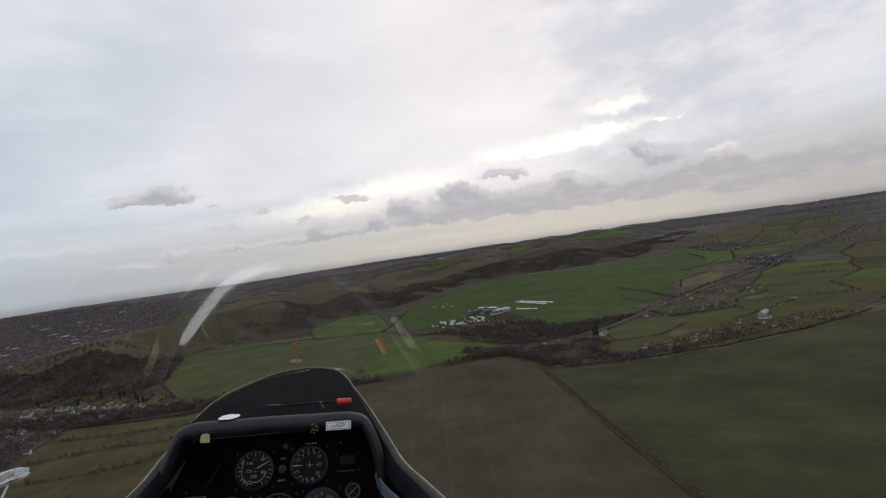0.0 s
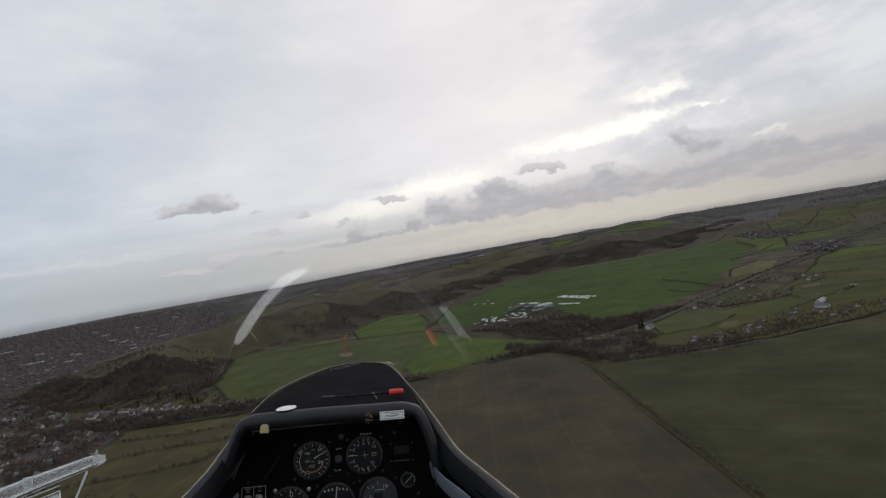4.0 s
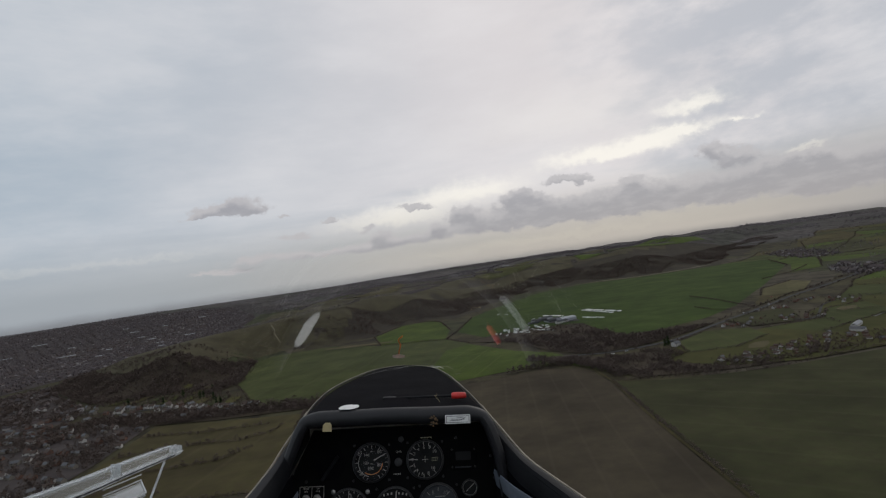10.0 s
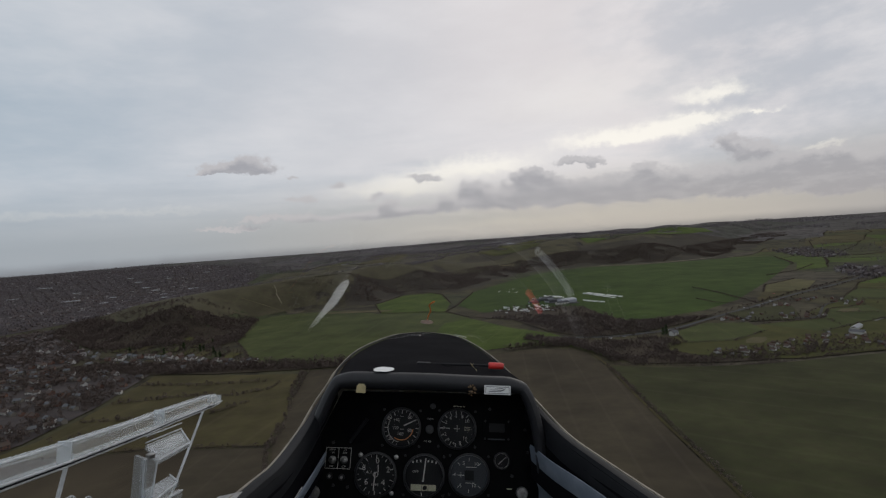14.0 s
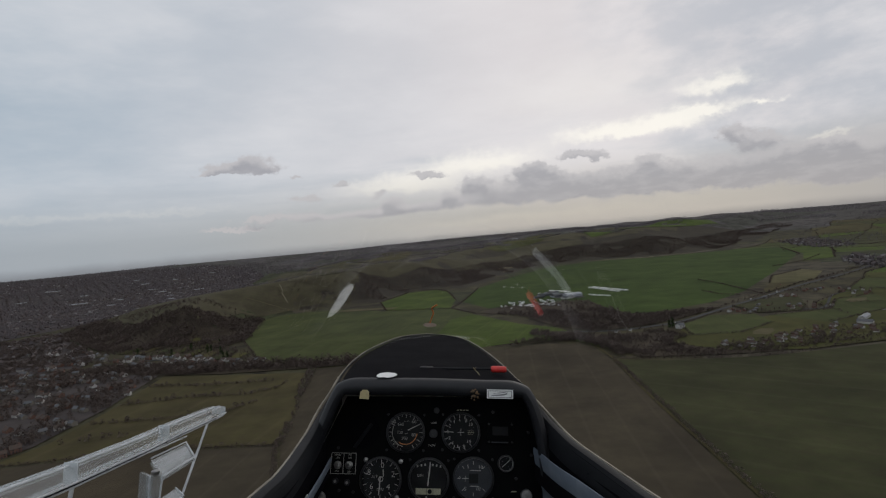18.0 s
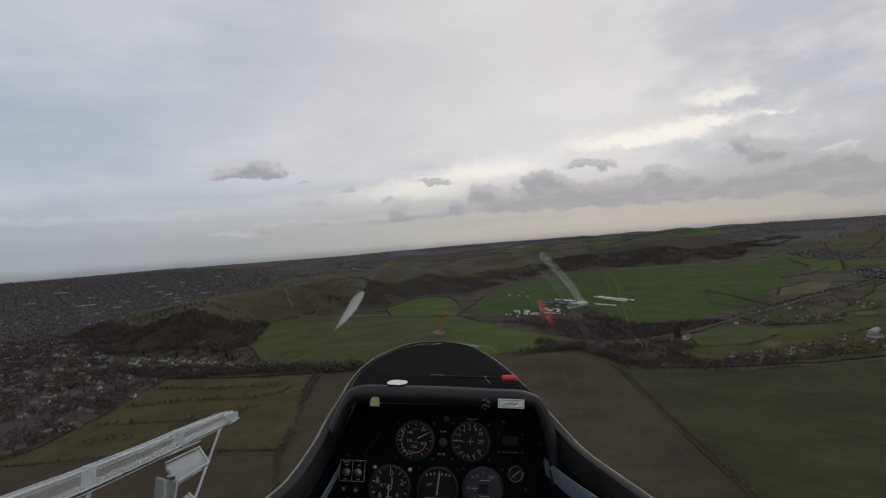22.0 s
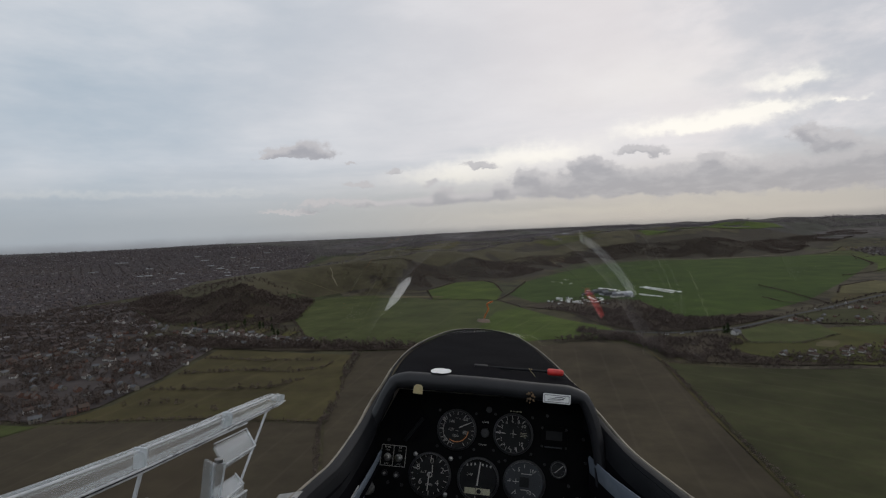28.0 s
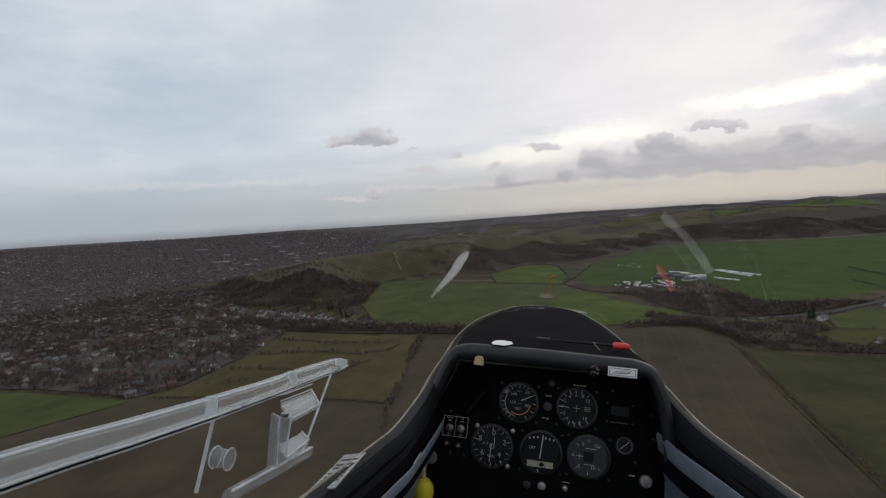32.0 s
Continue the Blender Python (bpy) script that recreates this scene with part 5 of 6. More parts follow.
def ribbon(name, line, width, mat, label, lift=0.5):
    pts = spline([(x, y, 0) for x, y in line], len(line) * 6)
    left, right = [], []
    for i, p in enumerate(pts):
        d = (pts[min(i + 1, len(pts) - 1)] - pts[max(i - 1, 0)]).normalized()
        for side, out in ((1, left), (-1, right)):
            q = p + Vector((-d.y, d.x, 0)) * side * width / 2
            out.append(on_land(q.x, q.y, lift))
    bm = loft([left, right], False)
    if sum(f.normal.z for f in bm.faces) < 0:
        bmesh.ops.reverse_faces(bm, faces=list(bm.faces))
    return tagged(part(name, bm, mat), label, "road", kind="structure")


MAIN_ROAD = [(3000, 2800), (2100, 2080), (1500, 1620), (1180, 1380), (993, 1225), (847, 1114), (733, 1037), (602, 930), (527, 874), (448, 812), (373, 752), (306, 716), (245, 694), (190, 690), (140, 700)]
ribbon("road", MAIN_ROAD, 8, ASPHALT, "grey main road between bare hedges")
ribbon("lane", [(168, 950), (172, 880), (185, 800), (215, 720), (240, 680)], 2.6, ASPHALT, "narrow lane to the clubhouse")
ribbon("lane", [(178, 585), (182, 510), (177, 420), (174, 330), (171, 160), (161, -30)], 3.0, OLIVE, "grassy farm track between fields")
ribbon("lane", [(345, 566), (400, 574), (450, 592), (500, 608), (560, 600), (640, 596), (760, 640)], 4, ASPHALT, "village street")
ribbon("lane", [(530, 868), (560, 800), (600, 770), (690, 880), (760, 915)], 4, ASPHALT, "village lane past the houses")
ribbon("yard", [(600, 688), (650, 722), (712, 760)], 20, YARD, "pale grey concrete farmyard", 0.8)
ribbon("lane", [(-1010, 1060), (-880, 930), (-720, 810), (-600, 755), (-497, 722), (-399, 668), (-310, 640)], 3.5, ASPHALT, "street along the terraced houses")


# ---- trees ----
def twig_material(name, a, b):
    m = bpy.data.materials.new(name)
    m.use_nodes = True
    nt, lk = m.node_tree.nodes, m.node_tree.links
    bsdf = nt["Principled BSDF"]
    bsdf.inputs["Roughness"].default_value, bsdf.inputs["Specular IOR Level"].default_value = 0.95, 0.05
    geo, n, r, mx = nt.new("ShaderNodeNewGeometry"), nt.new("ShaderNodeTexNoise"), nt.new("ShaderNodeMath"), nt.new("ShaderNodeMix")
    n.inputs["Scale"].default_value, n.inputs["Detail"].default_value = 0.035, 4
    lk.new(geo.outputs["Position"], n.inputs[0])
    r.operation = "ADD"
    lk.new(n.outputs[0], r.inputs[0])
    half_random = nt.new("ShaderNodeMath")
    half_random.operation = "MULTIPLY_ADD"
    half_random.inputs[1].default_value, half_random.inputs[2].default_value = 0.8, -0.4
    lk.new(geo.outputs["Random Per Island"], half_random.inputs[0])
    lk.new(half_random.outputs[0], r.inputs[1])
    mx.data_type = "RGBA"
    lk.new(r.outputs[0], mx.inputs[0])
    mx.inputs[6].default_value, mx.inputs[7].default_value = (*a, 1), (*b, 1)
    lk.new(mx.outputs[2], bsdf.inputs["Base Color"])
    return m


BARE_TWIGS = twig_material("bare_winter_twigs", (0.058, 0.045, 0.040), (0.135, 0.105, 0.090))
# far trees: distance haze is put into this paler, lilac base colour
HAZED_TWIGS = twig_material("haze_tinted_far_twigs", (0.118, 0.104, 0.108), (0.205, 0.180, 0.186))
SCRUB_TWIGS = twig_material("rusty_scrub_twigs", (0.056, 0.044, 0.038), (0.125, 0.094, 0.078))
EVERGREEN = twig_material("dark_evergreen", (0.018, 0.028, 0.014), (0.045, 0.062, 0.026))


def tree_shape(seed, clumps=30, tall=1.0, wide=0.42, base=0.25, cone=False, size=0.085):
    """A tree one metre high: tapered trunk, limbs and a crown of small loose clumps."""
    rng = np.random.default_rng(seed)
    v, f = [], []

    def stick(p, q, r0, r1):
        i = len(v)
        for c, r in ((p, r0), (q, r1)):
            for a in (0, 2.1, 4.2):
                v.append((c[0] + r * math.cos(a), c[1] + r * math.sin(a), c[2]))
        for k in range(3):
            j = (k + 1) % 3
            f.append((i + k, i + j, i + 3 + j))
            f.append((i + k, i + 3 + j, i + 3 + k))

    stick((0, 0, -0.05), (0.01, 0.0, 0.5), 0.030, 0.014)
    for k in range(3):
        a = rng.uniform(0, 6.28)
        stick((0, 0, rng.uniform(0.22, 0.45)), (0.26 * math.cos(a), 0.26 * math.sin(a), rng.uniform(0.6, 0.85)), 0.013, 0.004)
    for k in range(clumps):
        z = rng.uniform(base, 1.0)
        t = (z - base) / (1 - base)
        reach = wide * ((1 - t) * 0.8 + 0.05 if cone else math.sqrt(max(0.02, 1 - (2 * t - 0.85) ** 2 / 1.4)))
        a, r = rng.uniform(0, 6.28), reach * math.sqrt(rng.uniform(0.15, 1.0))
        c = np.array((r * math.cos(a), r * math.sin(a), z))
        for _ in range(2):
            p = rng.normal(0, 1, (3, 3)) * (size, size, size * 0.85)
            i = len(v)
            v.extend((c + q).tolist() for q in p)
            f.append((i, i + 1, i + 2))
    return np.array(v, float), np.array(f, int)


BARE_TREES = [tree_shape(k) for k in range(5)]
BUSHES = [tree_shape(20 + k, 14, 1.0, 0.75, 0.0, False, 0.11) for k in range(3)]
FAR_TREES = [tree_shape(60 + k, 14, 1.0, 0.42, 0.15, False, 0.13) for k in range(4)]
CONIFERS = [tree_shape(40 + k, 60, 1.0, 0.26, 0.05, True) for k in range(2)]


def planted(name, spots, shapes, mat, label, category, seed=1):
    """Many plants joined: spots are x, y, height, spread."""
    rng = np.random.default_rng(seed)
    allv, allf, base = [], [], 0
    at = laid(spots[:, 0], spots[:, 1], height(spots[:, 0], spots[:, 1]))
    for (x, y, z), (h, w) in zip(at, spots[:, 2:]):
        v, f = shapes[rng.integers(len(shapes))]
        a = rng.uniform(0, 6.28)
        c, s = math.cos(a), math.sin(a)
        h, w = h * 0.85, w * 0.8
        q = np.stack([(v[:, 0] * c - v[:, 1] * s) * w + x, (v[:, 0] * s + v[:, 1] * c) * w + y, v[:, 2] * h + z], 1)
        allv.append(q)
        allf.append(f + base)
        base += len(v)
    V, F = np.concatenate(allv), np.concatenate(allf)
    me = bpy.data.meshes.new(name)
    me.vertices.add(len(V))
    me.vertices.foreach_set("co", V.ravel())
    me.loops.add(F.size)
    me.loops.foreach_set("vertex_index", F.ravel())
    me.polygons.add(len(F))
    me.polygons.foreach_set("loop_start", np.arange(0, F.size, 3))
    me.update(calc_edges=True)
    me.materials.append(mat)
    return tagged(new(name, me), label, category, kind="stuff")


def inside(x, y, poly):
    hit = np.zeros(x.shape, bool)
    for (ax, ay), (bx, by) in zip(poly, poly[1:] + poly[:1]):
        cross = ((ay > y) != (by > y)) & (x < (bx - ax) * (y - ay) / (by - ay + 1e-9) + ax)
        hit ^= cross
    return hit


def wood_spots(poly, gap, low, high, seed, keep=1.0, clump=0.0):
    rng = np.random.default_rng(seed)
    xs, ys = [p[0] for p in poly], [p[1] for p in poly]
    gx, gy = np.meshgrid(np.arange(min(xs), max(xs), gap), np.arange(min(ys), max(ys), gap))
    x, y = gx.ravel() + rng.uniform(-0.5, 0.5, gx.size) * gap, gy.ravel() + rng.uniform(-0.5, 0.5, gx.size) * gap
    ok = inside(x, y, poly) & (rng.random(gx.size) < keep)
    if clump:
        ok &= waves(x, y, clump) + 0.6 * waves(x + 300, y, clump * 0.37) > -0.1
    x, y = x[ok], y[ok]
    h = rng.uniform(low, high, x.size)
    return np.stack([x, y, h, h * rng.uniform(0.75, 1.25, x.size)], 1)


def hedge_spots(line, gap, low, high, seed, spread=1.5, keep=1.0):
    rng = np.random.default_rng(seed)
    out = []
    for (ax, ay), (bx, by) in zip(line, line[1:]):
        n = max(1, int(math.hypot(bx - ax, by - ay) / gap))
        for k in range(n):
            if rng.random() < keep:
                t = (k + rng.random()) / n
                h = rng.uniform(low, high)
                out.append((ax + (bx - ax) * t + rng.normal(0, spread), ay + (by - ay) * t + rng.normal(0, spread), h, h * rng.uniform(0.9, 1.4)))
    return np.array(out)


def on_slope(spots, low, high):
    """Keeps what grows between two levels of the escarpment, with ragged edges and bare spurs."""
    x, y = spots[:, 0], spots[:, 1]
    s = slope_at(x, y) + 0.30 * waves(x, y, 34) + 0.16 * waves(x, y, 90)
    return spots[(s > low) & (s < high)]


slope_wood = [(-1060, 1200), (-860, 1000), (-720, 870), (-640, 850), (-580, 862), (-520, 850), (-445, 800), (-425, 870), (-500, 1150), (-515, 1185), (-550, 1060), (-640, 1000), (-740, 1030), (-850, 1130), (-970, 1250), (-1060, 1330)]
field("wood_floor", slope_wood, LEAF_LITTER, "brown leaf litter under the bare trees", 0.5, 40)
planted("slope_woodland", np.concatenate([wood_spots(slope_wood, 5.5, 3, 6, 3, 0.75), wood_spots(slope_wood, 6.5, 7, 13, 43, 0.8, 24.0), wood_spots([(-1080, 1200), (-860, 980), (-700, 850), (-440, 790), (-415, 880), (-500, 1180), (-560, 1190), (-660, 1150), (-760, 1170), (-870, 1240), (-1080, 1400)], 10, 3, 9, 143, 0.65, 38.0)]), BARE_TREES, BARE_TWIGS, "bare winter woodland on the hill's flank", "woodland", 3)
for outline in ([(-330, 640), (-215, 618), (-137, 612), (-62, 612), (-20, 600), (-20, 591), (-112, 586), (-208, 580), (-345, 588), (-440, 607), (-700, 700), (-690, 720), (-500, 690)], [(100, 905), (150, 745), (205, 690), (300, 722), (400, 790), (480, 850), (380, 850), (325, 840), (300, 925), (290, 1045), (150, 1040), (60, 1005), (30, 960), (60, 930)],
                [(215, 660), (260, 668), (320, 690), (345, 640), (300, 600), (330, 560), (400, 585), (560, 600), (560, 570), (400, 532), (220, 518), (190, 590), (150, 650), (100, 690), (110, 720), (200, 668)]):
    field("wood_floor", outline, LEAF_LITTER, "brown leaf litter under the bare trees", 0.35)
planted("belt_woodland", np.concatenate([wood_spots([(-330, 640), (-137, 612), (-62, 610), (-20, 600), (-20, 592), (-112, 587), (-208, 582), (-440, 608), (-640, 680), (-500, 690)], 8, 9, 14, 44, 0.7, 18.0), wood_spots([(-330, 640), (-137, 612), (-62, 610), (-20, 600), (-20, 592), (-112, 587), (-208, 582), (-440, 608), (-640, 680), (-500, 690)], 5, 4, 10, 4, 0.85),
                                         wood_spots([(62, 620), (90, 622), (120, 630), (160, 614), (180, 580), (196, 520), (215, 540), (170, 660), (120, 645)], 4.6, 6, 11, 5), wood_spots([(-214, 556), (-200, 470), (-176, 385), (-166, 300), (-158, 300), (-190, 466), (-205, 572)], 5, 4, 8, 58, 0.8)]), BARE_TREES, BARE_TWIGS, "dense belt of bare trees along the old railway", "woodland", 4)
planted("roadside_woodland", np.concatenate([wood_spots([(120, 860), (150, 760), (205, 700), (300, 730), (420, 810), (380, 845), (325, 840), (296, 925), (250, 950), (190, 900)], 9, 7, 12, 46, 0.7, 22.0), wood_spots([(150, 960), (250, 960), (300, 925), (290, 1045), (215, 1060), (205, 1010)], 7, 3, 7, 47, 0.5), wood_spots([(120, 860), (150, 745), (205, 690), (300, 722), (400, 790), (480, 850), (380, 850), (325, 840), (300, 925), (250, 960), (235, 900), (190, 900), (150, 960), (100, 950), (60, 930)], 4.6, 2.5, 7, 6, 0.9, 14.0), wood_spots([(120, 860), (150, 745), (205, 690), (300, 722), (400, 790), (480, 850), (380, 850), (325, 840), (300, 925), (250, 960), (235, 900), (190, 900), (150, 960), (100, 950), (60, 930)], 4.8, 1.5, 4, 56, 0.85),
                                             wood_spots([(215, 660), (260, 668), (320, 690), (345, 640), (300, 600), (330, 560), (400, 585), (560, 600), (560, 570), (400, 532), (220, 518), (190, 590), (150, 650), (100, 690), (110, 720), (200, 668)], 4.6, 2.5, 7.5, 7, 0.9, 15.0), wood_spots([(215, 660), (260, 668), (320, 690), (345, 640), (300, 600), (330, 560), (400, 585), (560, 600), (560, 570), (400, 532), (220, 518), (190, 590), (150, 650), (100, 690), (110, 720), (200, 668)], 4.8, 1.5, 4, 57, 0.85)]), BARE_TREES, BARE_TWIGS, "bare trees and scrub beside the road", "woodland", 6)
ridge_strip = [(-380, 1340), (-236, 1360), (-177, 1575), (-11, 1560), (102, 1810), (370, 2270), (677, 2340), (904, 2210), (1159, 2310), (1476, 2620), (1942, 3020), (1860, 3160), (1500, 2900), (1200, 2640), (950, 2560), (640, 2600), (350, 2500), (80, 2150), (-60, 1850), (-240, 1640), (-400, 1500)]
planted("downs_scrub", np.concatenate([on_slope(wood_spots(ridge_strip, 8.0, 4, 9, 8, 0.85, 60.0), 0.02, 0.85), on_slope(wood_spots(ridge_strip, 6.5, 3, 8, 18, 0.8), 0.02, 0.62)]), BUSHES, SCRUB_TWIGS, "rusty brown scrub on the chalk escarpment", "scrub", 8)
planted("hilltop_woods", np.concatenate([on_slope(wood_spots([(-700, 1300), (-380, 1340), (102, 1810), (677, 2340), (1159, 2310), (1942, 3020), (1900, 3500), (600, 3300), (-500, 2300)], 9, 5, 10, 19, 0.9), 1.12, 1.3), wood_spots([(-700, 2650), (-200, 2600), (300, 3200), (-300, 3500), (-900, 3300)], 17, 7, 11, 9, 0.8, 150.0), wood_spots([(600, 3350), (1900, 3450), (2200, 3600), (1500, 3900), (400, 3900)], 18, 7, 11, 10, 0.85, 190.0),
                                         wood_spots([(-860, 1900), (-700, 1750), (-640, 2250), (-800, 2500), (-1000, 2300)], 14, 7, 12, 11, 0.8)]), FAR_TREES, HAZED_TWIGS, "dark woods on top of the downs", "woodland", 9)
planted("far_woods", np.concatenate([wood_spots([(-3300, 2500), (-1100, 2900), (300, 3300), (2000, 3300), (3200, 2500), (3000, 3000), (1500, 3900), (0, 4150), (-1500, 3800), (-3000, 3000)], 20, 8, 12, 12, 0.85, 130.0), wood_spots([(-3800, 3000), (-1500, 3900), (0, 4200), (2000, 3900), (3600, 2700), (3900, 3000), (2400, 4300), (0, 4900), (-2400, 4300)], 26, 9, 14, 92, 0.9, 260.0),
                                     wood_spots([(1300, 1500), (2600, 1500), (3600, 2600), (2300, 3200), (1500, 2400)], 30, 7, 12, 13, 0.4, 120.0)]), FAR_TREES, HAZED_TWIGS, "far woods and hedgerows", "woodland", 12)
planted("hill_scrub", np.concatenate([wood_spots([(-1020, 1320), (-850, 1160), (-740, 1090), (-640, 1070), (-560, 1095), (-560, 1170), (-640, 1130), (-740, 1150), (-860, 1230)], 6, 2.5, 5.5, 14, 0.8, 22.0), wood_spots([(-540, 1300), (-440, 1350), (-380, 1400), (-420, 1470), (-520, 1400)], 5.5, 3, 6, 15, 0.8, 30.0)]), BUSHES, SCRUB_TWIGS, "brown thorn scrub on the grassy hill", "scrub", 14)
hedges = [[(190, 510), (341, 516), (407, 521), (640, 564), (900, 524)], [(182, 505), (179, 420), (176, 300), (172, 100)], [(172, 88), (264, 134), (440, -60)], [(-505, 1172), (-430, 862), (-300, 620)], [(-30, 1066), (-188, 1118), (-232, 1300), (-173, 1505)],
          [(-24, 1227), (-50, 1440), (-87, 1520), (-140, 1540)], [(20, 955), (-30, 1066), (-5, 1170), (40, 1450)], [(360, 722), (345, 640), (410, 640), (480, 690)], [(500, 740), (600, 750), (660, 830), (740, 850)], [(500, 850), (500, 770), (560, 760)], [(540, 660), (600, 690), (700, 740)], [(700, 1095), (765, 1206), (891, 1296)],
          [(618, 1264), (622, 1160), (616, 1067), (610, 947)], [(541, 1066), (545, 1000), (585, 950)], [(1126, 1705), (1160, 1745), (1287, 2074)], [(1133, 1534), (1431, 1996)], [(1431, 2100), (1480, 1880), (1640, 1950)],
          [(760, 640), (900, 700), (1150, 890)], [(-166, 300), (-280, 308), (-430, 293), (-600, 303)], [(-120, 166), (-166, 298)], [(-430, 550), (-340, 530), (-250, 528)],
          [(-413, 465), (-330, 478), (-262, 470), (-232, 490), (-228, 520)], [(-400, 400), (-320, 398), (-262, 405), (-236, 440)], [(1164, 1650), (1020, 1500), (889, 1420)]]
planted("hedgerows", np.concatenate([hedge_spots(h, 2.0, 2.0, 4.5, 30 + k, 1.0) for k, h in enumerate(hedges)] + [hedge_spots(h, 4.0, 2.5, 5.5, 300 + k, 1.2, 0.85) for k, h in enumerate(paddocks)]), BUSHES, BARE_TWIGS, "bare field hedges", "hedge", 21)
old_hedges = [[(-425, 548), (-340, 528), (-255, 526)], [(-410, 465), (-330, 478), (-262, 470), (-232, 490)], [(-398, 400), (-320, 398), (-262, 405), (-236, 440)], [(-408, 345), (-330, 350), (-280, 330)]]
planted("hedgerow_trees", np.concatenate([hedge_spots(h, 9.0, 4, 8, 90 + k, 2.5, 0.8) for k, h in enumerate(old_hedges)]), BARE_TREES, BARE_TWIGS, "bare trees along the old pasture hedges", "hedge", 23)
planted("road_hedge", np.concatenate([hedge_spots([(x + o, y - o) for x, y in MAIN_ROAD[1:-1]], 4.5, 2.0, 5 + (o < 0) * 2, 60 + o, 1.5, 0.7) for o in (-9, 9)]), BARE_TREES, BARE_TWIGS, "bare trees lining the main road", "hedge", 22)


# ---- buildings and small things on the land ----
RENDER_WHITE = material("white_render", (0.50, 0.48, 0.45), 0.85, second=(0.40, 0.385, 0.36), scale=0.4)
CREAM_RENDER = material("cream_render", (0.20, 0.18, 0.15), 0.85, second=(0.16, 0.145, 0.12), scale=0.4)
RED_BRICK = material("red_brick_wall", (0.16, 0.085, 0.06), 0.85, second=(0.12, 0.065, 0.05), scale=0.5)
ROOF_RED = material("red_brown_roof_tiles", (0.075, 0.042, 0.032), 0.85, second=(0.055, 0.045, 0.035), scale=0.4, third=(0.09, 0.065, 0.05), scale3=1.5)
ROOF_GREY = material("grey_slate_roof", (0.10, 0.10, 0.105), 0.7, second=(0.075, 0.075, 0.08), scale=0.4)
WINDOW_DARK = material("dark_window_pane", (0.03, 0.035, 0.04), 0.15)
METAL_ROOF = material("pale_metal_roof", (0.36, 0.37, 0.39), 0.6, second=(0.27, 0.28, 0.30), scale=0.1, spec=0.15)
DARK_ROOF = material("dark_sheet_roof", (0.085, 0.085, 0.088), 0.9, second=(0.06, 0.062, 0.065), scale=0.1, spec=0.1)
TRAILER_WHITE = material("white_trailer_paint", (0.80, 0.80, 0.78), 0.4, second=(0.68, 0.70, 0.68), scale=0.8)
TYRE = material("black_tyre", (0.02, 0.02, 0.02), 0.8, second=(0.03, 0.03, 0.03), scale=6)
CAR_PAINTS = [material("car_paint_" + n, c, 0.3, coat=0.5, second=tuple(v * 0.85 for v in c), scale=1) for n, c in (("white", (0.7, 0.7, 0.7)), ("dark", (0.04, 0.045, 0.06)), ("red", (0.35, 0.04, 0.03)), ("silver", (0.4, 0.42, 0.44)))]


def placed(x, y, turn=0.0, lift=0.0, size=1.0):
    return Matrix.Translation(on_land(x, y, lift)) @ Matrix.Rotation(radians(turn), 4, "Z") @ Matrix.Diagonal((size, size, size, 1))


def gable(w, d, eave, ridge, over=0.4, thick=0.25):
    """A pitched roof with its ridge along x."""
    w, d = w / 2 + over, d / 2 + over
    drop = (ridge - eave) / (d - over) * over
    ring = [(-d, eave - drop), (0, ridge), (d, eave - drop), (d, eave - drop + thick), (0, ridge + thick * 1.2), (-d, eave - drop + thick)]
    return loft([[(x, y, z) for y, z in ring] for x in (-w, w)], True, True)


def house(m, w, d, eave, ridge, wall_mat, roof_mat, label, group):
    h = thing("house", label, "house", group, m)
    ring = [(-d / 2, -2.0), (d / 2, -2.0), (d / 2, eave), (0, ridge - 0.1), (-d / 2, eave)]
    part("wall", loft([[(x, y, z) for y, z in ring] for x in (-w / 2, w / 2)], True, True), wall_mat, h, smooth=False)
    part("roof", gable(w, d, eave, ridge), roof_mat, h, smooth=False)
    part("chimney", rbox(0.9, 0.7, 2.0, 0.05, (w * 0.36, 0, ridge + 0.4), 1), RED_BRICK, h, smooth=False)
    for x in (-w * 0.27, w * 0.27):
        for z in (1.5, eave - 1.1):
            part("window", rbox(1.5, 0.12, 1.2, 0.02, (x, -d / 2 - 0.02, z), 1), WINDOW_DARK, h, smooth=False)
    part("door", rbox(1.0, 0.12, 2.0, 0.02, (0, -d / 2 - 0.02, 1.0), 1), DARK_ROOF, h, smooth=False)
    return h


hr = np.random.default_rng(5)
kinds = [house(placed(-497, 742, 62, 0, 0.8), 11, 8, 5.2, 8.4, RENDER_WHITE, ROOF_RED, "white rendered semi-detached house with red-brown tiled roof", "houses along the street"),
         house(placed(-470, 730, 62, 0, 0.8), 10, 8, 5.0, 8.2, RED_BRICK, ROOF_RED, "red brick house with brown tiled roof", "houses along the street"),
         house(placed(-445, 716, 60, 0, 0.8), 12, 8, 5.2, 8.0, CREAM_RENDER, ROOF_GREY, "cream rendered house with grey slate roof", "houses along the street"),
         house(placed(352, 700, 25, 0, 0.8), 12, 9, 5.4, 8.6, RENDER_WHITE, ROOF_GREY, "lone white farmhouse with grey roof", "houses by the main road")]
street = [(-880, 930), (-600, 755), (-497, 722), (-399, 668), (-310, 640)]
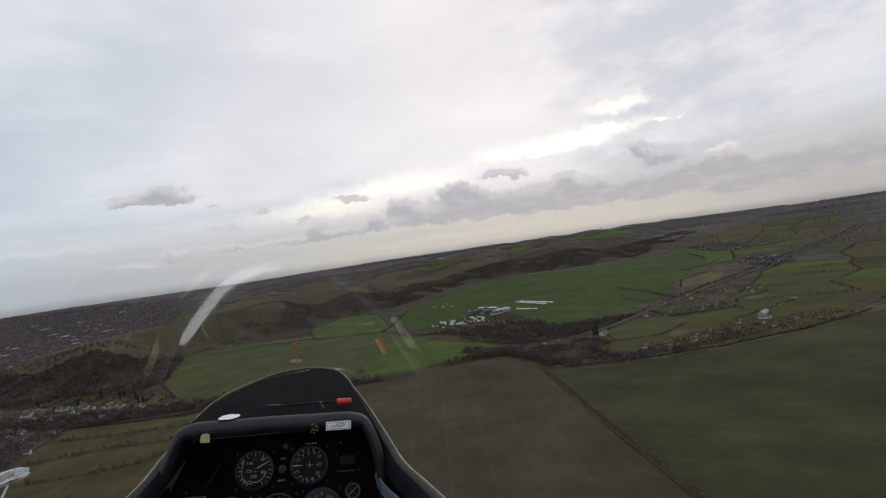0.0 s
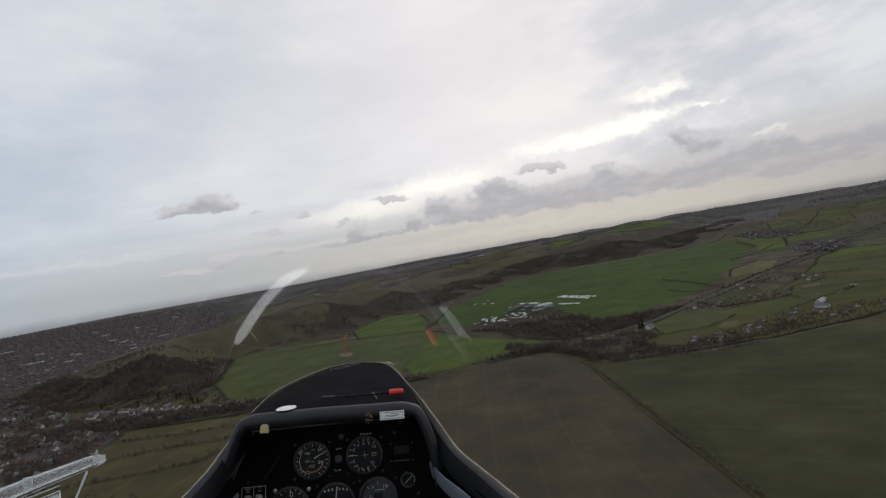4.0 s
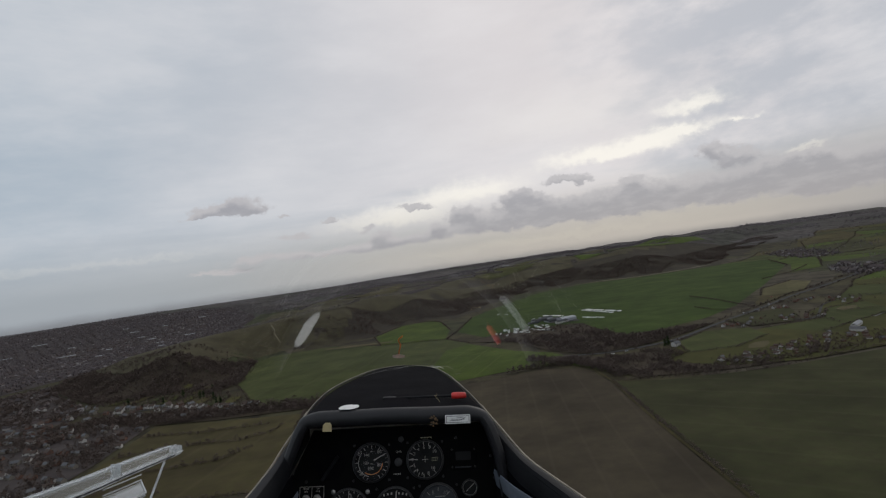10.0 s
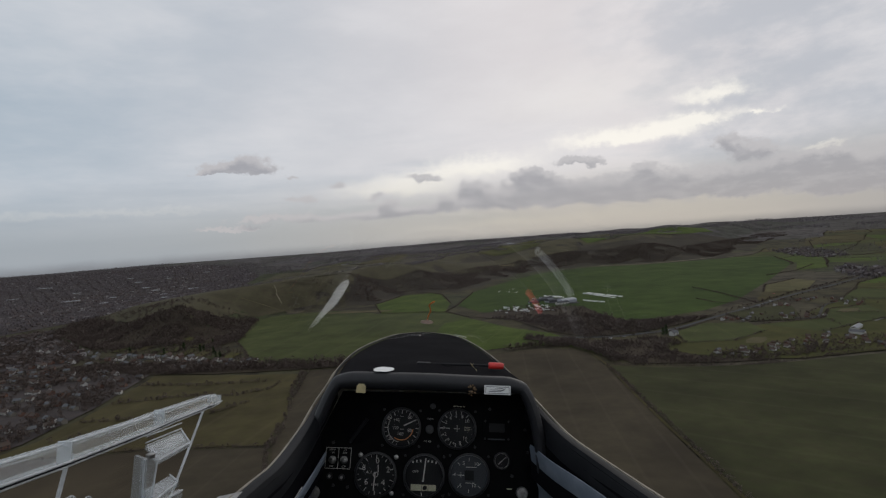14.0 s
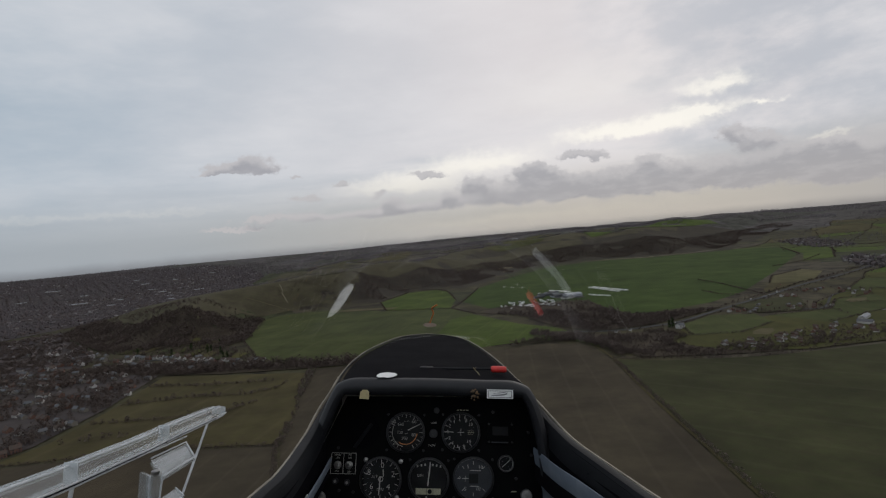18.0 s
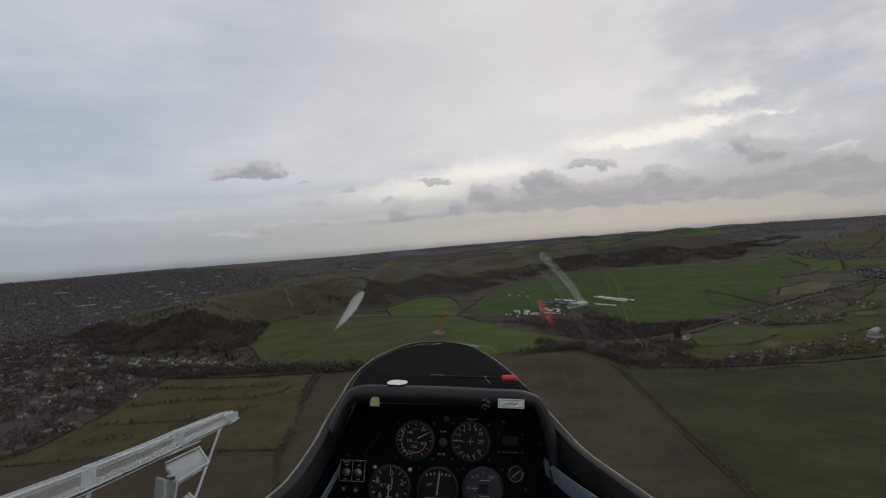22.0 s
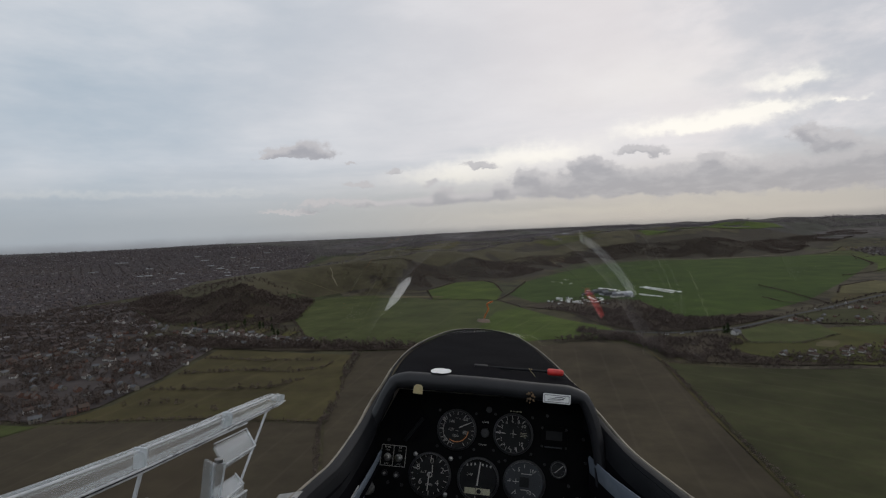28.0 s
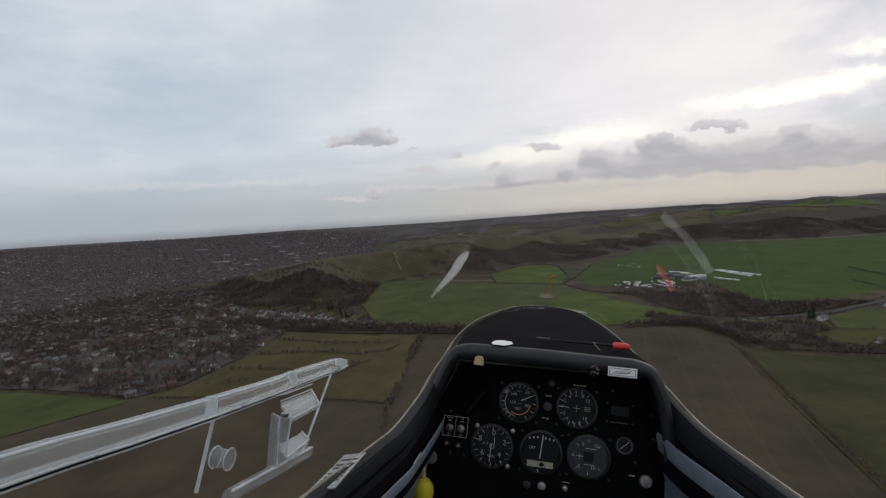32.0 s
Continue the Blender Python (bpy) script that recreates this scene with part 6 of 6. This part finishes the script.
for row, off in enumerate((11, -11, -34)):
    for k in range(34):
        t = (k + 0.5) / 34 * 4
        i = min(int(t), 3)
        (ax, ay), (bx, by) = street[i], street[i + 1]
        f = t - i
        d = Vector((bx - ax, by - ay)).normalized()
        x, y = ax + (bx - ax) * f - d.y * off + hr.uniform(-3, 3), ay + (by - ay) * f + d.x * off + hr.uniform(-5, 5)
        if hr.random() < (0.15, 0.4, 0.6)[row]:
            continue
        copy_thing(kinds[hr.integers(3)], placed(x, y, math.degrees(math.atan2(d.y, d.x)) + (180 if row else 0) + hr.uniform(-12, 12), 0, hr.uniform(0.75, 1.05)))
for x, y in [(-557, 654), (-511, 623), (-502, 667), (-590, 640), (-620, 670), (-640, 630), (-575, 600), (-540, 690), (-660, 690), (-690, 650), (-700, 720), (-610, 705)]:
    copy_thing(kinds[hr.integers(3)], placed(x, y, hr.uniform(0, 180), 0, hr.uniform(0.85, 1.1)))
village = [(356, 578), (366, 560), (380, 556), (396, 566), (408, 580), (420, 570), (432, 592), (445, 584), (438, 560), (456, 600), (470, 590), (482, 606), (494, 620), (500, 596), (513, 618), (513, 586), (528, 632), (536, 606), (549, 595), (552, 573), (543, 553), (560, 612), (572, 584), (590, 600), (610, 580), (630, 610), (655, 600),
           (493, 798), (490, 776), (503, 786), (566, 799), (578, 790), (591, 776), (560, 780), (606, 768), (617, 908), (630, 890), (640, 912), (545, 822), (683, 949), (697, 940), (714, 952), (752, 929), (734, 890), (732, 859), (744, 872), (760, 905), (640, 960), (585, 905), (470, 800)]
for x, y in village + [(x + hr.uniform(6, 15) * hr.choice((-1, 1)), y + hr.uniform(8, 18)) for x, y in village[:46]]:
    copy_thing(kinds[(0, 1, 1, 2)[hr.integers(4)]], placed(x, y, 35 + hr.choice((0, 90)) + hr.uniform(-14, 14), 0, hr.uniform(0.5, 0.7)))


# ---- the gliding club ----
def shed(x, y, turn, w, d, eave, ridge, wall_mat, roof_mat, label, doors=3):
    h = thing("hangar", label, "hangar", "", placed(x, y, turn, 0, 0.75))
    arc = [(d / 2 * math.cos(a), eave + (ridge - eave) * math.sin(a)) for a in np.linspace(0, math.pi, 11)]
    part("wall", loft([[(q, y2, z) for y2, z in [(-d / 2, -1.0), (d / 2, -1.0)] + arc] for q in (-w / 2, w / 2)], True, True), wall_mat, h, smooth=False)
    part("roof", loft([[(q, y2 * 1.03, z + 0.15) for y2, z in arc] + [(q, y2 * 1.03, z + 0.4) for y2, z in arc[::-1]] for q in (-w / 2 - 0.5, w / 2 + 0.5)], True, True), roof_mat, h)
    for k in range(doors):
        part("door", rbox(0.15, d / doors * 0.9, eave * 0.92, 0.03, (-w / 2 - 0.08, (k - (doors - 1) / 2) * d / doors, eave * 0.46), 1), METAL_ROOF, h, smooth=False)
    return h


shed(272, 1128, 20, 44, 30, 6.5, 11.0, METAL_ROOF, METAL_ROOF, "large hangar with pale curved metal roof")
shed(236, 1140, 20, 44, 26, 5.5, 9.0, DARK_ROOF, DARK_ROOF, "dark low hangar beside the clubhouse")
shed(200, 1165, 15, 40, 22, 5, 7.5, DARK_ROOF, DARK_ROOF, "dark workshop shed with low roof", 2)
shed(225, 1195, 22, 36, 22, 5, 8, METAL_ROOF, DARK_ROOF, "grey sheet hangar with closed doors")
shed(178, 1130, 12, 30, 14, 4, 6, DARK_ROOF, DARK_ROOF, "dark long shed beside the trees", 2)
club = house(placed(250, 1095, 20), 26, 9, 4.0, 6.5, RENDER_WHITE, DARK_ROOF, "long white clubhouse with dark roof", "")
club.name = "clubhouse"
tagged(club, category="clubhouse")
field("apron", [(215, 1110), (225, 1165), (250, 1180), (300, 1130), (300, 1100), (250, 1090)], ASPHALT, "grey hard standing round the hangars", 0.6)


def trailer(m):
    h = thing("glider_trailer", "long white enclosed glider trailer on the grass", "trailer", "glider trailers in rows", m)
    ring = [(-0.7, 0.5), (0.7, 0.5), (0.8, 1.2), (0.55, 1.9), (0.0, 2.05), (-0.55, 1.9), (-0.8, 1.2)]
    part("body", loft([[(x, y * s, 0.5 + (z - 0.5) * s) for y, z in ring] for x, s in ((-4.6, 0.7), (-4.0, 1.0), (3.4, 1.0), (4.6, 0.6))], True, True), TRAILER_WHITE, h)
    part("drawbar", rbox(1.8, 0.15, 0.15, 0.02, (-5.3, 0, 0.5), 1), DARK_ROOF, h)
    for y in (-0.85, 0.85):
        part("wheel", turned([(0.33, -0.1), (0.35, 0), (0.33, 0.1), (0.1, 0.1)], 12), TYRE, h, m=Matrix.Translation((0.3, y, 0.35)) @ Matrix.Rotation(radians(90), 4, "X"))
    return h


first = trailer(placed(368, 1292, 30))
spots = []
for k in range(21):
    t = k / 20
    if k % 7 != 4:
        spots.append((366 + 50 * t, 1296 - 118 * t, 30))
    if k % 5 not in (1, 3):
        spots.append((356 + 40 * t, 1290 - 120 * t, 30))
for k in range(14):
    spots.append((232 + k * 3.6, 1262 - k * 2.4, 65))
    if k % 3:
        spots.append((236 + k * 3.6, 1250 - k * 2.4, 65))
for k in range(9):
    spots.append((322 + k * 4.0, 1150 - k * 4.4, 70))
    if k % 3 == 0:
        spots.append((330 + k * 4.0, 1132 - k * 4.0, 160))
for x, y, a in spots:
    copy_thing(first, placed(x + hr.uniform(-0.6, 0.6), y + hr.uniform(-0.8, 0.8), a + hr.uniform(-3, 3)))


def caravan(m):
    h = thing("caravan", "white touring caravan among bare trees", "caravan", "caravans by the clubhouse", m)
    part("body", rbox(6.0, 2.3, 2.2, 0.35, (0, 0, 1.6), 3), TRAILER_WHITE, h)
    for y in (-1.16, 1.16):
        part("window", rbox(2.6, 0.06, 0.7, 0.02, (0.3, y, 1.9), 1), WINDOW_DARK, h, smooth=False)
        part("wheel", turned([(0.33, -0.1), (0.35, 0), (0.33, 0.1), (0.1, 0.1)], 12), TYRE, h, m=Matrix.Translation((0, y * 0.9, 0.35)) @ Matrix.Rotation(radians(90), 4, "X"))
    part("drawbar", rbox(1.4, 0.2, 0.15, 0.02, (-3.6, 0, 0.5), 1), DARK_ROOF, h)
    return h


van = caravan(placed(120, 1010, 40))
for k in range(52):
    x, y = hr.uniform(75, 205), hr.uniform(965, 1080)
    if y < 975 + (x - 75) * 0.05 or (x < 100 and y > 1040):
        continue
    copy_thing(van, placed(x, y, hr.choice([20, 35, 110, 125]) + hr.uniform(-8, 8), 0, hr.uniform(0.85, 1.15)))


def sailplane(m):
    h = thing("parked_glider", "white glider parked on the airfield grass", "glider", "gliders on the airfield", m)
    part("fuselage", loft([[(x, r * math.cos(a), 0.8 + z + r * 1.1 * math.sin(a)) for a in np.linspace(0, 2 * math.pi, 10, endpoint=False)] for x, r, z in ((-3.4, 0.05, 0), (-2.9, 0.28, 0), (-1.6, 0.42, 0), (0, 0.36, 0), (1.2, 0.18, 0.1), (3.6, 0.12, 0.2), (4.6, 0.06, 0.25))], True, True), TRAILER_WHITE, h)
    part("wing", loft([[(x0 + dx * c, y, 0.95 + abs(y) * 0.05 + dz) for dx, dz in ((0, 0), (0.3, 0.1), (1, 0), (0.3, -0.03))] for y, x0, c in ((-8, -0.3, 0.4), (-4, -0.5, 0.8), (0, -0.6, 1.0), (4, -0.5, 0.8), (8, -0.3, 0.4))], True, True), TRAILER_WHITE, h)
    part("fin", loft([[(x, 0.05 * s, z) for x, s in ((x0, 1), (x0 + c, 1), (x0 + c, -1), (x0, -1))] for z, x0, c in ((1.0, 3.6, 1.1), (2.3, 4.2, 0.7))], True, True), TRAILER_WHITE, h)
    part("tailplane", rbox(0.6, 2.9, 0.08, 0.02, (4.5, 0, 2.25), 1), TRAILER_WHITE, h)
    part("wheel", turned([(0.22, -0.06), (0.24, 0), (0.22, 0.06), (0.05, 0.06)], 12), TYRE, h, m=Matrix.Translation((-0.6, 0, 0.24)) @ Matrix.Rotation(radians(90), 4, "X"))
    return h


ship = sailplane(placed(162, 1373, 60))
for x, y, a in [(116, 1426, 15), (159, 1471, 100), (228, 1228, 170), (205, 1200, 200), (190, 1215, 20), (140, 1400, 140)]:
    copy_thing(ship, placed(x, y, a))


def car(m, paint, label):
    h = thing("car", label, "car", "cars on the road", m)
    part("body", rbox(4.3, 1.75, 0.75, 0.2, (0, 0, 0.65), 2), paint, h)
    part("cabin", loft([[(x, y * s, z) for x, y in ((-1.6 * k + 0.1, -0.8), (1.2 * k, -0.8), (1.2 * k, 0.8), (-1.6 * k + 0.1, 0.8))] for z, s, k in ((1.0, 1.0, 1.0), (1.5, 0.82, 0.66))], True, True), WINDOW_DARK, h)
    for x in (-1.35, 1.35):
        for y in (-0.8, 0.8):
            part("wheel", turned([(0.31, -0.1), (0.33, 0), (0.31, 0.1), (0.1, 0.1)], 12), TYRE, h, m=Matrix.Translation((x, y, 0.33)) @ Matrix.Rotation(radians(90), 4, "X"))
    return h


for k, (x, y, a) in enumerate([(240, 677, 8), (270, 690, 14), (360, 738, 30), (560, 906, 46), (700, 1056, 47), (1010, 1402, 46)]):
    car(placed(x, y, a, 0.5), CAR_PAINTS[(0, 3, 1, 0, 2, 1)[k]], ("white car on the main road", "silver car on the main road", "dark car on the main road", "white car on the main road", "red car on the main road", "dark car on the main road")[k])


# ---- the far town ----
def roofs(seed, n, poly, mats, name, label, low=0.8, high=1.3, gap=(13.0, 30.0), keep=0.85, whole=0):
    """Far houses in rows along their streets, two meshes: walls and roofs."""
    rng = np.random.default_rng(seed)
    xs, ys = [p[0] for p in poly], [p[1] for p in poly]
    cx, cy = (min(xs) + max(xs)) / 2, (min(ys) + max(ys)) / 2
    reach = math.hypot(max(xs) - min(xs), max(ys) - min(ys)) / 2
    spots = []
    # districts, each with its own direction of streets
    hubs = np.stack([rng.uniform(min(xs), max(xs), 60), rng.uniform(min(ys), max(ys), 60)], 1)
    turns = rng.uniform(0, math.pi, 60)
    u, v = np.meshgrid(np.arange(-reach, reach, gap[0]), np.arange(-reach, reach, gap[1]))
    for k in range(60):
        c, q = math.cos(turns[k]), math.sin(turns[k])
        px, py = cx + u * c - v * q, cy + u * q + v * c
        px, py = (px + rng.normal(0, 1.5, px.shape)).ravel(), (py + rng.normal(0, 2.5, py.shape)).ravel()
        ok = inside(px, py, poly) & (rng.random(px.size) < keep)
        px, py = px[ok], py[ok]
        near = np.argmin((px[:, None] - hubs[:, 0]) ** 2 + (py[:, None] - hubs[:, 1]) ** 2, 1) == k
        spots.append(np.stack([px[near], py[near], np.full(near.sum(), turns[k])], 1))
    spots = rng.permutation(np.concatenate(spots))[:n]
    if whole:
        order = np.argsort(np.hypot(spots[:, 0] + 380, (spots[:, 1] - 420) * 0.6))
        for x, y, a in spots[order[:whole]]:
            copy_thing(kinds[rng.choice((0, 1, 1, 2, 2))], placed(x, y, math.degrees(a) + rng.normal(0, 4), 0, rng.uniform(0.75, 1.0)))
        spots = spots[order[whole:]]
    x, y, z = laid(spots[:, 0], spots[:, 1], height(spots[:, 0], spots[:, 1])).T
    turn = spots[:, 2]
    wv = np.array([(sx * 5, sy * 4, zz) for zz in (-3, 5) for sx, sy in ((-1, -1), (1, -1), (1, 1), (-1, 1))], float)
    wf = [(0, 1, 5), (0, 5, 4), (1, 2, 6), (1, 6, 5), (2, 3, 7), (2, 7, 6), (3, 0, 4), (3, 4, 7)]
    rv = np.array([(-5.4, -4.5, 4.8), (5.4, -4.5, 4.8), (5.4, 4.5, 4.8), (-5.4, 4.5, 4.8), (-5.4, 0, 8), (5.4, 0, 8)], float)
    rf = [(0, 1, 5), (0, 5, 4), (2, 3, 4), (2, 4, 5), (0, 4, 3), (1, 2, 5)]
    for verts, tris, mat, kind in ((wv, wf, mats[0], name + "_walls"), (rv, rf, mats[1], name + "_roofs")):
        V, F = [], []
        rr = np.random.default_rng(seed + 1)
        for i in range(len(x)):
            a = turn[i] + rr.normal(0, 0.06)
            s = rr.uniform(low, high)
            c, q = math.cos(a) * s, math.sin(a) * s
            V.append(np.stack([verts[:, 0] * c - verts[:, 1] * q + x[i], verts[:, 0] * q + verts[:, 1] * c + y[i], verts[:, 2] * s + z[i]], 1))
            F.extend([tuple(k + len(verts) * i for k in t) for t in tris])
        me = bpy.data.meshes.new(kind)
        me.from_pydata(np.concatenate(V).tolist(), [], F)
        me.materials.append(mat)
        tagged(new(kind, me), label, "houses", kind="stuff")


def house_paint(name, dark, usual, pale):
    """Painted or tiled house by house: mostly the usual tint, some dark, some pale."""
    m = bpy.data.materials.new(name)
    m.use_nodes = True
    nt, lk = m.node_tree.nodes, m.node_tree.links
    bsdf = nt["Principled BSDF"]
    bsdf.inputs["Roughness"].default_value, bsdf.inputs["Specular IOR Level"].default_value = 0.9, 0.1
    geo = nt.new("ShaderNodeNewGeometry")
    col = None
    for lo, hi, a, c in ((0.15, 0.6, dark, usual), (0.86, 0.92, None, pale)):
        r, mx = nt.new("ShaderNodeMapRange"), nt.new("ShaderNodeMix")
        lk.new(geo.outputs["Random Per Island"], r.inputs[0])
        r.inputs[1].default_value, r.inputs[2].default_value = lo, hi
        mx.data_type = "RGBA"
        lk.new(r.outputs[0], mx.inputs[0])
        if a:
            mx.inputs[6].default_value = (*a, 1)
        else:
            lk.new(col, mx.inputs[6])
        mx.inputs[7].default_value = (*c, 1)
        col = mx.outputs[2]
    lk.new(col, bsdf.inputs["Base Color"])
    return m


TOWN_WALL = house_paint("town_walls", (0.075, 0.062, 0.058), (0.13, 0.105, 0.096), (0.40, 0.385, 0.37))
TOWN_ROOF = house_paint("town_roofs", (0.070, 0.060, 0.061), (0.100, 0.080, 0.075), (0.18, 0.165, 0.165))
NEAR_TOWN = [(-452, 612), (-424, 460), (-418, 340), (-440, 296), (-588, 312), (-740, 300), (-900, 478), (-1160, 520), (-1240, 760), (-1190, 1100), (-1060, 1200), (-870, 1000), (-740, 870), (-680, 800), (-640, 690)]
TOWN = [(-1160, 560), (-1700, 920), (-2800, 1060), (-3900, 1700), (-3700, 2600), (-2900, 3500), (-2000, 3900), (-1500, 3500), (-1150, 2900), (-1050, 2300), (-900, 1700), (-960, 1480), (-1100, 1450), (-1160, 1250), (-1240, 800)]
field("town_ground", NEAR_TOWN, TOWN_GROUND, "gardens and streets of the near town", 0.2)
field("town_ground", TOWN, TOWN_GROUND, "gardens and streets of the town", 0.2, 120)
ribbon("lane", [(-1250, 560), (-1000, 620), (-860, 690), (-760, 720), (-640, 700), (-520, 668)], 7, ASPHALT, "main street of the town")
ribbon("lane", [(-860, 690), (-820, 560), (-800, 420), (-810, 300)], 6, ASPHALT, "side street of the town")
roofs(70, 5200, TOWN, (TOWN_WALL, TOWN_ROOF), "town", "far rows of brick town houses", 0.7, 1.0, (20.0, 44.0), 0.75)
roofs(74, 1500, NEAR_TOWN, (TOWN_WALL, TOWN_ROOF), "near_town", "rows of brick houses at the edge of the town", 0.7, 0.9, (14.0, 36.0), 0.75, 170)
roofs(71, 130, [(1330, 1900), (1430, 1870), (1550, 2120), (1570, 2400), (1450, 2380), (1390, 2150)], (TOWN_WALL, TOWN_ROOF), "village", "far village houses among trees", 0.6, 1.0)
roofs(72, 60, [(980, 1190), (1080, 1230), (1200, 1420), (1180, 1520), (1090, 1440)], (TOWN_WALL, TOWN_ROOF), "hamlet", "houses scattered past the road")
planted("far_town_trees", np.concatenate([wood_spots(TOWN, 17, 6, 11, 75, 0.7), wood_spots(TOWN, 15, 8, 13, 85, 0.9, 110.0)[::2], wood_spots([(1310, 1880), (1430, 1850), (1590, 2120), (1600, 2420), (1430, 2400), (1370, 2150)], 14, 6, 10, 79, 0.5), wood_spots([(970, 1180), (1090, 1210), (1230, 1420), (1190, 1550), (1070, 1440)], 12, 5, 9, 89, 0.6)]), FAR_TREES, HAZED_TWIGS, "bare trees between the town's houses", "woodland", 75)
planted("garden_trees", np.concatenate([wood_spots(NEAR_TOWN, 17, 5, 10, 76, 0.6), wood_spots(NEAR_TOWN, 8, 6, 11, 86, 0.8, 26.0), wood_spots([(-740, 840), (-600, 790), (-500, 760), (-390, 700), (-300, 650), (-330, 690), (-420, 790), (-520, 850), (-640, 880)], 8, 4, 8, 81, 0.55), wood_spots([(-720, 800), (-600, 740), (-400, 655), (-310, 630), (-320, 620), (-420, 640), (-620, 720), (-730, 780)], 6, 4, 8, 82, 0.5),
                                        wood_spots([(340, 545), (430, 535), (560, 545), (680, 580), (660, 620), (560, 635), (500, 640), (430, 610), (350, 590)], 6.5, 2, 5, 77, 0.8), wood_spots([(480, 760), (600, 750), (640, 800), (560, 840), (490, 820)], 10, 2.5, 6, 87, 0.5), wood_spots([(600, 880), (700, 930), (770, 850), (790, 930), (700, 990), (610, 950)], 11, 2.5, 6, 88, 0.4), wood_spots([(70, 960), (210, 960), (215, 1075), (140, 1075), (80, 1030)], 9, 4, 8, 78, 0.3)]), BARE_TREES, BARE_TWIGS, "bare trees in the gardens", "woodland", 76)
planted("conifers", np.array([(-455, 770, 14, 14), (-452, 776, 12, 12), (-420, 745, 13, 13), (-500, 800, 15, 15), (-395, 700, 11, 12), (-390, 704, 12, 12), (-520, 770, 11, 11), (346, 712, 14, 14), (340, 708, 11, 12), (-600, 800, 13, 13), (-470, 850, 10, 10)], float), CONIFERS, EVERGREEN, "dark green conifers in the gardens", "conifers", 80)
# gardens behind the street
for k, (x, y, a) in enumerate([(-640, 850, 20), (-600, 830, 22), (-560, 812, 25), (-520, 795, 27), (-480, 775, 30), (-440, 750, 30), (-405, 725, 28), (-375, 705, 28), (-540, 880, 24), (-490, 850, 28)]):
    c, s = math.cos(radians(a + 60)), math.sin(radians(a + 60))
    w, l = 10, 30
    field("garden", [(x + c * u * l - s * v * w, y + s * u * l + c * v * w) for u, v in ((-1, -1), (1, -1), (1, 1), (-1, 1))], (MEADOW, OLIVE, DARK_GREEN, MEADOW)[k % 4], "narrow green garden behind the houses", 0.7)


WAREHOUSE_ROOF = material("weathered_sheet_roof", (0.26, 0.265, 0.28), 0.7, second=(0.20, 0.205, 0.215), scale=0.1)


def warehouse(x, y, turn, w, d, h, label):
    t = thing("warehouse", label, "warehouse", "warehouses in the town", placed(x, y, turn))
    part("wall", rbox(w, d, h + 4, 0.1, (0, 0, h / 2 - 2), 1), CREAM_RENDER, t, smooth=False)
    part("roof", gable(w, d, h, h + 2.5, 0.5), WAREHOUSE_ROOF, t, smooth=False)
    return t


for x, y, a, w, d in [(-1700, 2137, 28, 60, 18), (-1443, 1973, 28, 26, 16), (-1305, 2435, 20, 40, 20), (-1487, 2433, 20, 24, 16), (-1811, 2820, 25, 36, 20), (-2251, 2691, 30, 60, 24), (-1608, 3206, 20, 36, 18), (-1709, 2960, 15, 26, 18), (-2100, 2300, 35, 40, 16), (-1560, 2210, 24, 22, 14), (-1620, 2560, 24, 28, 14), (-1900, 2450, 30, 30, 16), (-1240, 2060, 24, 20, 12), (-1340, 2230, 24, 24, 14), (-1980, 3020, 24, 30, 16)]:
    warehouse(x, y, a, w, d, 5.5, "long white town warehouse with metal roof")
farm = thing("farm_building", "long white farm building with pale sheet roof beside a concrete yard", "farm building", "", placed(588, 664, 42, 0, 0.7))
part("wall", rbox(40, 10, 8, 0.1, (0, 0, 2), 1), RENDER_WHITE, farm, smooth=False)
part("roof", gable(40, 10, 6, 8.4, 0.5), WAREHOUSE_ROOF, farm, smooth=False)
barn = thing("farm_building", "white gabled barn with grey slate roof at the farmyard", "farm building", "", placed(566, 632, 130, 0, 0.7))
part("wall", rbox(22, 11, 8, 0.1, (0, 0, 2), 1), RENDER_WHITE, barn, smooth=False)
part("roof", gable(22, 11, 6, 9.0, 0.5), ROOF_GREY, barn, smooth=False)
for x, y, w in [(351, 3180, 34), (-774, 3250, 30), (-616, 2700, 26)]:
    warehouse(x, y, 5, w, 12, 3.5, "white farm building on top of the downs")
